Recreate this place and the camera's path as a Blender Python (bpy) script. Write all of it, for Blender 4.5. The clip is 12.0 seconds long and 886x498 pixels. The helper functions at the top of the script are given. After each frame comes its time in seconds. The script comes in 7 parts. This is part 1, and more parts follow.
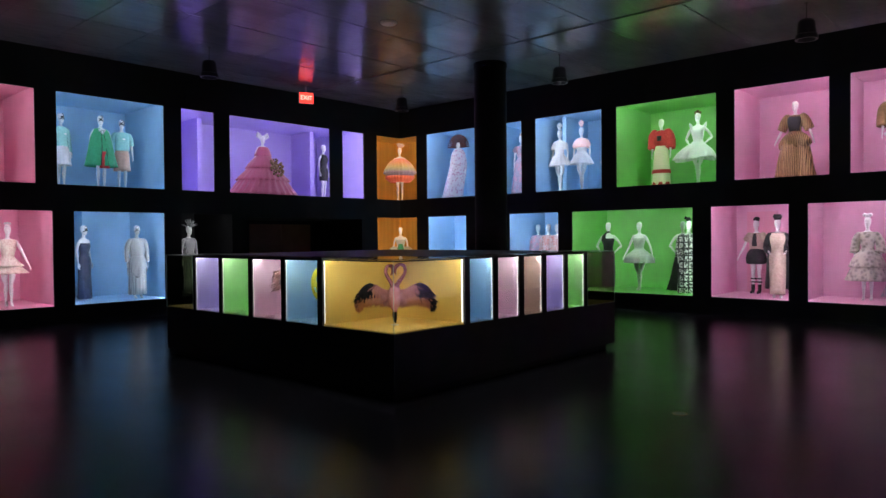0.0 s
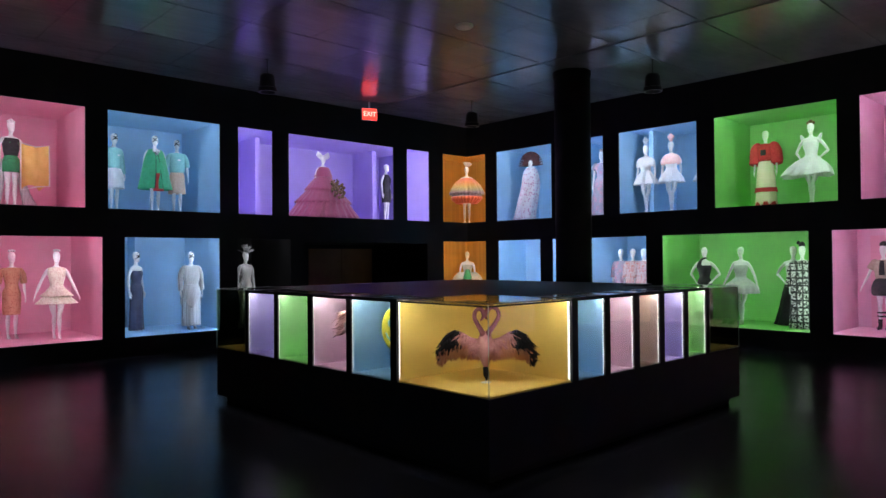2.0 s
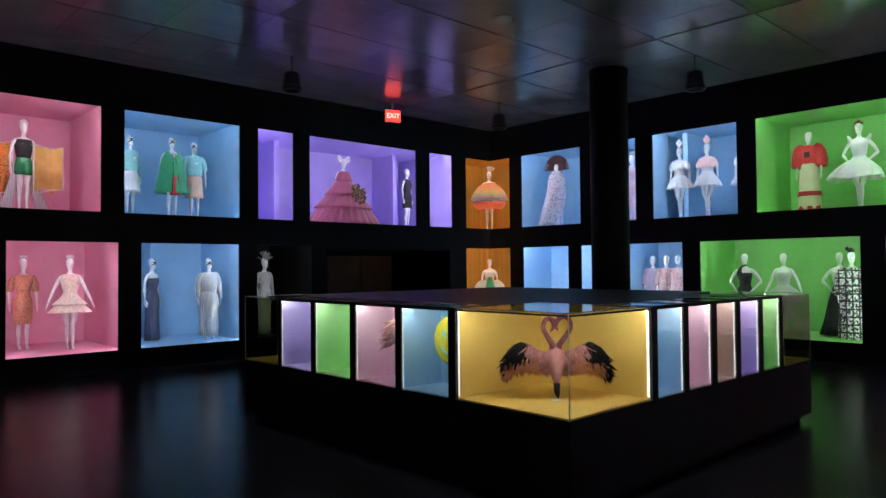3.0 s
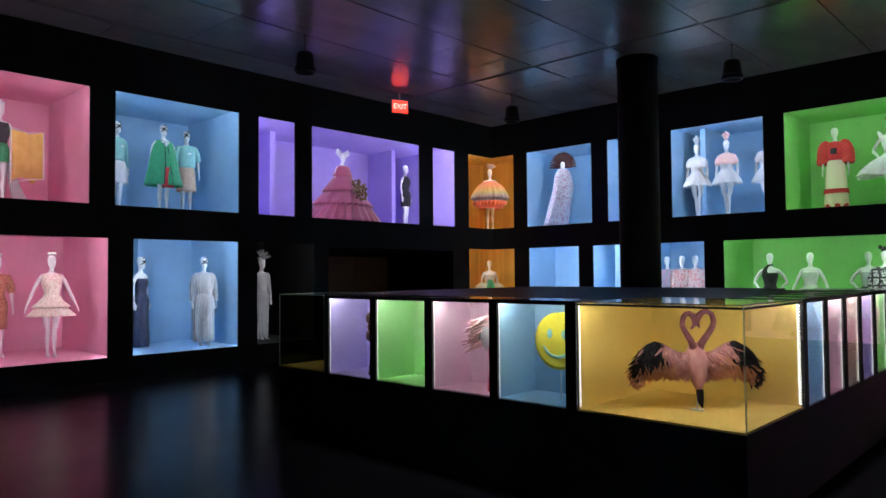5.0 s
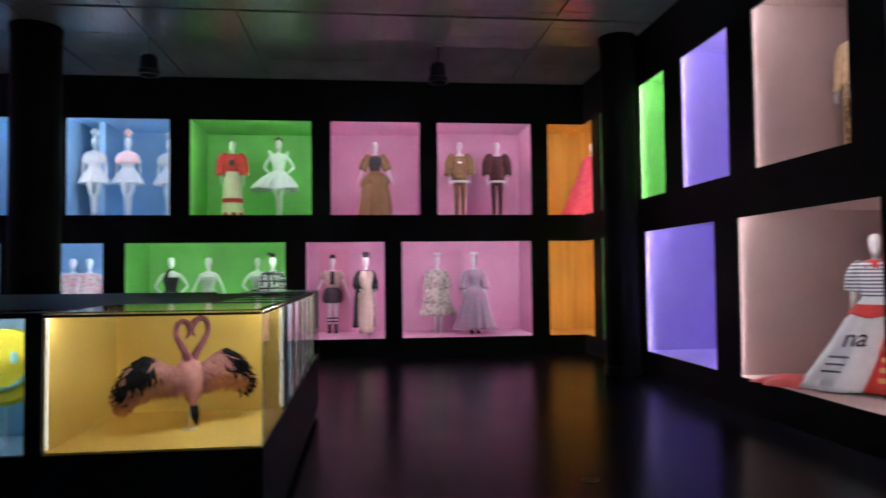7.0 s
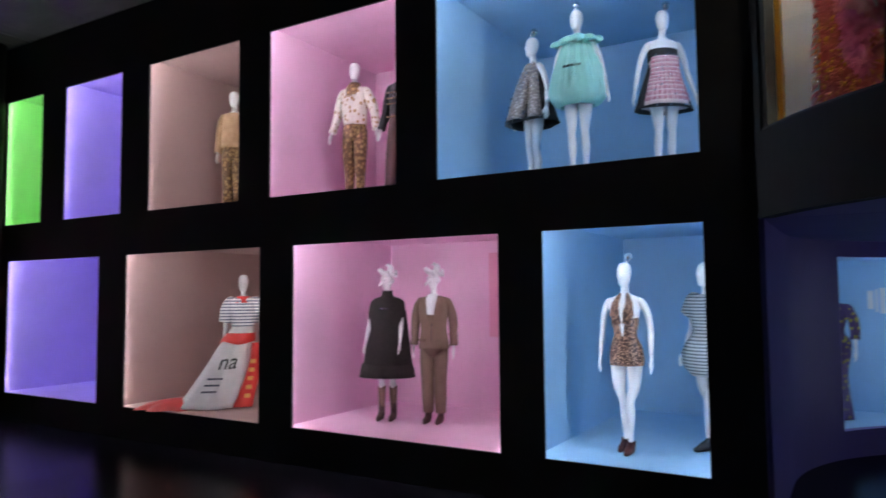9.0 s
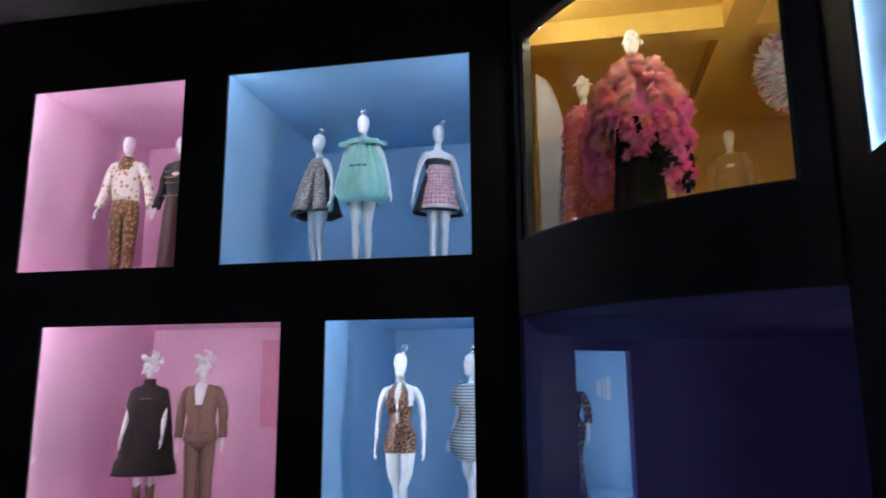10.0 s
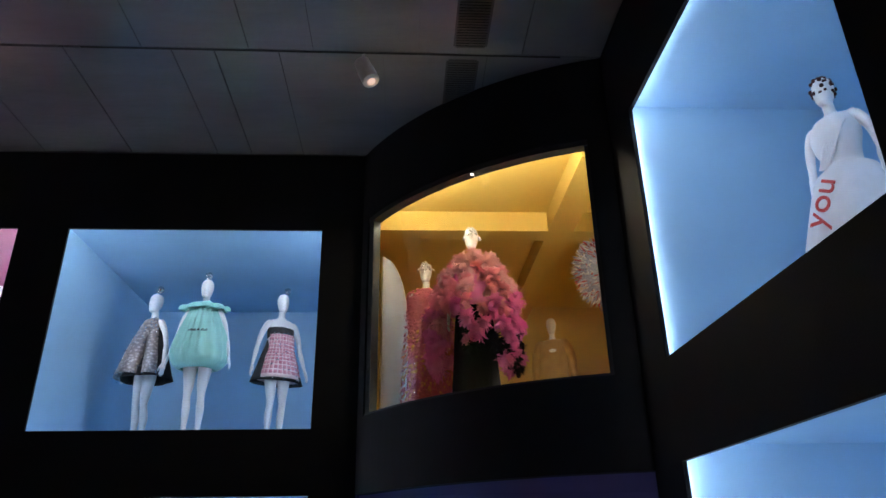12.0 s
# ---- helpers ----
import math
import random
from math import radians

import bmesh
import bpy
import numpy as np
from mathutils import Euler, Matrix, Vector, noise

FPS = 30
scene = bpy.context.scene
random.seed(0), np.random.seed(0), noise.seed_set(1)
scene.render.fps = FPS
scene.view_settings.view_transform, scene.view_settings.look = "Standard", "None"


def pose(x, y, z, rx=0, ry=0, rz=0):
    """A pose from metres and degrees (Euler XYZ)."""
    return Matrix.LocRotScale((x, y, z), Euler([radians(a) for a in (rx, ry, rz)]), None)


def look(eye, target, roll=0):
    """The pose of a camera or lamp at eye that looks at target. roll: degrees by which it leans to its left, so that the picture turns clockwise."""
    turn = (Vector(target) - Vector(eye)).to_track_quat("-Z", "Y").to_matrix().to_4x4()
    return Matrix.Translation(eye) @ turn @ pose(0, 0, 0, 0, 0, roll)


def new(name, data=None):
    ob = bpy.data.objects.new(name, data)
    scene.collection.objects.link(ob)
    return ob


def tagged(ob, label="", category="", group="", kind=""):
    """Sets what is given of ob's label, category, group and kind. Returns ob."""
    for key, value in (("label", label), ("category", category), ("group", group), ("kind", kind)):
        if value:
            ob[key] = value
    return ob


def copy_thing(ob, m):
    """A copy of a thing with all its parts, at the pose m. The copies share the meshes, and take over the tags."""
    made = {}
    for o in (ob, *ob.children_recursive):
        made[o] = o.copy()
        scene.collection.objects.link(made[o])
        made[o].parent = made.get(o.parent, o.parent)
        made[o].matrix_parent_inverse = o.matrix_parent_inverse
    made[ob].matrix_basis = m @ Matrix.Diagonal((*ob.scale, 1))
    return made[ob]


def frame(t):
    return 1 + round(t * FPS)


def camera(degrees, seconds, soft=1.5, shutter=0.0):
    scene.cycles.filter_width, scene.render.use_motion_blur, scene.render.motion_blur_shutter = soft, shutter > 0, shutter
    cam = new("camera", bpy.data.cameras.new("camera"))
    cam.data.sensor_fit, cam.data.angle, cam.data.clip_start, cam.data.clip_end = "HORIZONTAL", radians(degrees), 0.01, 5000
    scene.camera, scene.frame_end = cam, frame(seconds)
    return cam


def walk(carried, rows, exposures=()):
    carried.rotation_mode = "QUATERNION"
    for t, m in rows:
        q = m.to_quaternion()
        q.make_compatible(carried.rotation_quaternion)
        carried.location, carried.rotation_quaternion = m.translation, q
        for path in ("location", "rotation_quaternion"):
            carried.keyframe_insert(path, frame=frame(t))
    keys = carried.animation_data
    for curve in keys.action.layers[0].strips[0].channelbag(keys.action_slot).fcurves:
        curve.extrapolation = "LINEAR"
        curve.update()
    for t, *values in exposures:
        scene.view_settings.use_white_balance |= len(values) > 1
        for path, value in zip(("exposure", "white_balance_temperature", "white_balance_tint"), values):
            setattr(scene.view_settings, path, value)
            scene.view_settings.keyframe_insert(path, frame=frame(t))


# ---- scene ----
EXPO = 0.0  # stops
cam = camera(65.0, 12.0, shutter=0.3)
PATH = [
    (0, (0.367, -0.139, 1.832), (1.85, 1.202, 1.799), -0.5),
    (0.5, (0.645, 0.16, 1.953), (2.104, 1.528, 1.919), -0.6),
    (1, (0.912, 0.476, 1.98), (2.332, 1.884, 1.965), -0.6),
    (1.5, (1.096, 0.858, 1.958), (2.485, 2.297, 1.967), -0.5),
    (2, (1.232, 1.254, 2.003), (2.604, 2.709, 2.028), -0.5),
    (2.5, (1.285, 1.675, 1.961), (2.651, 3.135, 2.007), -0.5),
    (3, (1.302, 2.117, 1.962), (2.665, 3.579, 2.013), -0.5),
    (5, (1.104, 3.713, 1.813), (2.556, 5.086, 1.884), -0.5),
    (5.5, (1.145, 4.076, 1.803), (2.873, 5.081, 1.871), -0.5),
    (6, (1.291, 4.381, 1.784), (3.163, 5.082, 1.852), -0.5),
    (6.5, (1.372, 4.628, 1.788), (3.353, 4.895, 1.86), -0.5),
    (7, (1.368, 4.767, 1.801), (3.354, 4.544, 1.87), -0.6),
    (7.5, (1.299, 4.935, 1.788), (3.17, 4.232, 1.865), -0.6),
    (7.7, (1.273, 5.128, 1.814), (3.057, 4.228, 1.894), -0.6),
    (9.3, (1.331, 5.976, 1.939), (2.166, 4.166, 2.105), -0.5),
    (9.5, (1.353, 6.041, 1.953), (2.058, 4.182, 2.162), -0.5),
    (10, (1.45, 6.188, 1.933), (1.827, 4.259, 2.3), -0.4),
    (10.5, (1.468, 6.336, 1.983), (1.611, 4.407, 2.493), -0.6),
    (11, (1.536, 6.393, 1.986), (1.544, 4.505, 2.645), -0.9),
    (11.5, (1.562, 6.449, 1.999), (1.497, 4.597, 2.751), -1.1),
    (12, (1.567, 6.475, 1.978), (1.453, 4.649, 2.785), -1.1),
]
walk(cam, [(t, look(eye, target, roll)) for t, eye, target, roll in PATH], [(0, EXPO), (12, EXPO)])

# ---- light: the room has no daylight, only the strips in its showcases ----
dark = bpy.data.worlds.new("world")
dark.use_nodes = True
dark.node_tree.nodes["Background"].inputs[0].default_value = (0.02, 0.022, 0.03, 1)
dark.node_tree.nodes["Background"].inputs[1].default_value = 0.05
scene.world = dark
STRIP = 59.0        # light strips of the wall niches
LID_FILL = 105.0    # hidden strips added under the lids of the glass cases
FEATHER_STRIP = 78.0  # warm strips of the curved niche, at the head and the added side one


# ---- materials ----
def node_mat(name, c1, c2=None, rough=0.6, metal=0.0, tex="noise", scale=8.0, bump=0.05, stretch=(1, 1, 1), sharp=False, spec=0.5, sheen=0.0, wear=0.06):
    """A procedural surface: two colours mixed by a pattern, fine grain and relief."""
    m = bpy.data.materials.new(name)
    m.use_nodes = True
    n, k = m.node_tree.nodes, m.node_tree.links
    b = n["Principled BSDF"]
    c2 = c2 or tuple(min(1, v * (1 + wear) + 0.004) for v in c1)
    co = n.new("ShaderNodeTexCoord")
    mp = n.new("ShaderNodeMapping")
    mp.inputs["Scale"].default_value = stretch
    k.new(co.outputs["Object"], mp.inputs[0])
    if tex == "noise":
        p = n.new("ShaderNodeTexNoise")
        p.inputs["Detail"].default_value = 5
        out = p.outputs[0]
    elif tex == "voronoi":
        p = n.new("ShaderNodeTexVoronoi")
        out = p.outputs["Distance"]
    elif tex == "wave":
        p = n.new("ShaderNodeTexWave")
        p.bands_direction = "Z"
        p.inputs["Distortion"].default_value = 0.6
        out = p.outputs[1]
    elif tex == "wavex":
        p = n.new("ShaderNodeTexWave")
        p.bands_direction = "X"
        p.inputs["Distortion"].default_value = 1.0
        out = p.outputs[1]
    elif tex == "block":
        p = n.new("ShaderNodeTexBrick")
        mp.inputs["Rotation"].default_value = (radians(90), 0, 0)
        p.offset = 0.0
        p.inputs["Mortar Size"].default_value, p.inputs["Mortar Smooth"].default_value = 0.05, 0.0
        p.inputs["Brick Width"].default_value, p.inputs["Row Height"].default_value = 0.42, 0.5
        blot, mx = n.new("ShaderNodeTexNoise"), n.new("ShaderNodeMath")
        blot.inputs["Scale"].default_value, blot.inputs["Detail"].default_value = 24, 3
        k.new(co.outputs["Object"], blot.inputs["Vector"])
        mx.operation = "MAXIMUM"
        k.new(p.outputs["Fac"], mx.inputs[0]), k.new(blot.outputs[0], mx.inputs[1])
        out = mx.outputs[0]
    elif tex == "check":
        p = n.new("ShaderNodeTexChecker")
        out = p.outputs[1]
    p.inputs["Scale"].default_value = scale
    k.new(mp.outputs[0], p.inputs["Vector"])
    ramp = n.new("ShaderNodeValToRGB")
    lo, hi = (0.47, 0.53) if sharp else (0.3, 0.7)
    if tex == "voronoi":
        lo, hi = (0.30, 0.36) if sharp else (0.1, 0.6)
    ramp.color_ramp.elements[0].position, ramp.color_ramp.elements[1].position = lo, hi
    ramp.color_ramp.elements[0].color, ramp.color_ramp.elements[1].color = (*c1, 1), (*c2, 1)
    k.new(out, ramp.inputs[0])
    grain = n.new("ShaderNodeTexNoise")
    grain.inputs["Scale"].default_value = 90
    k.new(co.outputs["Object"], grain.inputs["Vector"])
    k.new(ramp.outputs[0], b.inputs["Base Color"])
    rr = n.new("ShaderNodeMapRange")
    rr.inputs["To Min"].default_value, rr.inputs["To Max"].default_value = max(0.02, rough - 0.06), min(1, rough + 0.06)
    k.new(grain.outputs[0], rr.inputs[0])
    k.new(rr.outputs[0], b.inputs["Roughness"])
    bp = n.new("ShaderNodeBump")
    bp.inputs["Strength"].default_value = bump
    bp.inputs["Distance"].default_value = 0.01
    k.new(grain.outputs[0], bp.inputs["Height"])
    k.new(bp.outputs[0], b.inputs["Normal"])
    b.inputs["Metallic"].default_value = metal
    b.inputs["Specular IOR Level"].default_value = spec
    b.inputs["Sheen Weight"].default_value = sheen
    return m


def glow_mat(name, color, strength):
    m = bpy.data.materials.new(name)
    m.use_nodes = True
    b = m.node_tree.nodes["Principled BSDF"]
    b.inputs["Base Color"].default_value = (*[min(0.8, c) for c in color], 1)
    b.inputs["Emission Color"].default_value = (*color, 1)
    b.inputs["Emission Strength"].default_value = strength
    return m


def glass_mat(name, tint=(0.96, 0.98, 0.97)):
    m = bpy.data.materials.new(name)
    m.use_nodes = True
    n, k = m.node_tree.nodes, m.node_tree.links
    tr, gl, mx = n.new("ShaderNodeBsdfTransparent"), n.new("ShaderNodeBsdfGlossy"), n.new("ShaderNodeMixShader")
    lw, pw, ad = n.new("ShaderNodeLayerWeight"), n.new("ShaderNodeMath"), n.new("ShaderNodeMath")
    tr.inputs[0].default_value = (*tint, 1)
    gl.inputs["Roughness"].default_value = 0.02
    pw.operation, ad.operation = "POWER", "MULTIPLY_ADD"
    pw.inputs[1].default_value, ad.inputs[1].default_value, ad.inputs[2].default_value = 5, 0.8, 0.05
    k.new(lw.outputs["Facing"], pw.inputs[0]), k.new(pw.outputs[0], ad.inputs[0]), k.new(ad.outputs[0], mx.inputs[0])
    lw.inputs[0].default_value = 0.5
    k.new(tr.outputs[0], mx.inputs[1]), k.new(gl.outputs[0], mx.inputs[2])
    k.new(mx.outputs[0], n["Material Output"].inputs[0])
    return m


PAINT = {
    "blue": (0.32, 0.54, 0.75), "pink": (0.79, 0.51, 0.67), "deep pink": (0.75, 0.42, 0.58), "rose": (0.76, 0.37, 0.50), "purple": (0.42, 0.33, 0.74),
    "green": (0.25, 0.60, 0.18), "orange": (0.82, 0.50, 0.12), "brown": (0.46, 0.33, 0.31), "yellow": (0.76, 0.53, 0.13),
    "black": (0.003, 0.003, 0.003), "night": (0.16, 0.13, 0.36), "ochre": (0.70, 0.47, 0.13),
    # case linings: paler than the niche paints, the glass haze mixed into them
    "case_blue": (0.36, 0.59, 0.82), "case_pink": (0.86, 0.62, 0.76), "case_green": (0.45, 0.78, 0.38), "case_purple": (0.55, 0.48, 0.85), "case_brown": (0.60, 0.46, 0.42),
}
paint = {k: node_mat("paint_" + k, c, rough=0.62, scale=1.3, bump=0.04, wear=0.1, spec=0.3) for k, c in PAINT.items()}
# darker upright streaks put the shade of curtain folds into the colour
paint["orange"] = node_mat("paint_orange", (0.76, 0.44, 0.09), (0.62, 0.33, 0.06), rough=0.7, scale=1.6, bump=0.1, stretch=(5, 5, 0.2), spec=0.2)
wall_black = node_mat("matt_black_wall", (0.005, 0.005, 0.006), (0.009, 0.009, 0.010), spec=0.2, rough=0.62, scale=2.5, bump=0.08)
base_black = node_mat("black_laminate", (0.013, 0.013, 0.015), (0.019, 0.019, 0.022), spec=0.12, rough=0.45, scale=4, bump=0.04)
column_black = node_mat("black_column_paint", (0.004, 0.004, 0.004), (0.007, 0.007, 0.007), spec=0.1, rough=0.5, scale=3)
metal_black = node_mat("black_metal", (0.015, 0.015, 0.016), rough=0.4, metal=0.3, scale=20)
white_plastic = node_mat("mannequin_white", (0.84, 0.84, 0.84), (0.88, 0.88, 0.88), rough=0.35, scale=6, bump=0.01)
white_metal = node_mat("white_metal", (0.7, 0.7, 0.7), rough=0.4, scale=12)
brown_door = node_mat("dull_brown_wood", (0.34, 0.16, 0.09), (0.24, 0.11, 0.06), rough=0.6, scale=2)
led_white = glow_mat("led_cool_white", (0.91, 0.92, 1.0), STRIP)
led_west = glow_mat("led_west_wall", (0.91, 0.92, 1.0), 47.0)
led_low = glow_mat("led_low_white", (0.91, 0.92, 1.0), 34.0)
led_lid_fill = glow_mat("led_lid_fill_white", (1.0, 0.97, 0.9), LID_FILL)
led_dots_white = glow_mat("led_dots_white", (1.0, 0.97, 0.92), 2.6)
led_soft = glow_mat("led_soft_edge", (1.0, 0.97, 0.92), 1.3)
led_edge = glow_mat("led_case_edge", (1.0, 0.97, 0.92), 1.5)
led_end_fill = glow_mat("led_end_fill", (1.0, 0.95, 0.85), 130.0)
led_warm = glow_mat("led_warm", (1.0, 0.91, 0.72), FEATHER_STRIP)
exit_red = glow_mat("exit_red", (1.0, 0.03, 0.02), 3.4)
exit_letters = glow_mat("exit_letters", (1.0, 0.50, 0.42), 2.6)
glass = glass_mat("clear_glass")
glass_smoked = glass_mat("smoked_olive_glass", (0.70, 0.74, 0.62))
glass_edge = node_mat("polished_glass_edge", (0.30, 0.38, 0.34), (0.40, 0.48, 0.44), rough=0.25, scale=30)


def floor_mat():
    """Dark sealed floor: dull sheen, faint smears, very low waves."""
    m = node_mat("dark_polished_floor", (0.007, 0.007, 0.010), (0.013, 0.013, 0.018), rough=0.22, scale=1.1, bump=0.0, spec=0.046)
    n, k = m.node_tree.nodes, m.node_tree.links
    b = n["Principled BSDF"]
    co = n.new("ShaderNodeTexCoord")
    smear = n.new("ShaderNodeTexNoise")
    smear.inputs["Scale"].default_value, smear.inputs["Detail"].default_value = 1.7, 6
    k.new(co.outputs["Object"], smear.inputs["Vector"])
    rr = n.new("ShaderNodeMapRange")
    rr.inputs["To Min"].default_value, rr.inputs["To Max"].default_value = 0.19, 0.28
    k.new(smear.outputs[0], rr.inputs[0]), k.new(rr.outputs[0], b.inputs["Roughness"])
    fine = n.new("ShaderNodeTexNoise")
    fine.inputs["Scale"].default_value, fine.inputs["Detail"].default_value = 9, 4
    k.new(co.outputs["Object"], fine.inputs["Vector"])
    bp = n.new("ShaderNodeBump")
    bp.inputs["Strength"].default_value, bp.inputs["Distance"].default_value = 0.04, 0.02
    k.new(fine.outputs[0], bp.inputs["Height"]), k.new(bp.outputs[0], b.inputs["Normal"])
    return m


def ceiling_mat():
    """Satin grey ceiling panels that are slightly wavy, so that they mirror in streaks."""
    m = node_mat("satin_grey_ceiling", (0.21, 0.21, 0.225), (0.29, 0.29, 0.30), rough=0.13, scale=0.8, bump=0.0, stretch=(1, 2, 1))
    n, k = m.node_tree.nodes, m.node_tree.links
    b = n["Principled BSDF"]
    co, mp, wv = n.new("ShaderNodeTexCoord"), n.new("ShaderNodeMapping"), n.new("ShaderNodeTexNoise")
    mp.inputs["Scale"].default_value = (0.8, 3.0, 1)
    wv.inputs["Scale"].default_value, wv.inputs["Detail"].default_value = 3.6, 6
    k.new(co.outputs["Object"], mp.inputs[0]), k.new(mp.outputs[0], wv.inputs["Vector"])
    bp = n.new("ShaderNodeBump")
    bp.inputs["Strength"].default_value, bp.inputs["Distance"].default_value = 0.24, 0.05
    k.new(wv.outputs[0], bp.inputs["Height"]), k.new(bp.outputs[0], b.inputs["Normal"])
    return m


# ---- helpers of this scene ----
def part(name, bm, material, parent=None, label="", smooth=False):
    """Link a bmesh as one mesh object, under a thing or on its own."""
    me = bpy.data.meshes.new(name)
    bmesh.ops.recalc_face_normals(bm, faces=bm.faces)
    for f in bm.faces:
        f.smooth = smooth
    bm.to_mesh(me)
    bm.free()
    me.materials.append(material)
    ob = new(name, me)
    if parent:
        ob.parent = parent
    return tagged(ob, label)


def add_box(bm, x0, x1, y0, y1, z0, z1):
    x0, x1, y0, y1, z0, z1 = min(x0, x1), max(x0, x1), min(y0, y1), max(y0, y1), min(z0, z1), max(z0, z1)
    v = [bm.verts.new(p) for p in ((x0, y0, z0), (x1, y0, z0), (x1, y1, z0), (x0, y1, z0), (x0, y0, z1), (x1, y0, z1), (x1, y1, z1), (x0, y1, z1))]
    for q in ((3, 2, 1, 0), (4, 5, 6, 7), (0, 1, 5, 4), (1, 2, 6, 5), (2, 3, 7, 6), (3, 0, 4, 7)):
        bm.faces.new([v[i] for i in q])


def boxes(rows):
    bm = bmesh.new()
    for b in rows:
        add_box(bm, *b)
    return bm


def box_part(name, b, material, parent=None, label="", bevel=0.0):
    bm = bmesh.new()
    add_box(bm, *b)
    if bevel:
        bmesh.ops.bevel(bm, geom=bm.edges[:], offset=bevel, segments=2, affect="EDGES")
    return part(name, bm, material, parent, label)


def tube(bm, pts, rad, seg=10):
    """A rounded tube through points; rad holds one radius, or two half axes, for each."""
    pts = [Vector(p) for p in pts]
    rings, u = [], None
    for i, p in enumerate(pts):
        d = (pts[min(i + 1, len(pts) - 1)] - pts[max(i - 1, 0)]).normalized()
        if u is None:
            u = Vector((1, 0, 0)) if abs(d.x) < 0.8 else Vector((0, 1, 0))
        u = (u - d * u.dot(d)).normalized()
        w = d.cross(u)
        a, b = rad[i] if isinstance(rad[i], tuple) else (rad[i], rad[i])
        rings.append([bm.verts.new(p + u * a * math.cos(2 * math.pi * j / seg) + w * b * math.sin(2 * math.pi * j / seg)) for j in range(seg)])
    for r, s in zip(rings, rings[1:]):
        for j in range(seg):
            bm.faces.new((r[j], r[(j + 1) % seg], s[(j + 1) % seg], s[j]))
    bm.faces.new(rings[0][::-1]), bm.faces.new(rings[-1])


def limb(bm, pts, rad, seg=12, fine=4):
    """A tube whose points and radii are carried along a smooth curve."""
    rows = [(*p, *(r if isinstance(r, tuple) else (r, r))) for p, r in zip(pts, rad)]
    out = []
    for i in range(len(rows) - 1):
        a, b, c, d = rows[max(0, i - 1)], rows[i], rows[i + 1], rows[min(len(rows) - 1, i + 2)]
        for q in range(fine):
            t = q / fine
            out.append([0.5 * (2 * b[k] + (c[k] - a[k]) * t + (2 * a[k] - 5 * b[k] + 4 * c[k] - d[k]) * t * t + (3 * b[k] - a[k] - 3 * c[k] + d[k]) * t ** 3) for k in range(5)])
    out.append(list(rows[-1]))
    tube(bm, [r[:3] for r in out], [(max(0.002, r[3]), max(0.002, r[4])) for r in out], seg)


def lathe(bm, prof, seg=40, folds=0, amp=0.0, phase=0.0, cap=True, ragged=0.0, gather=0.0):
    """Rings (z, rx, ry, cy) from top to bottom, with folds that grow towards the hem."""
    rings = []
    top, bot = prof[0][0], prof[-1][0]
    for row in prof:
        z, rx, ry = row[:3]
        cy = row[3] if len(row) > 3 else 0
        g = min(1.0, abs(top - z) / max(1e-6, abs(top - bot))) ** 1.5
        ring = []
        for j in range(seg):
            a = 2 * math.pi * j / seg
            k = 1 + amp * g * (math.cos(folds * a + phase) + 0.45 * math.cos((folds + 4) * a + 2 * phase + 5 * g))
            k += gather * (1 - g) * math.cos(19 * a + 2 * math.sin(3 * a))
            dz = ragged * g * math.sin(3 * a + phase)
            ring.append(bm.verts.new((rx * k * math.cos(a), cy + ry * k * math.sin(a), z + dz)))
        rings.append(ring)
    for r, s in zip(rings, rings[1:]):
        for j in range(seg):
            bm.faces.new((s[j], s[(j + 1) % seg], r[(j + 1) % seg], r[j]))
    if cap:
        bm.faces.new(rings[0])


# ---- walls: u runs along the wall, d outwards from the room ----
X_F, X_R, Y_T, Y_L, Z_C = -0.154, 16.35, -0.083, 16.2, 5.97
ROWS = {"U": (3.065, 5.083), "L": (0.41, 2.484), "W": (3.137, 5.083)}
T_WALL = 0.03


def wall_box(wall, u0, u1, d0, d1, z0, z1):
    if wall == "L":
        return (u0, u1, Y_L + d0, Y_L + d1, z0, z1)
    if wall == "R":
        return (X_R + d0, X_R + d1, u0, u1, z0, z1)
    if wall == "T":
        return (u0, u1, Y_T - d0, Y_T - d1, z0, z1)
    return (X_F - d0, X_F - d1, u0, u1, z0, z1)


def wall_with_holes(name, wall, u0, u1, holes, label):
    """A wall slab of its real thickness with every opening cut through."""
    us = sorted({u0, u1, *[h[0] for h in holes], *[h[1] for h in holes]})
    us = [u for u in us if u0 <= u <= u1]
    bm = bmesh.new()
    for a, b in zip(us, us[1:]):
        mid = (a + b) / 2
        z = 0.0
        for h in sorted((h for h in holes if h[0] < mid < h[1]), key=lambda h: h[2]):
            if h[2] > z:
                add_box(bm, *wall_box(wall, a, b, 0, T_WALL, z, h[2]))
            z = h[3]
        add_box(bm, *wall_box(wall, a, b, 0, T_WALL, z, Z_C))
    return tagged(part(name, bm, wall_black), label, "wall", kind="structure")


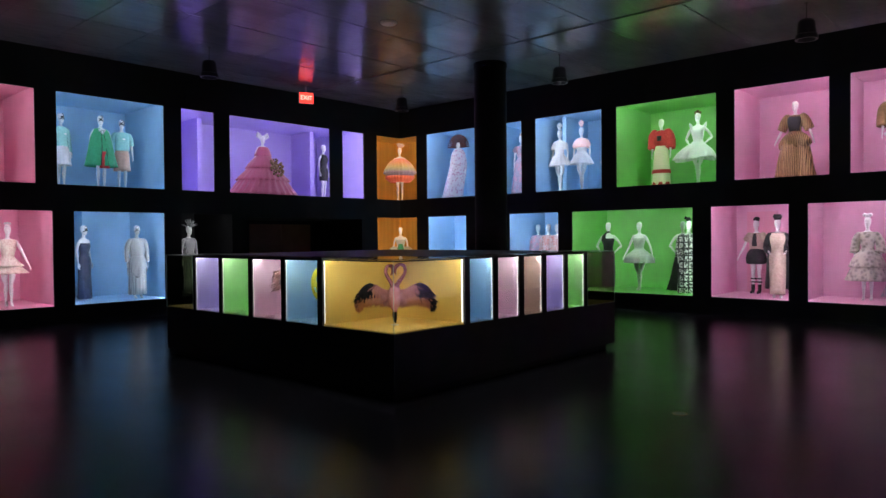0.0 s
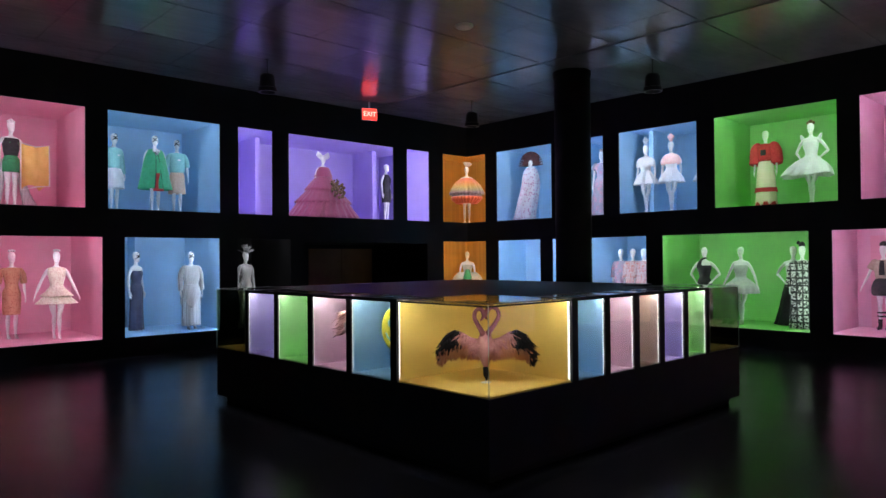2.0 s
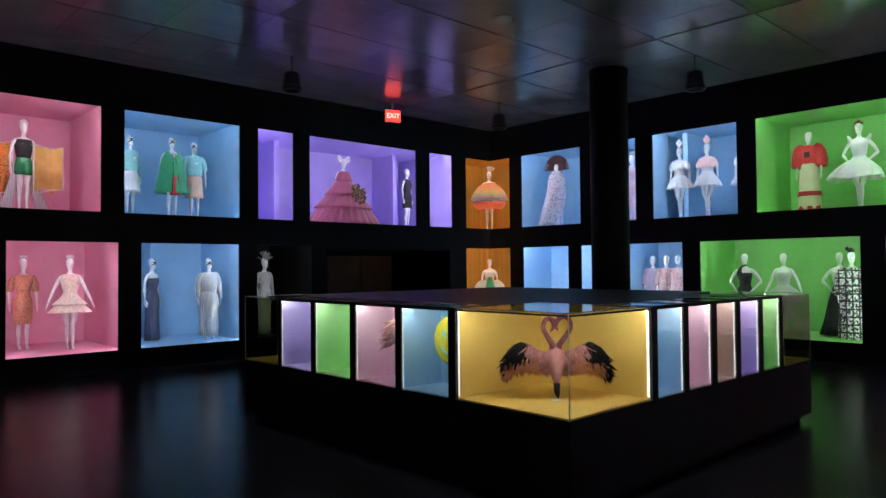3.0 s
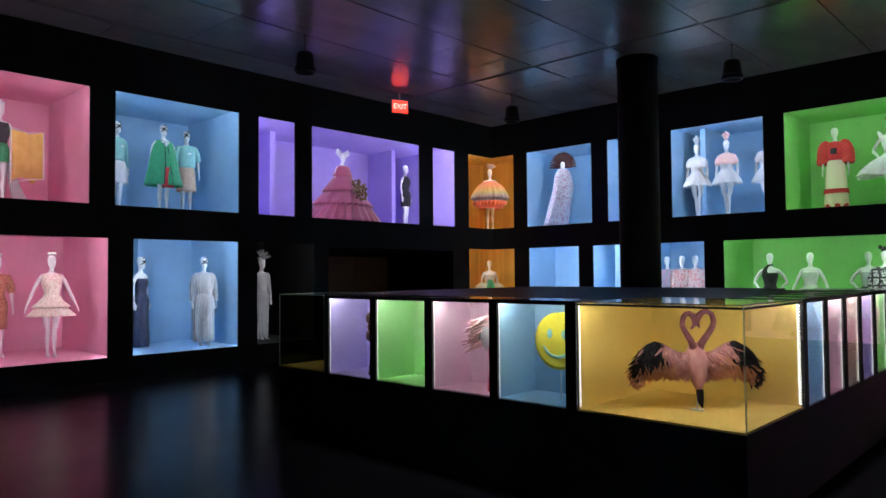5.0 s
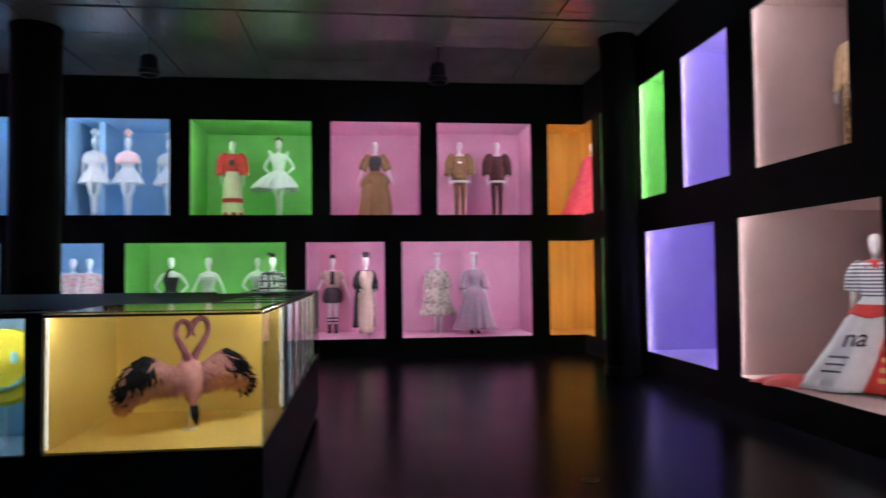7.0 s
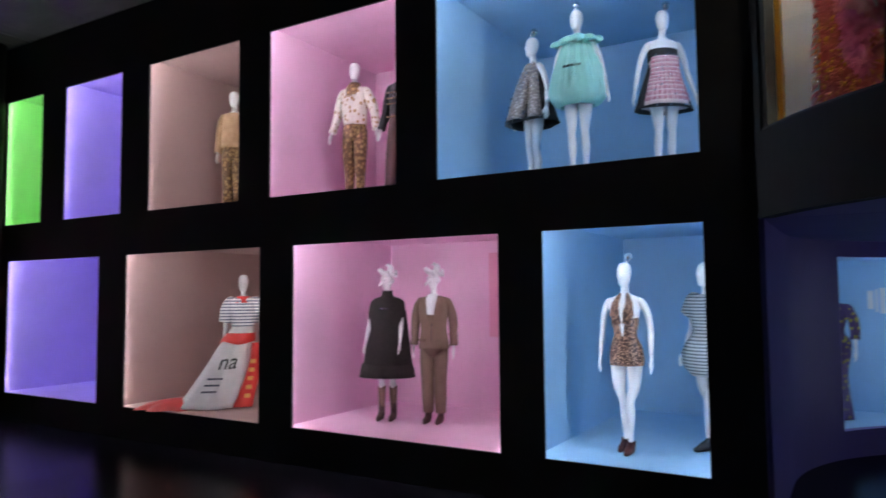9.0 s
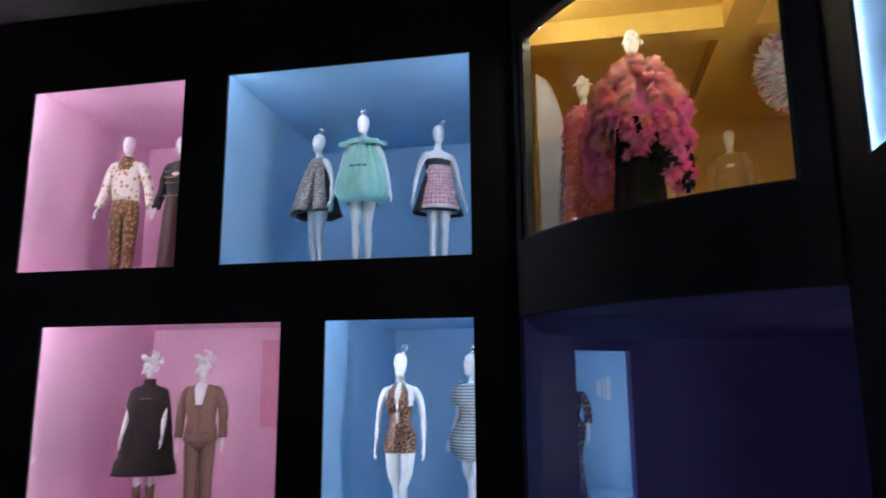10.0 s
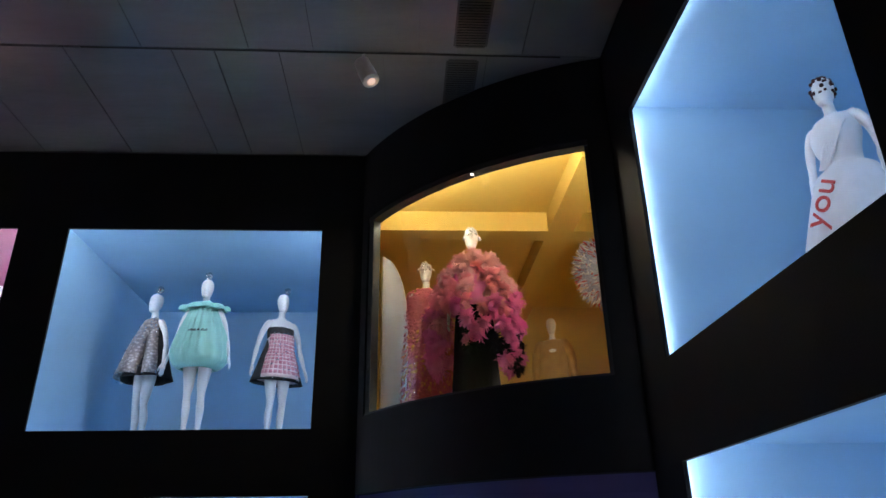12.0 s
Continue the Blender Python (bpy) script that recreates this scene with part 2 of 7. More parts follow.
# wall, from, to, row, paint, depth
NICHES = [
    ("L", 3.10, 5.55, "U", "rose", 2.5), ("L", 5.975, 8.387, "U", "blue", 2.4), ("L", 8.829, 9.718, "U", "purple", 0),
    ("L", 10.16, 13.47, "U", "purple", 0), ("L", 13.955, 14.80, "U", "purple", 0),
    ("L", 4.0, 5.87, "L", "rose", 2.6), ("L", 6.30, 8.37, "L", "blue", 2.2), ("L", 8.80, 10.2, "L", "black", 2.2),
    ("R", 12.966, 14.986, "U", "blue", 2.1), ("R", 11.32, 12.52, "U", "blue", 2.1), ("R", 8.811, 10.857, "U", "blue", 2.1),
    ("R", 5.889, 8.399, "U", "green", 2.2), ("R", 3.573, 5.485, "U", "deep pink", 2.1), ("R", 1.110, 3.189, "U", "deep pink", 1.8),
    ("R", 13.373, 14.94, "L", "blue", 1.4), ("R", 12.12, 12.96, "L", "blue", 1.4), ("R", 10.125, 11.76, "L", "blue", 2.0),
    ("R", 6.443, 9.697, "L", "green", 2.1), ("R", 4.352, 6.012, "L", "deep pink", 2.0), ("R", 1.130, 3.977, "L", "deep pink", 1.7),
    ("T", 12.125, 13.155, "U", "green", 2.0), ("T", 13.95, 15.28, "U", "green", 1.6), ("T", 10.135, 11.528, "U", "purple", 2.2), ("T", 7.797, 9.547, "U", "brown", 3.0),
    ("T", 5.449, 7.290, "U", "pink", 2.3), ("T", 2.405, 4.955, "U", "blue", 3.0),
    ("T", 13.95, 15.28, "L", "green", 1.6), ("T", 10.593, 13.018, "L", "purple", 2.2), ("T", 7.423, 9.992, "L", "brown", 3.0),
    ("T", 4.271, 6.911, "L", "pink", 2.15), ("T", 2.397, 3.825, "L", "blue", 3.0),
    ("F", 2.105, 4.41, "W", "blue", 2.2), ("F", 2.12, 4.41, "L", "blue", 2.2),
]
CORNER_L, CORNER_R, CORNER_T, CORNER_R2 = 15.35, 15.43, 15.75, 0.73
PASSAGE = (10.6, 14.7, 0.0, 2.42)

holes = {w: [(a, b, *ROWS[r]) for ww, a, b, r, c, d in NICHES if ww == w] for w in "LRTF"}
for z0, z1 in (ROWS["U"], ROWS["L"]):
    holes["L"].append((CORNER_L, X_R + 1, z0, z1)), holes["R"].append((CORNER_R, Y_L + 1, z0, z1))
    holes["R"].append((Y_T - 1, CORNER_R2, z0, z1)), holes["T"].append((CORNER_T, X_R + 1, z0, z1))
holes["L"].append(PASSAGE)
wall_with_holes("wall_north", "L", X_F - T_WALL, X_R, holes["L"], "matt black display wall with two rows of lit niches")
wall_with_holes("wall_east", "R", Y_T - T_WALL, Y_L + T_WALL, holes["R"], "matt black display wall with two rows of lit niches")
wall_with_holes("wall_south", "T", 1.98, X_R, holes["T"], "matt black display wall with two rows of lit niches")
wall_with_holes("wall_west", "F", 1.62, Y_L, holes["F"], "matt black display wall with large blue lit niches")

floor = box_part("floor", (-4.5, 17.5, -6.2, 19.5, -0.1, 0.0), floor_mat())
tagged(floor, "dark polished floor with a dull sheen", "floor", kind="structure")


def make_ceiling():
    """Panels in strips with narrow joints, one wide groove across and a track slot."""
    bm = bmesh.new()
    add_box(bm, X_F - 0.3, X_R + 0.3, Y_T - 2.0, Y_L + 0.3, Z_C + 0.03, Z_C + 0.12)
    edges = [-2.0] + [-0.08 + 1.71 * i for i in range(0, 11)]
    edges = [min(e, Y_L + 0.2) for e in edges]
    rnd = random.Random(4)
    for y0, y1 in zip(edges, edges[1:]):
        x = X_F - 0.2
        while x < X_R + 0.2:
            step = rnd.choice((0.36, 0.55, 0.9, 0.9, 1.2)) if y0 < 3.3 else rnd.choice((1.2, 1.2, 2.4))
            x1 = min(x + step, X_R + 0.2)
            if x < 12.40 < x1:
                x1 = 12.40
            dz = rnd.uniform(0, 0.002)
            add_box(bm, x + 0.005, x1 - 0.005, y0 + 0.014, y1 - 0.014, Z_C + dz, Z_C + 0.025)
            x = 12.50 if x1 == 12.40 else x1
    return tagged(part("ceiling", bm, ceiling_mat()), "satin grey panelled ceiling that mirrors coloured light", "ceiling", kind="structure")


make_ceiling()


# ---- niches ----
def strip(bm, wall, u0, u1, z0, z1, sides="lrt"):
    d0, d1 = T_WALL + 0.003, T_WALL + 0.018
    if "l" in sides:
        add_box(bm, *wall_box(wall, u0 - 0.105, u0 - 0.09, d0, d1, z0 + 0.05, z1))
    if "r" in sides:
        add_box(bm, *wall_box(wall, u1 + 0.09, u1 + 0.105, d0, d1, z0 + 0.05, z1))
    if "t" in sides:
        add_box(bm, *wall_box(wall, u0, u1, d0, d1, z1 + 0.09, z1 + 0.105))


def niche(wall, u0, u1, row, color, depth, strips=()):
    z0, z1 = ROWS[row]
    g, t, d0 = 0.115, 0.05, T_WALL
    ob = new("niche")
    tagged(ob, f"{color}-painted wall niche lit by hidden strips" if color != "black" else "black wall niche with weak light strips added", "niche", group="display niches", kind="structure")
    for nm, b in (("back_wall", (u0 - g - t, u1 + g + t, depth, depth + t, z0 - t, z1 + g + t)), ("side_wall", (u0 - g - t, u0 - g, d0, depth, z0 - t, z1 + g + t)),
                  ("side_wall", (u1 + g, u1 + g + t, d0, depth, z0 - t, z1 + g + t)), ("niche_ceiling", (u0 - g, u1 + g, d0, depth, z1 + g, z1 + g + t)), ("niche_floor", (u0 - g, u1 + g, d0, depth, z0 - t, z0))):
        part(nm, boxes([wall_box(wall, *b)]), paint[color], ob)
    for a, b in strips or ((u0, u1),):
        for side in ("l" if wall == "T" and a > 13.9 else "lrt"):
            bm = bmesh.new()
            strip(bm, wall, a, b, z0, z1, side)
            # weak strips are added in the black niche to light its silver figure
            part("light_strip", bm, led_low if color == "black" else led_west if wall == "F" else led_white, ob, "white light strip")
    return ob


for spec in NICHES:
    if spec[5]:
        niche(*spec)
# the three purple openings look into one room
purple = niche("L", 8.829, 14.80, "U", "purple", 2.5, strips=[s[1:3] for s in NICHES if not s[5]])


def inner_wall(wall, u0, u1, d0, d1, row, color):
    z0, z1 = ROWS[row]
    b = box_part("niche_partition", wall_box(wall, u0, u1, d0, d1, z0 + 0.002, z1 + 0.113), paint[color])
    return tagged(b, f"{color}-painted partition inside the niche", "partition", kind="structure")


inner_wall("L", 10.12, 10.26, 1.6, 2.49, "U", "purple")
inner_wall("L", 13.88, 14.02, 1.5, 2.49, "U", "purple")
inner_wall("R", 10.42, 10.54, 0.9, 2.09, "U", "blue")
inner_wall("R", 12.5, 12.62, 0.5, 1.39, "L", "blue")
inner_wall("R", 13.75, 13.95, 0.8, 1.39, "L", "blue")
# darker recesses in the back walls, drawn as flat rose panels
tagged(box_part("niche_partition", wall_box("R", 5.15, 5.86, 1.955, 1.998, 0.412, 2.40), paint["rose"]), "flat rose panel drawn for a darker recess in the pink niche", "partition", kind="structure")
tagged(box_part("niche_partition", wall_box("T", 4.5, 5.46, 2.125, 2.148, 1.35, 2.44), paint["rose"]), "flat rose panel drawn for a darker recess in the pink niche", "partition", kind="structure")
inner_wall("L", 7.1, 7.25, 1.7, 2.19, "L", "blue")


def corner_niche(x0, x1, y0, y1, xw, yw, row, sx, sy):
    """A niche round a corner of the room, open on both walls: an L-shaped floor and ceiling."""
    z0, z1 = ROWS[row]
    t, g = 0.05, 0.115
    bm = bmesh.new()
    for za, zb in ((z0 - t, z0), (z1 + g, z1 + g + t)):
        add_box(bm, x0, x1, yw + sy * T_WALL, y1, za, zb)
        add_box(bm, xw + sx * T_WALL, x1, y0, yw + sy * T_WALL, za, zb)
    add_box(bm, xw, xw + sx * T_WALL, yw, yw + sy * T_WALL, z0 - t, z0)
    add_box(bm, x0 - t, x0, yw + sy * T_WALL, y1 + sy * t, z0 - t, z1 + g + t)
    add_box(bm, x0, x1 + t, y1, y1 + sy * t, z0 - t, z1 + g + t)
    add_box(bm, x1, x1 + t, y0 - sy * t, y1, z0 - t, z1 + g + t)
    add_box(bm, xw + sx * T_WALL, x1, y0 - sy * t, y0, z0 - t, z1 + g + t)
    ob = tagged(part("corner_niche", bm, paint["orange"]), "orange corner niche open on two sides, fold shading in its colour", "niche", group="display niches", kind="structure")
    for side in range(4):
        bm = bmesh.new()
        if side == 2:
            add_box(bm, x0 + 0.01, x0 + 0.025, yw + sy * 0.034, yw + sy * 0.049, z0 + 0.05, z1)
        elif side == 3:
            add_box(bm, xw + 0.034, xw + 0.049, y0 - 0.025, y0 - 0.01, z0 + 0.05, z1) if sy < 0 else add_box(bm, xw + 0.034, xw + 0.049, y0 + 0.01, y0 + 0.025, z0 + 0.05, z1)
        elif side:
            add_box(bm, x0 + 0.05, xw, yw + sy * 0.034, yw + sy * 0.049, z1 + 0.09, z1 + 0.105)
        else:
            add_box(bm, xw + 0.034, xw + 0.049, y0, yw, z1 + 0.09, z1 + 0.105)
        part("light_strip", bm, led_white, ob, "white light strip")


for r in "UL":
    corner_niche(CORNER_L - 0.11, 17.9, CORNER_R - 0.11, 17.8, X_R, Y_L, r, 1, 1)
    corner_niche(CORNER_T - 0.11, 17.9, CORNER_R2 + 0.11, -1.8, X_R, Y_T, r, 1, -1)


# ---- passage in the north wall ----
def passage():
    u0, u1, z0, z1 = PASSAGE
    bm = bmesh.new()
    add_box(bm, u0 - 0.1, u0, Y_L + T_WALL, Y_L + 2.5, 0, z1)
    add_box(bm, u1, u1 + 0.1, Y_L + T_WALL, Y_L + 2.5, 0, z1)
    add_box(bm, u0 - 0.1, u1 + 0.1, Y_L + 2.5, Y_L + 2.6, 0, z1)
    add_box(bm, u0 - 0.1, u1 + 0.1, Y_L + T_WALL, Y_L + 2.6, z1, z1 + 0.1)
    tagged(part("passage_wall", bm, wall_black), "unlit black passage behind the wall", "wall", kind="structure")
    for i in range(2):
        x = 12.27 + i * 1.16
        d = tagged(box_part("door_%d" % (i + 1), (x, x + 1.14, Y_L + 2.44, Y_L + 2.49, 0.01, 2.3), brown_door, bevel=0.006), "dim brown wooden door leaf, closed", "door", kind="structure")
        bm = bmesh.new()
        xx = x + (1.04 if i == 0 else 0.1)
        tube(bm, [(xx, Y_L + 2.44, 0.95), (xx, Y_L + 2.40, 0.97), (xx, Y_L + 2.40, 1.23), (xx, Y_L + 2.44, 1.25)], [0.012] * 4, 8)
        part("door_handle", bm, metal_black, d)


passage()

# ---- curved corner: fascia, bowed window, round lobby under it ----
ARC_C, ARC_R = (-1.06, -1.70), 3.45
A0, A1 = math.degrees(math.atan2(-0.083 + 1.70, 1.98 + 1.06)), math.degrees(math.atan2(1.63 + 1.70, X_F + 1.06))


def arc_pt(deg, r, c=ARC_C):
    return (c[0] + r * math.cos(radians(deg)), c[1] + r * math.sin(radians(deg)))


def arc_slab(bm, a0, a1, r0, r1, z0, z1, c=ARC_C, seg=28):
    rows = []
    for i in range(seg + 1):
        a = a0 + (a1 - a0) * i / seg
        (xa, ya), (xb, yb) = arc_pt(a, r0, c), arc_pt(a, r1, c)
        rows.append([bm.verts.new(p) for p in ((xa, ya, z0), (xb, yb, z0), (xb, yb, z1), (xa, ya, z1))])
    for r, s in zip(rows, rows[1:]):
        for j in range(4):
            bm.faces.new((r[j], r[(j + 1) % 4], s[(j + 1) % 4], s[j]))
    bm.faces.new(rows[0]), bm.faces.new(rows[-1][::-1])


def curved_corner():
    z_sill, z_head, z_open = 3.155, 5.165, 2.484
    bm = bmesh.new()
    arc_slab(bm, A0, A1, ARC_R - 0.12, ARC_R, z_open, z_sill)
    arc_slab(bm, A0, A1, ARC_R - 0.12, ARC_R, z_head, Z_C)
    arc_slab(bm, A0, A0 + 2.0, ARC_R - 0.12, ARC_R, z_sill, z_head, seg=3)
    arc_slab(bm, A1 - 3.2, A1, ARC_R - 0.12, ARC_R, z_sill, z_head, seg=3)
    tagged(part("wall_curved", bm, wall_black, smooth=False), "matt black curved corner wall above the lobby opening", "wall", kind="structure")
    win = new("window_1")
    tagged(win, "bowed glass shop window in a black frame", "window", kind="structure")
    bm = bmesh.new()
    arc_slab(bm, A0 + 2.0, A1 - 3.2, ARC_R - 0.07, ARC_R - 0.06, z_sill, z_head)
    pane = part("pane", bm, glass, win, "clear curved glass")
    pane.visible_shadow = False
    for nm, za, zb in (("window_sill", z_sill, z_sill + 0.02), ("window_frame", z_head - 0.050, z_head)):
        bm = bmesh.new()
        arc_slab(bm, A0 + 2.0, A1 - 3.2, ARC_R - 0.11, ARC_R - 0.01, za, zb)
        part(nm, bm, metal_black, win)
    for a, b in ((A0 + 2.0, A0 + 3.4), (A1 - 3.75, A1 - 3.2)):
        bm = bmesh.new()
        arc_slab(bm, a, b, ARC_R - 0.1, ARC_R - 0.02, z_sill + 0.02, z_head - 0.050, seg=3)
        part("window_frame", bm, metal_black, win)
    # room behind the glass
    bm = bmesh.new()
    lim, back, left = 1.90, -3.6, -3.4
    add_box(bm, lim, lim + 0.06, back, -0.2, z_sill - 0.1, 5.6)
    add_box(bm, left, lim, back - 0.06, back, z_sill - 0.1, 5.6)
    add_box(bm, left - 0.06, left, back, 1.5, z_sill - 0.1, 5.6)
    add_box(bm, left, X_F - 0.12, 1.44, 1.5, z_sill - 0.1, 5.6)
    tagged(part("niche_wall", bm, paint["ochre"]), "ochre-painted walls of the curved niche", "wall", kind="structure")
    bm = bmesh.new()
    poly = [(left, back), (lim, back), (lim, -0.2)] + [arc_pt(A0 + (A1 - A0) * i / 16, ARC_R - 0.13) for i in range(17)] + [(X_F - 0.12, 1.5), (left, 1.5)]
    f = bm.faces.new([bm.verts.new((x, y, 5.45)) for x, y in poly])
    ex = bmesh.ops.extrude_face_region(bm, geom=[f])
    bmesh.ops.translate(bm, verts=[v for v in ex["geom"] if isinstance(v, bmesh.types.BMVert)], vec=(0, 0, 0.06))
    tagged(part("niche_ceiling", bm, paint["yellow"]), "yellow-painted ceiling of the curved niche", "ceiling", kind="structure")
    bm = bmesh.new()
    f = bm.faces.new([bm.verts.new((x, y, z_sill - 0.1)) for x, y in poly])
    ex = bmesh.ops.extrude_face_region(bm, geom=[f])
    bmesh.ops.translate(bm, verts=[v for v in ex["geom"] if isinstance(v, bmesh.types.BMVert)], vec=(0, 0, 0.1))
    tagged(part("niche_floor", bm, paint["ochre"]), "ochre-painted floor of the curved niche", "floor", kind="structure")
    tagged(box_part("ceiling_beam", (left, lim, -0.62, -0.36, 5.22, 5.45), paint["yellow"]), "yellow-painted boxed ceiling beam", "beam", kind="structure")
    tagged(box_part("ceiling_beam", (-0.30, -0.02, -0.36, 1.2, 5.22, 5.45), paint["yellow"]), "yellow-painted boxed ceiling beam", "beam", kind="structure")
    tagged(box_part("ceiling_beam", (-0.30, -0.02, back, -0.62, 5.22, 5.45), paint["yellow"]), "yellow-painted boxed ceiling beam", "beam", kind="structure")
    led = new("light_strip")
    tagged(led, "warm light strip behind the window head, and one added at the side", "light strip")
    bm = bmesh.new()
    arc_slab(bm, A0 + 4.0, A1 - 5, ARC_R - 0.17, ARC_R - 0.145, 5.175, 5.195)
    part("strip", bm, led_warm, led)
    # upright strip added behind the right frame, to brighten walls and coat
    bm = bmesh.new()
    arc_slab(bm, A1 - 2.2, A1 - 1.8, ARC_R - 0.20, ARC_R - 0.18, 3.25, 5.05, seg=1)
    part("strip", bm, led_warm, led)
    # round lobby: dark blue walls, ceiling and the back of the fascia
    c, r = (-0.70, -1.9), 2.65
    bm = bmesh.new()
    w0, w1 = math.degrees(math.atan2(-3.33 + 1.9, 1.53 + 0.7)), math.degrees(math.atan2(-4.1 + 1.9, 0.77 + 0.7))
    arc_slab(bm, 0, w0, r, r + 0.1, 0, z_open, c, 10)
    arc_slab(bm, w1, -180, r, r + 0.1, 0, z_open, c, 30)
    arc_slab(bm, w0, w1, r, r + 0.1, 0, 0.31, c, 6)
    arc_slab(bm, w0, w1, r, r + 0.1, 2.3, z_open, c, 6)
    add_box(bm, c[0] + r, c[0] + r + 0.1, -1.9, -0.19, 0, z_open)
    add_box(bm, c[0] - r - 0.1, c[0] - r, -1.9, 1.6, 0, z_open)
    add_box(bm, c[0] - r, X_F - 0.12, 1.6, 1.7, 0, z_open)
    tagged(part("lobby_wall", bm, paint["night"]), "dark blue curved wall of the lobby", "wall", kind="structure")
    bm = bmesh.new()
    add_box(bm, c[0] - r - 0.1, c[0] + r + 0.1, c[1] - r - 0.3, -0.19, z_open + 0.002, z_open + 0.1)
    poly = [(c[0] - r, -0.19), (1.93, -0.19)] + [arc_pt(A0 + (A1 - A0) * i / 12, ARC_R - 0.13) for i in range(13)] + [(X_F - 0.12, 1.6), (c[0] - r, 1.6)]
    bm.faces.new([bm.verts.new((x, y, z_open + 0.004)) for x, y in poly])
    tagged(part("lobby_ceiling", bm, paint["night"]), "dark blue lobby ceiling", "ceiling", kind="structure")
    # unseen strip and frame, added round the corner to give the lobby wall its glow
    slot = tagged(new("lobby_fill"), "unseen strip added to light the dark blue lobby wall", "light strip")
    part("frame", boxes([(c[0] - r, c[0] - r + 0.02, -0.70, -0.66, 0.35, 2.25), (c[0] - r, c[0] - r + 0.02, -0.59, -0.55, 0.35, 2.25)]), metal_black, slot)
    part("strip", boxes([(c[0] - r + 0.001, c[0] - r + 0.012, -0.658, -0.592, 0.38, 2.22)]), led_fill, slot, "white light strip")
    # blue window in the lobby wall
    bm = boxes([(1.88, 1.93, -3.12, -5.0, 0.26, 2.36), (0.70, 0.75, -4.26, -5.0, 0.26, 2.36), (0.70, 1.93, -5.05, -5.0, 0.26, 2.36)])
    for za in (0.30, 2.31):
        bm.faces.new([bm.verts.new((x, y, za)) for x, y in ((1.88, -3.13), (1.60, -3.40), (0.75, -4.27), (0.75, -5.0), (1.88, -5.0))])
    ob = tagged(part("niche", bm, paint["blue"]), "blue-painted niche in the lobby wall", "niche", kind="structure")
    for b in ((1.862, 1.878, -3.25, -3.23), (0.753, 0.769, -4.31, -4.29)):
        part("light_strip", boxes([(*b, 0.4, 2.25)]), led_lobby, ob, "white light strip")
    bm = boxes([(1.03, 1.10, -4.999, -4.99, 1.60, 1.94), (1.12, 1.15, -4.999, -4.99, 1.62, 1.92), (1.17, 1.24, -4.999, -4.99, 1.66, 1.90)])
    tagged(part("wall_sign", bm, white_metal), "white lettering on the blue niche wall", "sign")


led_lobby = glow_mat("led_lobby", (0.8, 0.9, 1.0), 18.0)
# glow of the added, unseen strip round the lobby corner
led_fill = glow_mat("led_lobby_fill", (0.72, 0.80, 1.0), 40.0)
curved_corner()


# ---- columns ----
def column(x, y, r):
    bm = bmesh.new()
    prof = [(Z_C - 0.005, r, r), (Z_C - 0.12, r, r), (Z_C - 0.13, r - 0.015, r - 0.015), (0.15, r - 0.015, r - 0.015), (0.14, r, r), (0.0, r, r)]
    lathe(bm, prof, 48)
    bmesh.ops.translate(bm, verts=bm.verts, vec=(x, y, 0))
    return tagged(part("column", bm, column_black, smooth=False), "round black structural column", "column", kind="structure")


column(13.52, 10.19, 0.40)
column(13.22, 0.27, 0.32)


# ---- glass case island ----
IX0, IX1, IY0, IY1, IZ0, IZ1 = 5.655, 10.62, 5.38, 10.62, 0.765, 1.59


def led_dots(bm, x, y, z0, z1, s=0.014):
    z = z0
    while z < z1:
        add_box(bm, x - s / 2, x + s / 2, y - s / 2, y + s / 2, z, z + 0.010)
        z += 0.024


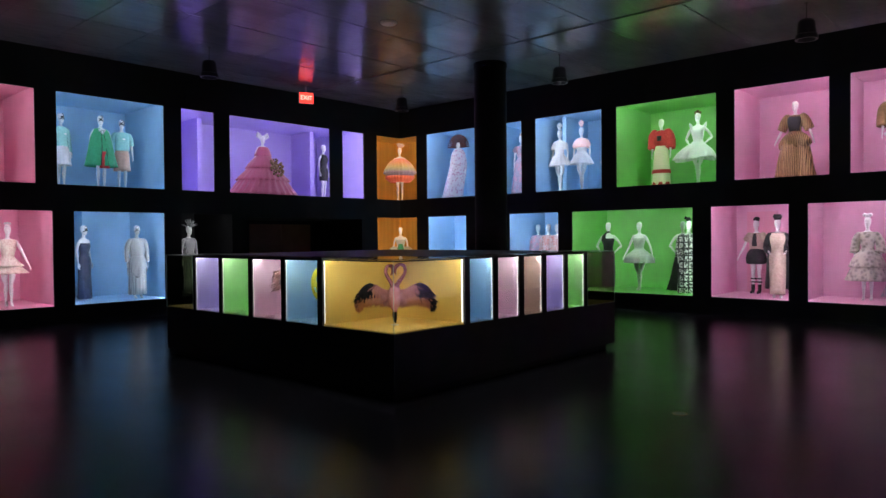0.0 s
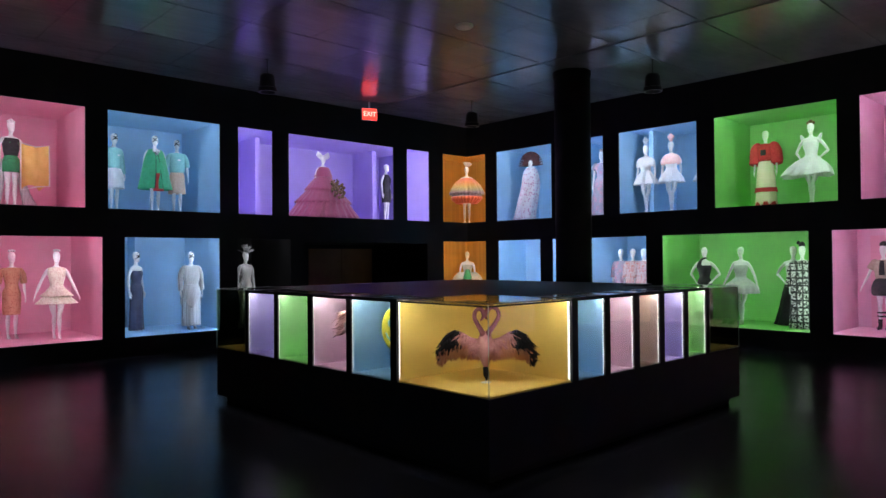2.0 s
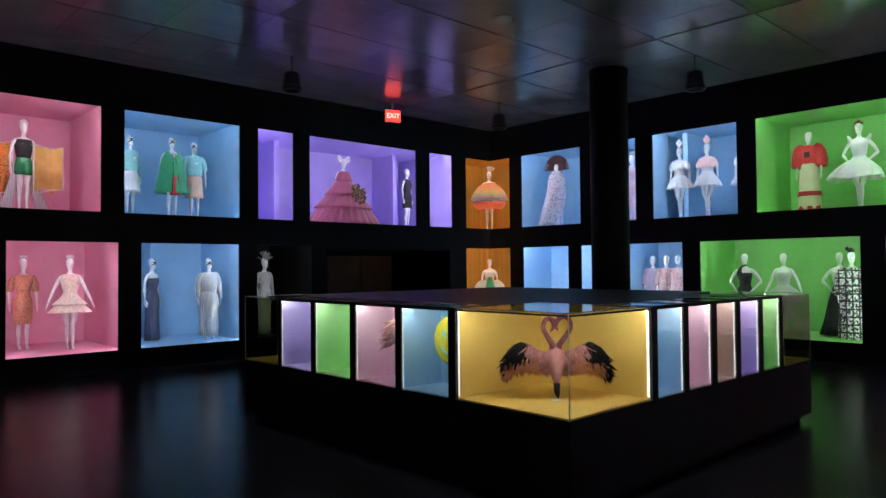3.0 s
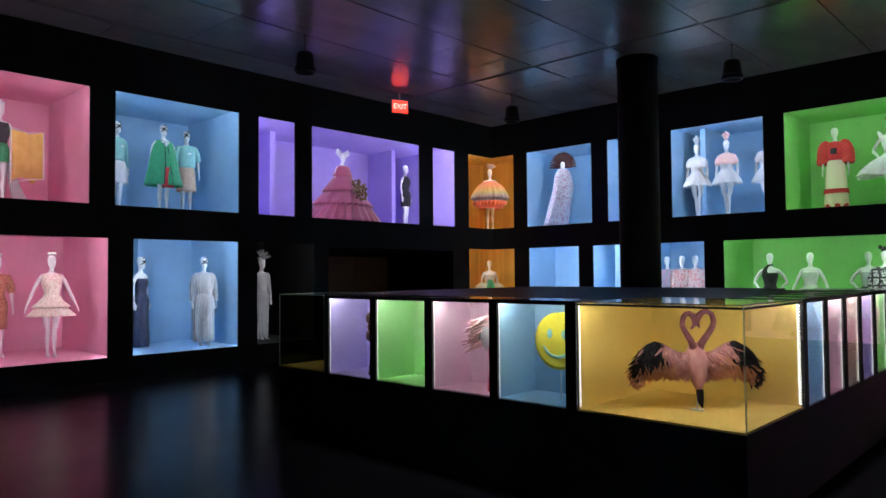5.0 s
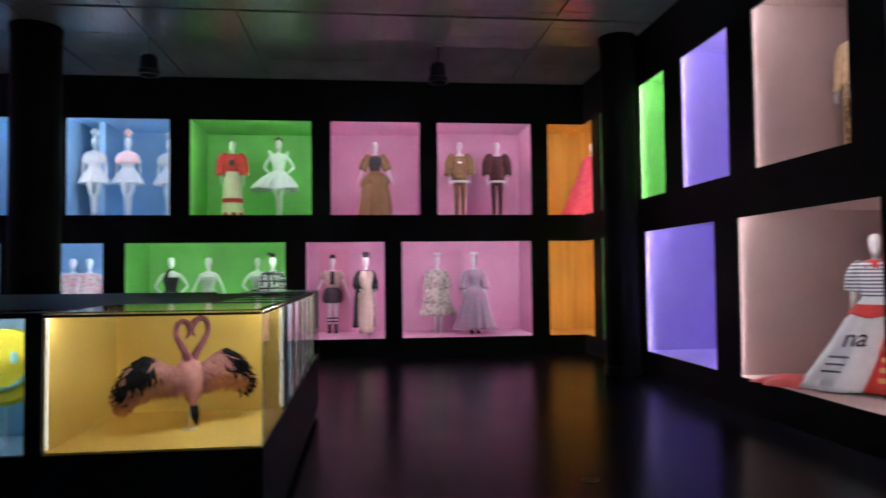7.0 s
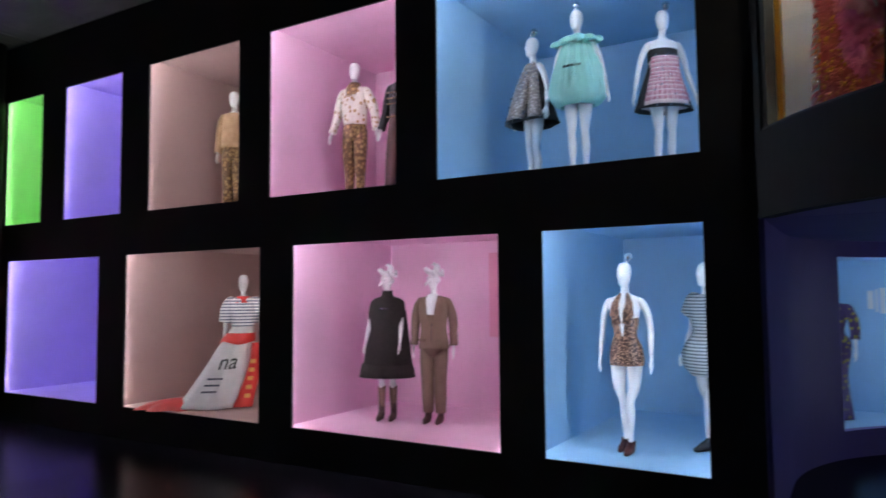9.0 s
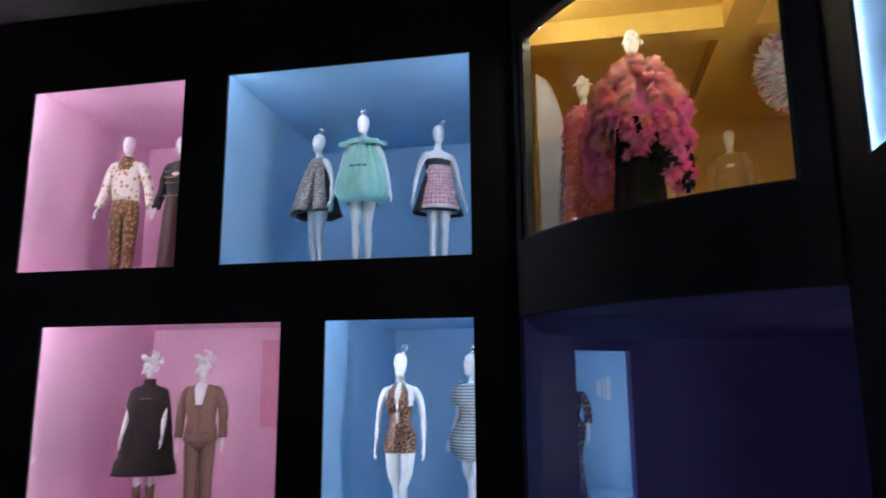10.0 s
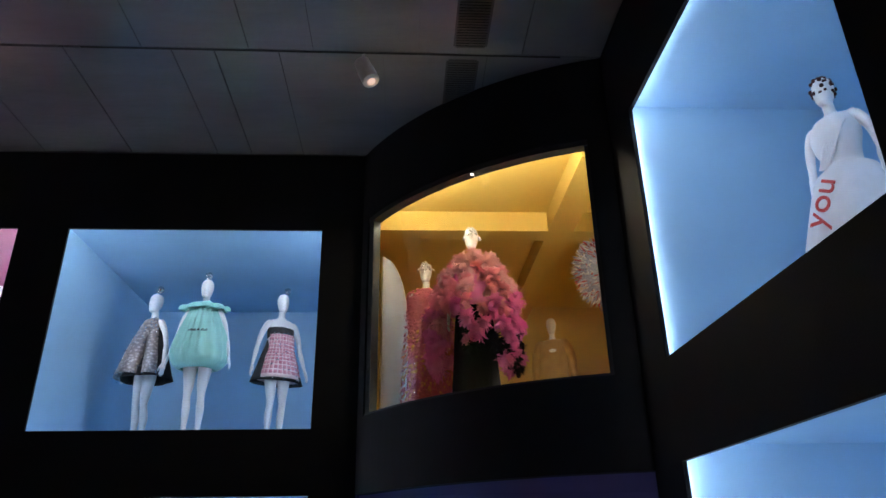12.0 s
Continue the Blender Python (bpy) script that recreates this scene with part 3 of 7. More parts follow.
def cell(face, a0, a1, color):
    """One showcase of a straight side: painted back, sides and bottom, black dividers, glass front and lid."""
    depth = 0.52
    def bx(u0, u1, d0, d1, z0, z1):
        return (IX0 + d0, IX0 + d1, u0, u1, z0, z1) if face == "x" else (u0, u1, IY0 + d0, IY0 + d1, z0, z1)
    thing = new("display_case")
    tagged(thing, f"glass showcase lined in {color} with lit edges, on the black plinth", "display case", group="island display cases")
    bm = boxes([bx(a0, a1, depth, depth + 0.02, IZ0, IZ1 - 0.012), bx(a0, a0 + 0.008, 0.02, depth, IZ0, IZ1 - 0.012), bx(a1 - 0.008, a1, 0.02, depth, IZ0, IZ1 - 0.012), bx(a0 + 0.008, a1 - 0.008, 0.012, depth, IZ0 + 0.001, IZ0 + 0.012)])
    part("lining", bm, paint["case_" + color], thing, f"pale {color} lining")
    p = part("front_pane", boxes([bx(a0, a1, 0.0, 0.008, IZ0, IZ1 - 0.012)]), glass, thing)
    p.visible_shadow = False
    p = part("lid", boxes([bx(a0, a1, 0.036, depth + 0.02, IZ1 - 0.010, IZ1)]), glass, thing)
    p.visible_shadow = False
    bm = bmesh.new()
    b = bx(a1 - 0.013, a1 - 0.013, 0.014, 0.014, 0, 0)
    if face == "y":
        led_dots(bm, b[0], b[2], IZ0 + 0.02, IZ1 - 0.03, 0.007)
        tagged(part("light_strip", bm, led_dots_white, thing, "dotted white light strip"), kind="stuff")
    else:
        add_box(bm, b[0] - 0.002, b[0] + 0.002, b[2] + 0.001, b[2] + 0.004, IZ0 + 0.02, IZ1 - 0.03)
        part("light_strip", bm, led_soft, thing, "thin white light strip")
    part("rim", boxes([bx(a0, a1, -0.002, 0.012, IZ1 - 0.028, IZ1 - 0.0105), bx(a0, a1, -0.002, 0.034, IZ1 - 0.0100, IZ1 + 0.004)]), base_black, thing, "black top rim")
    # strip added behind the rim, the main light on the lining
    part("light_strip", boxes([bx(a0 + 0.01, a1 - 0.01, 0.014, 0.022, IZ1 - 0.022, IZ1 - 0.014)]), led_lid_fill, thing, "white light strip")
    return thing


LEFT_CELLS = [(6.73, 7.40, "blue"), (7.49, 8.16, "pink"), (8.26, 8.94, "green"), (9.03, 9.70, "purple")]
RIGHT_CELLS = [(6.96, 7.43, "blue"), (7.53, 7.99, "pink"), (8.11, 8.54, "brown"), (8.65, 9.11, "purple"), (9.22, 9.68, "green")]
for a, b, c in LEFT_CELLS:
    cell("x", a, b, c)
for a, b, c in RIGHT_CELLS:
    cell("y", a, b, c)


def island():
    thing = new("plinth")
    tagged(thing, "low square black plinth under the glass cases", "plinth")
    part("body", boxes([(IX0, IX1, IY0, IY1, 0.10, IZ0)]), base_black, thing)
    part("toe_kick", boxes([(IX0 + 0.1, IX1 - 0.1, IY0 + 0.1, IY1 - 0.1, 0, 0.10)]), wall_black, thing)
    part("core", boxes([(IX0 + 0.56, IX1 - 0.02, 6.66, IY1 - 0.87, IZ0, IZ1 - 0.002), (6.88, IX1 - 0.87, IY0 + 0.56, 6.66, IZ0, IZ1 - 0.002), (IX0 + 0.87, IX1 - 0.02, IY1 - 0.87, IY1 - 0.02, IZ0, IZ1 - 0.002)]), base_black, thing)
    for y0, y1 in ((6.632, 6.728), (7.402, 7.488), (8.162, 8.258), (8.942, 9.028), (9.702, 9.77)):
        part("divider", boxes([(IX0 - 0.003, IX0 + 0.56, y0, y1, IZ0, IZ1 + 0.004)]), base_black, thing)
    for x0, x1 in ((6.862, 6.958), (7.432, 7.528), (7.992, 8.108), (8.542, 8.648), (9.112, 9.218), (9.682, 9.77)):
        part("divider", boxes([(x0, x1, IY0 - 0.003, IY0 + 0.56, IZ0, IZ1 + 0.004)]), base_black, thing)


island()


def corner_case(x0, x1, y0, y1, color, lit, panes, label, walls):
    thing = new("display_case")
    tagged(thing, label, "display case", group="island display cases")
    rows = [(x0 + 0.012, x1 - 0.012, y0 + 0.012, y1 - 0.012, IZ0 + 0.001, IZ0 + 0.014)]
    if "x" in walls:
        rows.append((x1 - 0.010, x1, y0 + 0.03, y1, IZ0, IZ1 - 0.012))
    if "y" in walls:
        rows.append((x0 + 0.03, x1 - 0.010, y1 - 0.010, y1, IZ0, IZ1 - 0.012))
    part("lining", boxes(rows), paint[color], thing, f"{color} lining")
    P = {"x0": (x0, x0 + 0.008, y0, y1), "x1": (x1 - 0.008, x1, y0, y1), "y0": (x0 + 0.009, x1 - 0.009, y0, y0 + 0.008), "y1": (x0 + 0.009, x1 - 0.009, y1 - 0.008, y1)}
    for k in panes:
        p = part("pane", boxes([(*P[k], IZ0, IZ1 - 0.012)]), glass if lit else glass_smoked, thing, "clear glass pane" if lit else "faintly tinted glass pane")
        p.visible_shadow = False
    p = part("lid", boxes([(x0, x1, y0, y1, IZ1 - 0.010, IZ1)]), glass, thing)
    p.visible_shadow = False
    if lit:
        bm = bmesh.new()
        led_dots(bm, x1 - 0.018, y0 + 0.022, IZ0 + 0.03, IZ1 - 0.03, 0.009)
        tagged(part("light_strip", bm, led_dots_white, thing, "dotted warm light strip"), kind="stuff")
        part("light_strip", boxes([(x1 - 0.018, x1 - 0.012, y0 + 0.030, y0 + 0.038, IZ0 + 0.03, IZ1 - 0.03)]), led_edge, thing, "upright warm light strip")
        part("light_strip", boxes([(x0 + 0.020, x0 + 0.028, y1 - 0.018, y1 - 0.012, IZ0 + 0.03, IZ1 - 0.03)]), led_edge, thing, "thin warm light strip")
    for b, r in (((x0 + 0.014, x0 + 0.022, y0 + 0.02, y1 - 0.02), (x0 - 0.002, x0 + 0.012, y0 - 0.002, y1)), ((x0 + 0.03, x1 - 0.02, y0 + 0.014, y0 + 0.022), (x0 + 0.013, x1, y0 - 0.002, y0 + 0.012))):
        if lit:
            wide = (r[0], r[1] + 0.022, r[2], r[3]) if r[1] - r[0] < 0.1 else (r[0] + 0.022, r[1], r[2], r[3] + 0.022)
            part("rim", boxes([(*r, IZ1 - 0.026, IZ1 - 0.011), (*wide, IZ1 + 0.0005, IZ1 + 0.005)]), base_black, thing, "black top rim")
            # strips added behind the rims to light the yellow lining evenly
            part("light_strip", boxes([(*b, IZ1 - 0.022, IZ1 - 0.014)]), led_lid_fill, thing, "added light strip behind the top rim")
    ex, ey = (x1 if "x1" in panes else x0), (y1 if "y1" in panes else y0)
    part("pane_edge", boxes([(ex - 0.003, ex + 0.003, ey - 0.003, ey + 0.003, IZ0, IZ1)]), glass_edge, thing, "polished glass corner")
    if not lit:
        for px, py in ((x0, y0), (x1, y0), (x0, y1), (x1, y1)):
            if (px, py) != (ex, ey):
                part("pane_edge", boxes([(px - 0.005, px + 0.005, py - 0.005, py + 0.005, IZ0, IZ1)]), glass_edge, thing, "polished glass corner")
        for b in ((x0, x0 + 0.008, y0, y1), (x1 - 0.008, x1, y0, y1), (x0, x1, y0, y0 + 0.008), (x0, x1, y1 - 0.008, y1)):
            part("lid_edge", boxes([(*b, IZ1 + 0.0005, IZ1 + 0.006)]), glass_edge, thing, "polished glass lid edge")
        part("rim", boxes([(x0, x1, y0, y0 + 0.008, IZ0 - 0.004, IZ0 + 0.001)]), white_metal, thing, "thin metal edge")
        # what lights the ochre floor is unknown; this strip is added for it
        part("light_strip", boxes([(x0 + 0.3, x1 - 0.3, y0 + 0.4, y0 + 0.408, IZ1 - 0.018, IZ1 - 0.0125)]), led_end_fill, thing, "added light strip under the lid of the end case")
    return thing


corner_case(IX0, 6.86, IY0, 6.63, "yellow", True, ("x0", "y0"), "yellow-lined corner glass case with a pair of flamingos", "xy")
corner_case(IX0, IX0 + 0.85, 9.772, IY1, "ochre", False, ("x0", "y1"), "clear glass case at the end of the island", "")
corner_case(9.772, IX1, IY0, IY0 + 0.85, "ochre", False, ("x1", "y0"), "clear glass case at the end of the island", "")

# ---- cloth and dress materials ----
C = {
    "navy": node_mat("navy_satin", (0.02, 0.025, 0.06), (0.035, 0.04, 0.09), rough=0.4, scale=9),
    # silver: light and dark sides of the folds are striped into the colour
    "silver": node_mat("silver_lame", (0.30, 0.305, 0.315), (0.60, 0.61, 0.62), rough=0.35, metal=0.3, tex="wavex", scale=11, stretch=(1, 1, 0.10), bump=0.3),
    "green": node_mat("emerald_wool", (0.02, 0.24, 0.10), (0.03, 0.32, 0.14), rough=0.8, scale=14, sheen=0.3),
    "aqua": node_mat("aqua_knit", (0.25, 0.56, 0.55), (0.33, 0.66, 0.62), rough=0.8, scale=20),
    "peach": node_mat("peach_wool", (0.65, 0.42, 0.33), (0.72, 0.5, 0.4), rough=0.8, scale=18),
    "ruby": node_mat("ruby_tulle", (0.27, 0.045, 0.10), (0.40, 0.09, 0.15), rough=0.8, scale=9, stretch=(6, 6, 0.4), sheen=0.4),
    # gold: the dark between gathered folds is put into the colour as stripes
    "gold": node_mat("gold_brocade_folds", (0.10, 0.052, 0.020), (0.36, 0.24, 0.10), rough=0.42, metal=0.3, tex="wavex", scale=8, stretch=(1, 1, 0.12)),
    "tan": node_mat("tan_velvet", (0.13, 0.075, 0.03), (0.24, 0.15, 0.06), rough=0.8, scale=16),
    "maroon": node_mat("maroon_velvet", (0.028, 0.006, 0.008), (0.085, 0.017, 0.017), rough=0.7, scale=14),
    "red": node_mat("red_knit", (0.46, 0.02, 0.025), (0.58, 0.05, 0.05), rough=0.85, scale=25, bump=0.3),
    "cream": node_mat("cream_crochet", (0.66, 0.58, 0.42), (0.75, 0.68, 0.52), rough=0.85, tex="wave", scale=22),
    "white": node_mat("white_tulle", (0.72, 0.73, 0.75), (0.82, 0.82, 0.84), rough=0.85, scale=14, stretch=(5, 5, 0.6), sheen=0.3),
    "greytulle": node_mat("grey_tulle", (0.46, 0.52, 0.46), (0.58, 0.63, 0.58), rough=0.9, scale=20),
    "blush": node_mat("blush_feather", (0.95, 0.54, 0.54), (0.95, 0.68, 0.64), rough=0.9, spec=0.12, scale=24, bump=0.4),
    "black": node_mat("black_cloth", (0.012, 0.012, 0.014), (0.025, 0.025, 0.03), rough=0.7, scale=20),
    "jet": node_mat("jet_feather", (0.004, 0.004, 0.005), (0.009, 0.008, 0.010), rough=0.9, spec=0.2, scale=20),
    "charcoal": node_mat("charcoal_wool", (0.009, 0.006, 0.005), (0.018, 0.012, 0.010), rough=0.9, scale=30),
    "tweed": node_mat("brown_tweed", (0.15, 0.095, 0.07), (0.22, 0.145, 0.105), rough=0.9, tex="check", scale=90),
    "bw": node_mat("black_white_print", (0.62, 0.62, 0.62), (0.012, 0.012, 0.014), rough=0.6, tex="block", scale=3.2, sharp=True),
    "floral": node_mat("grey_floral", (0.20, 0.19, 0.17), (0.52, 0.49, 0.42), rough=0.8, tex="voronoi", scale=11),
    "lilac": node_mat("lilac_floral", (0.58, 0.27, 0.35), (0.36, 0.31, 0.40), rough=0.8, tex="voronoi", scale=9),
    "coral": node_mat("coral_floral", (0.55, 0.13, 0.12), (0.55, 0.42, 0.4), rough=0.8, tex="voronoi", scale=16),
    "rust": node_mat("rust_sequins", (0.32, 0.05, 0.03), (0.55, 0.30, 0.18), rough=0.4, metal=0.2, tex="voronoi", scale=30, sharp=True),
    "creamfloral": node_mat("cream_floral", (0.55, 0.36, 0.30), (0.72, 0.66, 0.56), rough=0.8, tex="voronoi", scale=28),
    "mint": node_mat("mint_taffeta", (0.24, 0.55, 0.49), (0.30, 0.62, 0.56), rough=0.45, scale=5, bump=0.06),
    "greyjewel": node_mat("grey_jewelled", (0.52, 0.45, 0.41), (0.22, 0.18, 0.165), rough=0.4, metal=0.2, tex="voronoi", scale=24, stretch=(1, 1, 1.5)),
    "pinkcheck": node_mat("pale_pink_net", (0.70, 0.52, 0.54), (0.80, 0.66, 0.66), rough=0.6, scale=24),
    "copper": node_mat("copper_sequins", (0.62, 0.34, 0.22), (0.05, 0.02, 0.015), rough=0.4, metal=0.35, tex="voronoi", scale=52, sharp=False),
    "greyknit": node_mat("grey_stripe_knit", (0.13, 0.15, 0.16), (0.44, 0.47, 0.48), rough=0.85, tex="wave", scale=10),
    "goldsuit": node_mat("gold_baroque", (0.40, 0.27, 0.11), (0.10, 0.05, 0.018), rough=0.4, metal=0.25, tex="voronoi", scale=20),
    "camel": node_mat("camel_suit", (0.34, 0.21, 0.11), (0.44, 0.29, 0.16), rough=0.7, scale=12),
    "whitegold": node_mat("white_gold_print", (0.42, 0.26, 0.10), (0.74, 0.70, 0.62), rough=0.6, tex="voronoi", scale=15, sharp=True),
    "redsilk": node_mat("red_silk", (0.52, 0.02, 0.02), (0.62, 0.05, 0.04), rough=0.45, scale=6),
    "whitesilk": node_mat("white_satin", (0.66, 0.66, 0.67), (0.76, 0.76, 0.77), rough=0.42, scale=6),
    "whitestripe": node_mat("striped_white_satin", (0.16, 0.17, 0.24), (0.74, 0.74, 0.76), rough=0.5, tex="wave", scale=7.5),
    "fuchsia": node_mat("fuchsia_chiffon", (0.72, 0.06, 0.16), (0.8, 0.14, 0.22), rough=0.7, scale=8),
    "salmon": node_mat("salmon_fringe", (0.62, 0.19, 0.17), (0.55, 0.10, 0.18), rough=0.9, spec=0.12, scale=14, stretch=(4, 4, 0.5), bump=0.5),
    "rose": node_mat("rose_feather", (0.95, 0.32, 0.42), (0.95, 0.50, 0.48), rough=0.9, spec=0.12, scale=5, bump=0.4),
    "magenta": node_mat("magenta_feather", (0.86, 0.18, 0.5), (0.9, 0.34, 0.58), rough=0.9, spec=0.12, scale=6, bump=0.4),
    "pinkfan": node_mat("pink_white_quilt", (0.50, 0.20, 0.32), (0.66, 0.60, 0.66), rough=0.7, tex="voronoi", scale=16, sharp=True),
    "sequingreen": node_mat("green_sequins", (0.006, 0.03, 0.015), (0.03, 0.24, 0.09), rough=0.3, metal=0.4, tex="voronoi", scale=40, sharp=True),
    "mustard": node_mat("mustard_canvas", (0.62, 0.38, 0.09), (0.7, 0.46, 0.14), rough=0.7, scale=7),
    "patch": node_mat("patchwork", (0.05, 0.22, 0.06), (0.72, 0.22, 0.04), rough=0.7, tex="voronoi", scale=18, sharp=True),
    "yellowfloral": node_mat("yellow_green_floral", (0.42, 0.36, 0.05), (0.10, 0.06, 0.16), rough=0.8, tex="voronoi", scale=15, sharp=True),
    "flamingo": node_mat("flamingo_feather", (0.36, 0.13, 0.13), (0.54, 0.27, 0.25), rough=0.9, spec=0.12, scale=16, bump=0.5),
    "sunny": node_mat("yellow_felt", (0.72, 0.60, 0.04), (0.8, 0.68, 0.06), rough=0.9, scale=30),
    "ghost": node_mat("pale_ochre_dress", (0.42, 0.25, 0.08), (0.5, 0.32, 0.12), rough=0.8, scale=12),
    "beige": node_mat("beige_cloth", (0.45, 0.35, 0.28), (0.55, 0.44, 0.36), rough=0.8, scale=20),
    "gem": node_mat("mirror_gem", (0.55, 0.58, 0.62), rough=0.08, metal=0.9, scale=8),
    "leather": node_mat("dark_leather", (0.03, 0.012, 0.01), (0.06, 0.02, 0.016), rough=0.4, scale=15),
}


def rainbow_mat():
    m = node_mat("rainbow_tulle", (0.7, 0.1, 0.04), rough=0.9, bump=0.9, sheen=0.4)
    n, k = m.node_tree.nodes, m.node_tree.links
    co, sep, ramp = n.new("ShaderNodeTexCoord"), n.new("ShaderNodeSeparateXYZ"), n.new("ShaderNodeValToRGB")
    mr = n.new("ShaderNodeMapRange")
    mr.inputs["From Min"].default_value, mr.inputs["From Max"].default_value = 0.62, 1.5
    k.new(co.outputs["Object"], sep.inputs[0]), k.new(sep.outputs[2], mr.inputs[0]), k.new(mr.outputs[0], ramp.inputs[0])
    e = ramp.color_ramp.elements
    e[0].color, e[1].color, e[1].position = (0.72, 0.12, 0.05, 1), (0.7, 0.12, 0.05, 1), 0.97
    for p, c in ((0.22, (0.72, 0.14, 0.06)), (0.27, (0.16, 0.15, 0.22)), (0.38, (0.28, 0.22, 0.30)), (0.47, (0.34, 0.36, 0.22)), (0.58, (0.52, 0.40, 0.14)), (0.75, (0.66, 0.26, 0.10))):
        s = e.new(p)
        s.color = (*c, 1)
    k.new(ramp.outputs[0], n["Principled BSDF"].inputs["Base Color"])
    return m


C["rainbow"] = rainbow_mat()
C["marigold"] = node_mat("orange_fringe", (0.66, 0.26, 0.05), (0.72, 0.36, 0.10), rough=0.9, spec=0.12, scale=14, bump=0.4)
C["pinkgem"] = node_mat("pink_square_stone", (0.55, 0.20, 0.27), (0.74, 0.42, 0.46), rough=0.25, scale=17, spec=0.6)
C["dusk"] = node_mat("mauve_feather", (0.13, 0.045, 0.055), (0.24, 0.09, 0.095), rough=0.9, spec=0.12, scale=18, bump=0.5)
C["apricot"] = node_mat("apricot_feather", (0.52, 0.20, 0.11), (0.60, 0.30, 0.17), rough=0.9, spec=0.12, scale=16, bump=0.5)

# ---- mannequins ----
ARMS = {
    "down": [(0.185, 0.0, 1.44), (0.235, 0.02, 1.30), (0.262, 0.03, 1.14), (0.275, -0.01, 0.90)],
    "out": [(0.185, 0.0, 1.44), (0.26, 0.02, 1.28), (0.33, 0.02, 1.13), (0.42, -0.05, 0.93)],
    "ease": [(0.185, 0.0, 1.44), (0.245, 0.02, 1.29), (0.29, 0.03, 1.13), (0.35, -0.02, 0.91)],
    "hip": [(0.185, 0.0, 1.44), (0.28, 0.04, 1.30), (0.36, 0.06, 1.16), (0.235, -0.06, 1.02)],
    "front": [(0.180, 0.0, 1.43), (0.205, -0.02, 1.29), (0.220, -0.09, 1.14), (0.235, -0.215, 0.94)],
    "fold": [(0.185, 0.0, 1.44), (0.23, 0.04, 1.28), (0.26, 0.03, 1.13), (0.20, -0.17, 1.05)],
}
BODY = {}


def body_mesh(arms, walk_pose):
    key = (arms, walk_pose)
    if key in BODY:
        return BODY[key]
    bm = bmesh.new()
    lathe(bm, smooth_prof([(1.575, 0.041, 0.045, 0.006), (1.51, 0.043, 0.047, 0.014), (1.478, 0.070, 0.054, 0.016), (1.455, 0.140, 0.064, 0.014), (1.43, 0.178, 0.074, 0.010), (1.38, 0.178, 0.092, 0.004), (1.33, 0.163, 0.108, -0.004), (1.28, 0.155, 0.118, -0.012), (1.20, 0.132, 0.098, -0.002), (1.11, 0.112, 0.085, 0.004), (1.03, 0.132, 0.096, 0.010), (0.94, 0.163, 0.114, 0.016), (0.87, 0.160, 0.108, 0.014), (0.80, 0.095, 0.075, 0.01)]), 24)
    # head: an egg with brow, nose, lips and chin
    old = len(bm.verts)
    lathe(bm, smooth_prof([(1.785, 0.010, 0.012, 0.012), (1.776, 0.040, 0.050, 0.010), (1.752, 0.062, 0.078, 0.008), (1.715, 0.073, 0.092, 0.004), (1.675, 0.073, 0.092, -0.001), (1.635, 0.066, 0.083, -0.008), (1.598, 0.056, 0.070, -0.016), (1.570, 0.044, 0.056, -0.024), (1.552, 0.024, 0.034, -0.026)]), 28)
    bm.verts.ensure_lookup_table()
    for v in bm.verts[old:]:
        if v.co.y < -0.02:
            x, z = v.co.x, v.co.z
            bump = 0.017 * math.exp(-(x / 0.011) ** 2 - ((z - 1.648) / 0.020) ** 2) + 0.007 * math.exp(-(x / 0.018) ** 2 - ((z - 1.606) / 0.010) ** 2) + 0.007 * math.exp(-(x / 0.022) ** 2 - ((z - 1.568) / 0.014) ** 2)
            bump -= 0.009 * math.exp(-((abs(x) - 0.030) / 0.014) ** 2 - ((z - 1.680) / 0.014) ** 2)
            v.co.y -= bump
    for s in (-1, 1):
        a = [Vector((s * x, y, z)) for x, y, z in ARMS[arms]]
        d = (a[3] - a[2]).normalized()
        limb(bm, [a[0] + Vector((-s * 0.050, 0.006, -0.030)), a[0] + Vector((-s * 0.008, 0.004, -0.040)), a[1], a[2], a[2].lerp(a[3], 0.3), a[3]], [0.036, 0.043, 0.036, 0.029, 0.031, 0.019], 12)
        limb(bm, [a[3] - d * 0.01, a[3] + d * 0.03, a[3] + d * 0.075, a[3] + d * 0.095], [(0.016, 0.020), (0.015, 0.030), (0.014, 0.036), (0.010, 0.032)], 10, 2)
        for k in range(4):
            root = a[3] + d * 0.085 + Vector((0, -0.026 + 0.017 * k, 0))
            tip = (0.070, 0.080, 0.076, 0.060)[k]
            limb(bm, [root, root + d * tip * 0.55 + Vector((-s * 0.004, 0, 0)), root + d * tip + Vector((-s * 0.018, 0, 0))], [0.0085, 0.0078, 0.005], 6, 2)
        limb(bm, [a[3] + d * 0.02 + Vector((0, -0.015, 0)), a[3] + d * 0.06 + Vector((-s * 0.006, -0.042, 0)), a[3] + d * 0.105 + Vector((-s * 0.012, -0.048, 0))], [0.012, 0.010, 0.006], 6, 2)
        step = 0.07 * s if walk_pose else 0.0
        x = 0.050 if walk_pose else 0.080
        limb(bm, [(s * 0.086, 0.012, 0.93), (s * 0.088, 0.006, 0.78), (s * 0.078, -0.005, 0.60), (s * x, -0.014 - step * 0.5, 0.48), (s * x, 0.014 - step * 0.8, 0.35), (s * x, 0.012 - step, 0.20), (s * x, 0.015 - step, 0.085)], [0.078, 0.080, 0.060, 0.043, (0.046, 0.050), 0.032, 0.024], 14)
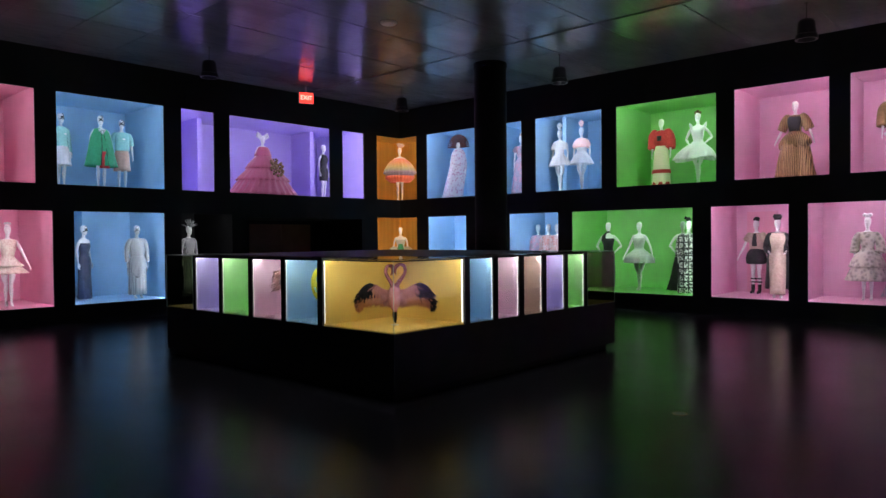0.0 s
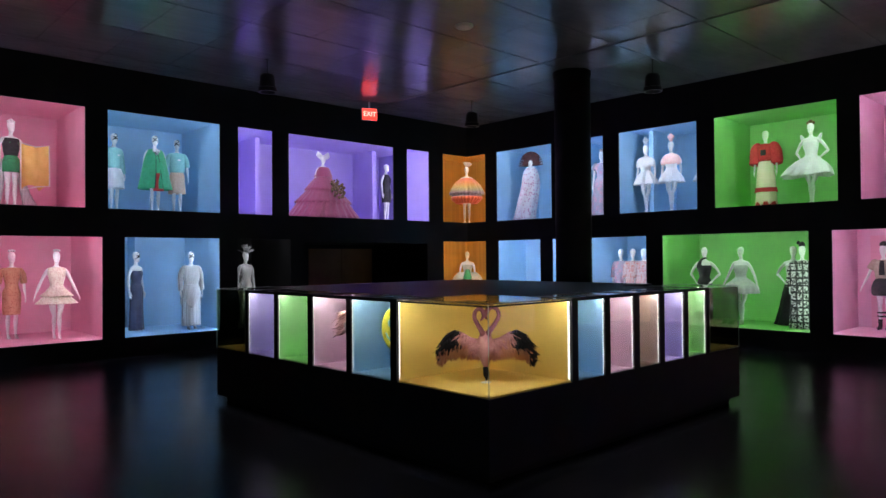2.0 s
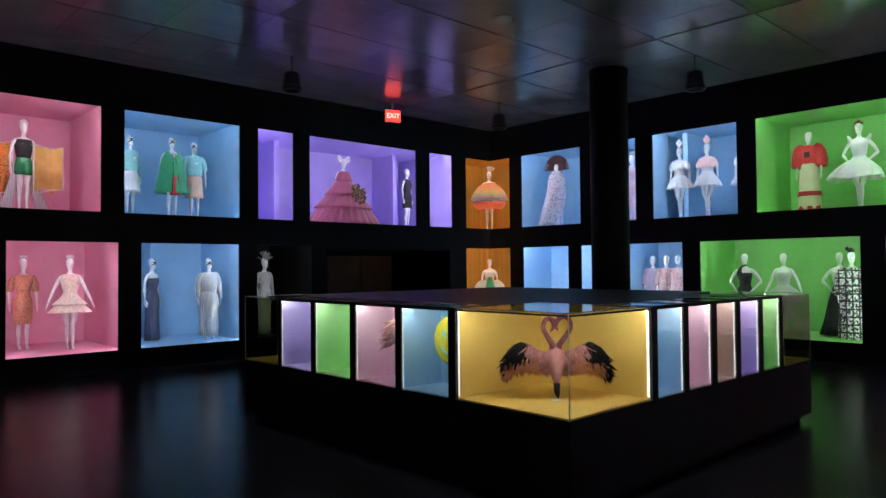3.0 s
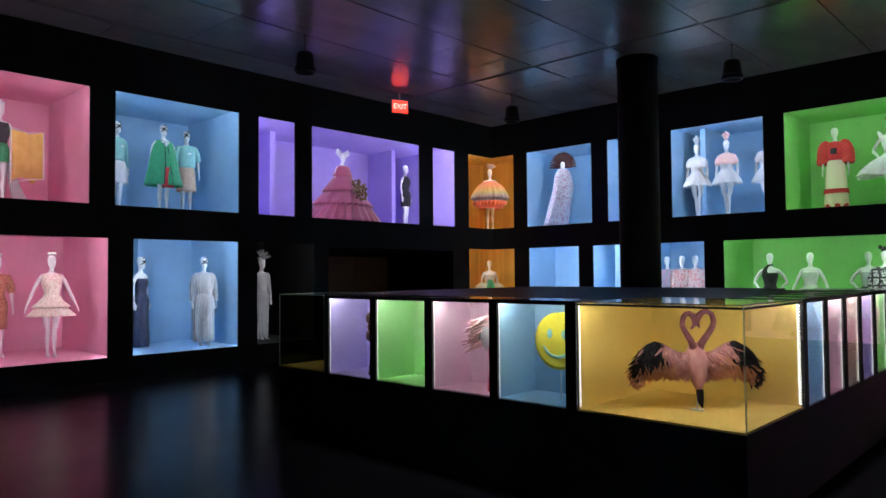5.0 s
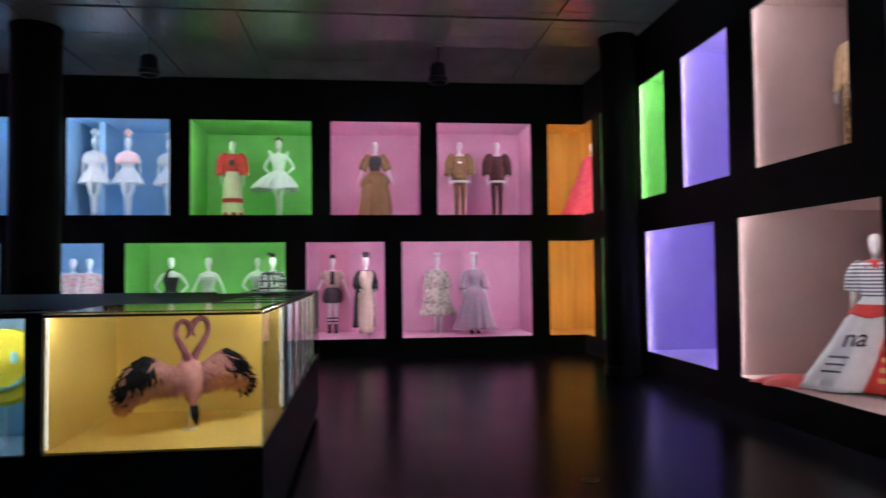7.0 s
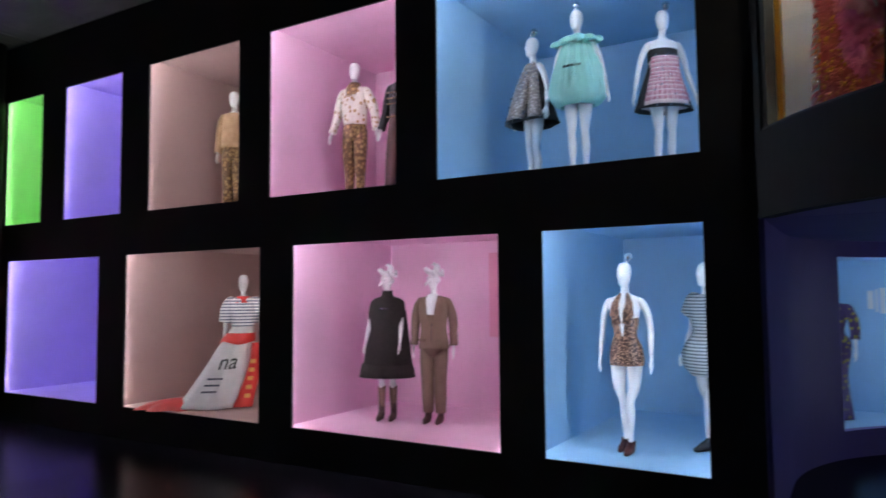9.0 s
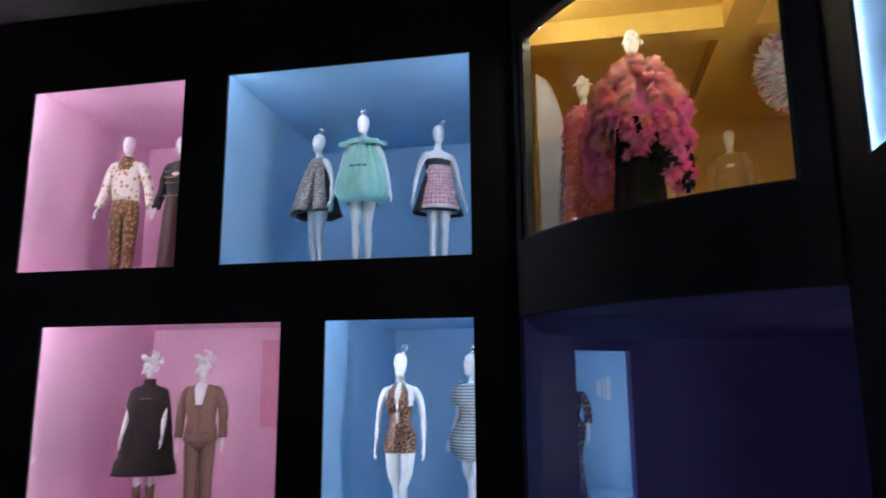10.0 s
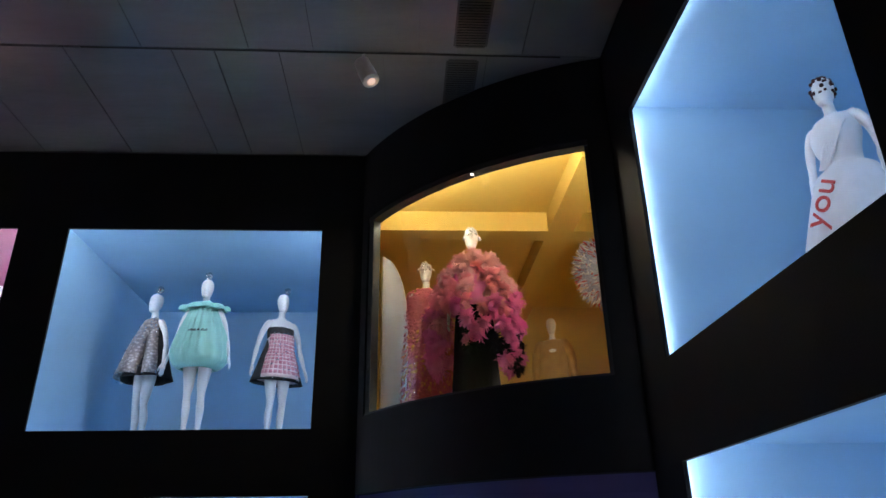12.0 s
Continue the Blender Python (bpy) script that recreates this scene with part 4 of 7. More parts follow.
        limb(bm, [(s * x, 0.030 - step, 0.11), (s * x, -0.015 - step, 0.075), (s * x, -0.085 - step, 0.026), (s * x, -0.15 - step, 0.014)], [(0.022, 0.026), (0.028, 0.024), (0.036, 0.017), (0.020, 0.010)], 10)
        tube(bm, [(s * x, 0.035 - step, 0.09), (s * x, 0.04 - step, 0.0)], [0.016, 0.008], 8)
    bmesh.ops.recalc_face_normals(bm, faces=bm.faces)
    me = bpy.data.meshes.new("mannequin")
    for f in bm.faces:
        f.smooth = True
    bm.to_mesh(me), bm.free()
    me.materials.append(white_plastic)
    BODY[key] = me
    return me


class Figure:
    """A mannequin and the place and pose that its clothes share."""

    def __init__(self, x, y, z, turn, arms="down", walking=False, label="", tall=1.0):
        self.m = pose(x, y, z, 0, 0, turn) @ Matrix.Diagonal((0.89 * tall, 0.89 * tall, tall, 1))
        self.arms, self.walking = arms, walking
        ob = new("mannequin", body_mesh(arms, walking))
        ob.matrix_basis = self.m
        tagged(ob, label or "glossy white abstract fashion mannequin in a lit niche", "mannequin", group="mannequins")

    def wear(self, name, bm, mat, label, category, thick=0.004):
        ob = part(name, bm, mat, smooth=True)
        ob.matrix_basis = self.m
        if thick:
            md = ob.modifiers.new("thickness", "SOLIDIFY")
            md.thickness, md.offset = thick, 1
        return tagged(ob, label, category)

    def skirt(self, name, mat, label, prof, folds=9, amp=0.05, sleeve=None, category="dress", seg=56, ragged=0.0, sweep=0.0, gather=0.0):
        """Cloth round the body: rings from neck to hem, with sleeves in the same piece where there are any."""
        bm = bmesh.new()
        lathe(bm, smooth_prof(prof), seg, folds, amp, phase=hash_phase(label), cap=False, ragged=ragged, gather=gather)
        for v in bm.verts:
            v.co.x += sweep * max(0.0, 1.05 - v.co.z)
            q = v.co * 6.5 + Vector((hash_phase(label) * 3, 0, 0))
            crease = 0.003 + 0.010 * noise.noise(Vector((q.x, q.y, q.z * 0.55))) + 0.006 * noise.noise(q * 2.6)
            v.co.x += crease * v.co.x / max(0.12, math.hypot(v.co.x, v.co.y))
            v.co.y += crease * v.co.y / max(0.12, math.hypot(v.co.x, v.co.y))
        ob = self.wear(name, bm, mat, label, category)
        if sleeve:
            self.sleeves(ob, mat, *sleeve)
        return ob

    def sleeves(self, ob, mat, length, r0, r1):
        for s in (-1, 1):
            a = [Vector((s * x, y, z)) for x, y, z in ARMS[self.arms]]
            pts = [a[0] + Vector((-s * 0.055, 0.006, -0.040)), a[0] + Vector((-s * 0.002, 0.002, -0.034)), a[1], a[2], a[2].lerp(a[3], 0.5), a[3]]
            n = max(3, round(length * 5) + 1)
            rad = [0.05] + [r0 + (r1 - r0) * i / 4 for i in range(5)]
            rad[1] = max(0.052, r0 * 0.80)
            bm = bmesh.new()
            limb(bm, pts[:n], rad[:n], 18, 5)
            for v in bm.verts:
                v.co += Vector((1, 0.6, 0.4)) * 0.010 * noise.noise(v.co * 14)
            part("sleeve", bm, mat, ob, smooth=True)

    def trousers(self, mat, label, r=0.10, hem=0.08, r1=0.06):
        bm = bmesh.new()
        lathe(bm, [(1.08, 0.125, 0.098), (0.98, 0.165, 0.12), (0.88, 0.18, 0.128, 0.01), (0.82, 0.165, 0.118, 0.01), (0.77, 0.10, 0.09, 0.01)], 28, cap=False)
        ob = self.wear("trousers", bm, mat, label, "trousers")
        for s in (-1, 1):
            bm = bmesh.new()
            tube(bm, [(s * 0.09, 0.01, 0.92), (s * 0.092, 0, 0.75), (s * 0.088, -0.005, 0.5), (s * 0.086, 0.005, 0.3), (s * 0.085, 0.01, hem)], [r * 0.95, r, r * 0.85, r1 + 0.01, r1], 16)
            part("trouser_leg", bm, mat, ob, smooth=True)
        return ob

    def boots(self, mat, label, top=0.2):
        for s in (-1, 1):
            bm = bmesh.new()
            x = 0.055 if self.walking else 0.085
            st = 0.07 * s if self.walking else 0
            tube(bm, [(s * x, 0.012 - st, top), (s * x, 0.015 - st, 0.09), (s * x, -0.01 - st, 0.05), (s * x, -0.10 - st, 0.035), (s * x, -0.17 - st, 0.02)], [0.046, 0.045, (0.048, 0.05), (0.046, 0.034), (0.025, 0.018)], 12)
            tube(bm, [(s * x, 0.045 - st, 0.07), (s * x, 0.045 - st, 0.0)], [0.026, 0.022], 8)
            self.wear("boot", bm, mat, label, "shoe", 0)

    def cap(self, name, mat, label, rows, category="headpiece", x=0.0):
        """Small rounded pieces on the head: rows of x, y, z, size."""
        bm = bmesh.new()
        for a, b, c, r in rows:
            bmesh.ops.create_icosphere(bm, subdivisions=2, radius=r, matrix=Matrix.Translation((a, b, c)))
        rnd = random.Random(len(label))
        for v in bm.verts:
            v.co += Vector((rnd.uniform(-1, 1), rnd.uniform(-1, 1), rnd.uniform(-1, 1))) * rows[0][3] * 0.10
        return self.wear(name, bm, mat, label, category, 0)


def hash_phase(text):
    return sum(ord(c) for c in text) % 63 / 10


def smooth_prof(prof):
    """Catmull-Rom through the given rings."""
    p = [tuple(r) + (0,) * (4 - len(r)) for r in prof]
    out = []
    for i in range(len(p) - 1):
        a, b, c, d = p[max(0, i - 1)], p[i], p[i + 1], p[min(len(p) - 1, i + 2)]
        for s in range(4):
            t = s / 4
            out.append(tuple(0.5 * (2 * b[k] + (c[k] - a[k]) * t + (2 * a[k] - 5 * b[k] + 4 * c[k] - d[k]) * t * t + (3 * b[k] - a[k] - 3 * c[k] + d[k]) * t ** 3) for k in range(4)))
    return out + [p[-1]]


TOP = [(1.465, 0.10, 0.068, 0.012), (1.43, 0.188, 0.09, 0.01), (1.30, 0.172, 0.13, -0.006), (1.10, 0.128, 0.10)]
BUST = [(1.36, 0.166, 0.115), (1.28, 0.168, 0.127, -0.008), (1.10, 0.126, 0.098)]


def flare(z, r, top=TOP, hip=0.2):
    return top + [(0.97, hip, hip * 0.82), (z, r, r * 0.85)]


def gown(r, top=TOP, z=0.02):
    return top + [(0.95, 0.22, 0.18), (0.55, r * 0.75, r * 0.7), (z, r, r * 0.92)]


def sheath(z, top=TOP, r=0.17):
    return top + [(0.96, 0.182, 0.138), (0.75, 0.185, 0.135), (z, r, r * 0.75)]


def boxy(z, r, top_r=0.2):
    return [(1.465, 0.10, 0.07, 0.012), (1.43, 0.19, 0.095, 0.01), (1.25, top_r * 0.92, 0.128), (z, r * 0.92, r * 0.66)]


def gems(f, prof, n, seed, front=0.9):
    """Small stones sewn over the front of a dress."""
    rnd = random.Random(seed)
    rows = smooth_prof(prof)
    bm = bmesh.new()
    for _ in range(n):
        z, rx, ry, cy = rows[rnd.randrange(len(rows))]
        a = -math.pi / 2 + rnd.uniform(-front, front)
        bmesh.ops.create_icosphere(bm, subdivisions=1, radius=rnd.uniform(0.006, 0.011), matrix=Matrix.Translation((1.06 * rx * math.cos(a), cy + 1.07 * ry * math.sin(a), z + rnd.uniform(-0.02, 0.02))))
    ob = f.wear("gemstones", bm, C["gem"], "scattered crystal stones sewn on the dress", "gemstones", 0)
    return tagged(ob, kind="stuff")


# ---- dressed mannequins, niche by niche ----
def head_gem(f, dx=0.05):
    f.cap("headpiece", C["gem"], "mirrored gem set on the mannequin's head", [(dx, 0, 1.835, 0.043), (dx, -0.03, 1.80, 0.022)])


def hair(f, mat, label):
    """Painted black waves over the skull."""
    bm = bmesh.new()
    for i in range(4):
        pts = []
        for j in range(13):
            a = -2.9 + 0.36 * j + 0.25 * i
            z = 1.648 + 0.034 * i + 0.020 * math.sin(2.6 * a + 1.7 * i)
            k = math.sqrt(max(0.08, 1 - ((z - 1.672) / 0.118) ** 2))
            pts.append((0.077 * k * math.cos(a), 0.098 * k * math.sin(a), z))
        tube(bm, pts, [0.004] + [0.009 + 0.004 * math.sin(j) for j in range(11)] + [0.004], 6)
    f.wear("wig", bm, mat, label, "wig", 0)


def curls(f, label, seed=1, k=1.0):
    """White paper curls round the crown and over the face."""
    rnd = random.Random(seed)
    bm = bmesh.new()
    for i in range(17):
        a, e = rnd.uniform(4.6, 6.4) if i < 11 else rnd.uniform(0, 6.28), rnd.uniform(-0.1, 0.9) if i < 11 else rnd.uniform(0.2, 1.4)
        d = Vector((math.cos(a) * math.cos(e), math.sin(a) * math.cos(e) * 1.2, math.sin(e)))
        p = Vector((0, 0, 1.68)) + d * rnd.uniform(0.075, 0.075 + 0.045 * k * k)
        q = d.cross(Vector((rnd.uniform(-1, 1), rnd.uniform(-1, 1), 0.4))).normalized()
        tube(bm, [p, p + (d * 0.03 + q * 0.03) * k, p + (d * 0.05 + q * 0.07) * k, p + (d * 0.02 + q * 0.10) * k], [0.016, 0.021 * k, 0.017 * k, 0.006 * k], 8)
    tagged(f.wear("wig", bm, C["white"], label, "wig", 0), kind="stuff")


def spray(f, mat, label, n=14, r=0.16, z=1.76, up=0.6):
    """Thin strands that stand off the head."""
    bm = bmesh.new()
    rnd = random.Random(n)
    for i in range(n):
        a, e = rnd.uniform(0, 6.28), rnd.uniform(up * 0.3, up + 0.7)
        d = Vector((math.cos(a) * math.cos(e), math.sin(a) * math.cos(e), math.sin(e)))
        p = Vector((0, 0, z - 0.04)) + d * 0.06
        tube(bm, [p, p + d * r * 0.5 + Vector((0, 0, 0.02)), p + d * r], [0.007, 0.012, 0.004], 5)
    f.wear("headpiece", bm, mat, label, "headpiece", 0)


# north wall, upper row
f = Figure(4.53, 17.5, 3.065, 12, "down")
f.skirt("bodysuit", C["sequingreen"], "black and green sequinned bodysuit on a mannequin", sheath(0.80, BUST), 6, 0.01)
f.skirt("top", C["black"], "black scoop-neck top over the sequinned bodysuit", [(1.43, 0.155, 0.10), (1.36, 0.172, 0.12), (1.28, 0.174, 0.133, -0.008), (1.08, 0.134, 0.106)], 5, 0.01, category="top")
for s_ in (-1, 1):
    bm = bmesh.new()
    tube(bm, [(s_ * 0.17, 0.02, 1.0), (s_ * 0.22, 0.0, 0.6), (s_ * 0.30, -0.02, 0.3), (s_ * 0.40, -0.05, 0.02)], [(0.05, 0.03), (0.08, 0.03), (0.11, 0.04), (0.16, 0.05)], 14)
    f.wear("overskirt", bm, C["silver"], "grey side panel of a split overskirt", "skirt", 0)
f.cap("headpiece", C["white"], "small white flower cap on the head", [(0, 0.0, 1.79, 0.05), (0.05, 0, 1.77, 0.04), (-0.05, 0, 1.77, 0.04)])


def banner(x, y, z0, z1, w, turn, mat, label):
    """Stiff cloth wing, scalloped at its foot, with a rolled pale edge."""
    bm = bmesh.new()
    n = 14
    top, bot = [], []
    for i in range(n + 1):
        u = -w / 2 + w * i / n
        top.append(Vector((u, 0.03 * math.sin(i * 0.9), z1 - 0.06 * math.sin(math.pi * i / n))))
        bot.append(Vector((u, 0.05 * math.sin(i * 0.7), z0 + 0.12 * abs(math.sin(1.5 * math.pi * i / n)))))
    va, vb = [bm.verts.new(p) for p in top], [bm.verts.new(p) for p in bot]
    for i in range(n):
        bm.faces.new((va[i], va[i + 1], vb[i + 1], vb[i]))
    ob = part("cape_wing", bm, mat, smooth=True)
    md = ob.modifiers.new("thickness", "SOLIDIFY")
    md.thickness = 0.02
    ob.matrix_basis = pose(x, y, 0, 0, 0, turn)
    tagged(ob, label, "cape")
    bm = bmesh.new()
    tube(bm, [top[0], top[n // 2], top[n], bot[n], bot[n // 2], bot[0], top[0]], [0.014] * 7, 6)
    part("piping", bm, C["white"], ob, "pale piping")
    return ob


banner(4.95, 17.45, 3.45, 4.42, 0.55, 10, C["mustard"], "stiff mustard yellow cape wing with pale piping")
banner(4.14, 17.45, 3.35, 4.45, 0.40, 10, C["patch"], "stiff orange and green patterned cape wing")
f = Figure(6.55, 17.6, 3.065, 20, "down")
f.skirt("jacket", C["aqua"], "short aqua knitted jacket with sleeves", boxy(1.0, 0.19), 5, 0.02, (1.0, 0.06, 0.05), "jacket")
f.skirt("skirt", C["whitesilk"], "pale blue pleated skirt to the knee", [(1.05, 0.13, 0.10), (0.9, 0.2, 0.16), (0.55, 0.25, 0.21)], 18, 0.06, category="skirt")
hair(f, C["black"], "black painted waves of hair on the head")
f = Figure(7.34, 17.3, 3.065, -3, "down")
f.skirt("cape", C["green"], "emerald green wool cape coat with dark edging", [(1.47, 0.09, 0.07, 0.01), (1.43, 0.19, 0.1, 0.01), (1.2, 0.27, 0.2), (0.9, 0.33, 0.26), (0.55, 0.40, 0.30)], 7, 0.05, category="coat")
f.skirt("dress_lining", C["redsilk"], "red printed dress under the green cape", [(0.9, 0.1, 0.08, -0.19), (0.7, 0.11, 0.05, -0.23), (0.5, 0.12, 0.04, -0.26)], 4, 0.08, category="dress")
for s_ in (-1, 1):
    bm = bmesh.new()
    tube(bm, [(s_ * 0.03, -0.105, 1.43), (s_ * 0.04, -0.20, 1.2), (s_ * 0.06, -0.265, 0.9), (s_ * 0.10, -0.305, 0.56)], [0.011] * 4, 6)
    f.wear("braid", bm, C["black"], "black braid edging the front of the cape", "trim", 0)
f.cap("jabot", C["white"], "white ruffled collar at the throat", [(0, -0.10, 1.44, 0.045), (0.05, -0.1, 1.42, 0.04), (-0.05, -0.1, 1.42, 0.04), (0, -0.14, 1.36, 0.035)], "collar")
hair(f, C["black"], "black painted waves of hair on the head")
f = Figure(7.95, 17.55, 3.065, -14, "down")
f.skirt("jacket", C["aqua"], "short aqua knitted jacket with sleeves", boxy(1.0, 0.2), 5, 0.02, (0.6, 0.07, 0.06), "jacket")
f.skirt("skirt", C["peach"], "peach wool skirt reaching the knee", [(1.03, 0.15, 0.12), (0.9, 0.19, 0.14), (0.5, 0.22, 0.17)], 8, 0.03, category="skirt")
hair(f, C["black"], "black painted waves of hair on the head")
f = Figure(11.94, 17.38, 3.065, 5, "down")
f.skirt("ball_gown", C["ruby"], "huge tiered ruby tulle ball gown on a mannequin", [(1.44, 0.17, 0.13), (1.36, 0.23, 0.18), (1.18, 0.29, 0.24), (1.17, 0.26, 0.22), (0.82, 0.60, 0.5), (0.80, 0.54, 0.46), (0.47, 0.92, 0.68), (0.45, 0.84, 0.63), (0.02, 1.26, 0.82)], 26, 0.05, seg=110)
bm = bmesh.new()
rnd = random.Random(8)
for i in range(70):
    a, r = rnd.uniform(0, 6.28), 0.22 * math.sqrt(rnd.random())
    bmesh.ops.create_icosphere(bm, subdivisions=1, radius=rnd.uniform(0.03, 0.05), matrix=Matrix.Translation((0.12 + 1.2 * r * math.cos(a), -0.56 + 0.45 * r * math.sin(a), 0.82 + 1.2 * r * math.sin(a))))
f.wear("rosette", bm, C["goldsuit"], "large gold rosette pinned on the gown", "rosette", 0)
bm = bmesh.new()
for s in (-1, 1):
    tube(bm, [(0, 0, 1.72), (s * 0.10, 0, 1.78), (s * 0.19, 0, 1.83), (s * 0.22, 0, 1.76), (s * 0.12, 0, 1.70), (0, 0, 1.68)], [0.02, 0.045, 0.05, 0.04, 0.035, 0.02], 10)
f.wear("headpiece", bm, C["white"], "big white bow on the head", "headpiece", 0)
f = Figure(14.45, 17.75, 3.065, 20, "down")
f.skirt("dress", C["black"], "short black dress on a mannequin", sheath(0.62), 5, 0.02)

# north wall, lower row
f = Figure(4.59, 17.75, 0.41, 5, "down")
f.skirt("dress", C["rust"], "rust and gold sequinned sheath dress to the knee", sheath(0.50), 5, 0.02, (0.6, 0.07, 0.07))
f.cap("headpiece", C["white"], "white paper crown on the head", [(0, 0, 1.82, 0.03), (0.05, 0, 1.81, 0.03), (-0.05, 0, 1.81, 0.03)])
f = Figure(5.26, 17.11, 0.41, -8, "out", True)
f.skirt("dress", C["creamfloral"], "cream floral tiered mini dress", TOP + [(0.98, 0.22, 0.19), (0.88, 0.34, 0.29), (0.87, 0.27, 0.23), (0.72, 0.42, 0.35)], 16, 0.05)
f.cap("headpiece", C["white"], "white paper crown on the head", [(0, 0, 1.82, 0.03), (0.05, 0, 1.81, 0.03), (-0.05, 0, 1.81, 0.03)])
f = Figure(6.95, 17.4, 0.41, 35, "down")
f.skirt("gown", C["navy"], "long navy satin halter gown", sheath(0.03, BUST, 0.2), 7, 0.05)
hair(f, C["black"], "black painted waves of hair on the head")
f = Figure(6.62, 17.65, 0.41, 50, "down")
f.skirt("gown", C["silver"], "long grey draped gown with fine folds", sheath(0.03, TOP, 0.2), 9, 0.06)
hair(f, C["black"], "black painted waves of hair on the head")
f = Figure(7.98, 16.85, 0.41, -4, "down")
f.skirt("gown", C["silver"], "silver lame gown with long sleeves and fine pleats", [(1.47, 0.1, 0.07, 0.012), (1.43, 0.195, 0.1, 0.01), (1.2, 0.2, 0.15), (1.02, 0.17, 0.13), (0.9, 0.21, 0.16), (0.10, 0.23, 0.19)], 16, 0.06, (1.0, 0.075, 0.06))
f.skirt("overskirt", C["silver"], "slanting silver overskirt draped at the hip", [(1.05, 0.17, 0.13), (0.85, 0.23, 0.185), (0.62, 0.25, 0.21)], 7, 0.05, category="skirt", ragged=0.12)
hair(f, C["black"], "black painted waves of hair on the head")
f = Figure(9.48, 17.12, 0.41, 12, "down")
f.skirt("gown", C["silver"], "slim glittering silver gown to the floor", sheath(0.05, TOP, 0.16), 10, 0.04, (1.0, 0.06, 0.045))
spray(f, C["silver"], "spiky silver headdress on the head", 22, 0.2)

# north-east corner
f = Figure(16.75, 16.6, 3.065, -45, "down")
f.skirt("dress", C["rainbow"], "round rainbow-striped tulle balloon dress", [(1.42, 0.17, 0.16), (1.28, 0.39, 0.37), (1.08, 0.54, 0.52), (0.92, 0.60, 0.58), (0.88, 0.50, 0.48), (0.77, 0.53, 0.51), (0.62, 0.36, 0.34)], 26, 0.05, gather=0.05, seg=120)
bm = bmesh.new()
for s in (-1, 1):
    lathe(bm, [(1.78, 0.03, 0.02), (1.88, 0.10, 0.03), (1.93, 0.14, 0.03)], 14)
    bmesh.ops.rotate(bm, verts=bm.verts, cent=(0, 0, 1.7), matrix=Matrix.Rotation(0.35 * s, 3, "Y"))
f.wear("headpiece", bm, C["beige"], "sheer fan-shaped hair bow on the head", "headpiece")
f = Figure(17.05, 16.9, 0.41, -45, "down")
f.skirt("gown", C["greytulle"], "wide tulle gown in pale green and white", BUST + [(1.12, 0.30, 0.28), (0.95, 0.50, 0.46), (0.5, 0.68, 0.62), (0.02, 0.76, 0.68)], 16, 0.08)
f.skirt("train", C["green"], "dark green velvet panel on the tulle gown", [(1.22, 0.06, 0.08, -0.12), (1.0, 0.14, 0.14, -0.38), (0.5, 0.22, 0.2, -0.52)], 6, 0.06, category="train")

# east wall, upper row
f = Figure(17.15, 14.34, 3.065, -75, "down")
f.skirt("coat", C["pinkfan"], "long quilted pink and white coat with scroll pattern", [(1.58, 0.12, 0.10), (1.43, 0.24, 0.19), (1.1, 0.30, 0.26), (0.6, 0.33, 0.30), (0.03, 0.36, 0.32)], 6, 0.05, category="coat", sweep=-0.25)
bm = bmesh.new()
for i in range(18):
    a = math.pi * (0.02 + 0.96 * i / 17)
    d = Vector((math.cos(a), 0, math.sin(a)))
    tube(bm, [Vector((0, 0, 1.62)), Vector((0, 0.0, 1.62)) + d * 0.24, Vector((0, 0, 1.62)) + d * 0.42], [(0.02, 0.02), (0.035, 0.03), (0.04, 0.02)], 6)
f.wear("fan_hat", bm, C["maroon"], "large dark red fan-shaped headdress", "headpiece", 0)
f = Figure(17.3, 12.0, 3.065, -80, "down")
f.skirt("gown", C["lilac"], "gathered pink and gold floral gown", gown(0.36), 14, 0.06, (0.5, 0.1, 0.09))
f.cap("headpiece", C["beige"], "curled straw hairpiece on the head", [(0, 0, 1.80, 0.06), (0.05, 0.02, 1.83, 0.04)])
for y, x, topmat, lab in ((10.63, 17.25, "white", "white"), (9.93, 17.25, "blush", "blush pink feather"), (9.12, 17.5, "white", "white")):
    f = Figure(x, y, 3.065, -85, "down", True)
    f.skirt("dress", C["white"], "short white tulle cocktail dress", [(1.465, 0.10, 0.068, 0.012), (1.43, 0.188, 0.09, 0.01), (1.30, 0.17, 0.135), (1.12, 0.145, 0.12), (1.04, 0.19, 0.16), (0.90, 0.29, 0.25), (0.76, 0.36, 0.31)], 13, 0.07)
    f.skirt("capelet", C[topmat], f"{lab} capelet round the shoulders", [(1.48, 0.08, 0.065), (1.435, 0.20, 0.12), (1.36, 0.26, 0.17), (1.27, 0.275, 0.185), (1.21, 0.25, 0.17)], 11, 0.06, category="cape")
    f.cap("headpiece", C["blush" if topmat == "blush" else "white"], f"tall {lab} flower headpiece", [(0, 0, 1.84, 0.06), (0.05, 0, 1.90, 0.05), (-0.05, 0, 1.90, 0.05), (0, 0, 1.95, 0.045)])
f = Figure(17.55, 7.75, 3.065, -88, "down")
f.skirt("top", C["red"], "red puffed knitted top with a dark motif", [(1.48, 0.09, 0.07), (1.43, 0.2, 0.12), (1.25, 0.21, 0.16), (1.08, 0.17, 0.13)], 8, 0.03, (0.75, 0.165, 0.13), "top")
f.skirt("skirt", C["cream"], "long cream crochet skirt to the floor", [(1.08, 0.15, 0.12), (0.9, 0.2, 0.16), (0.02, 0.27, 0.22)], 8, 0.03, category="skirt")
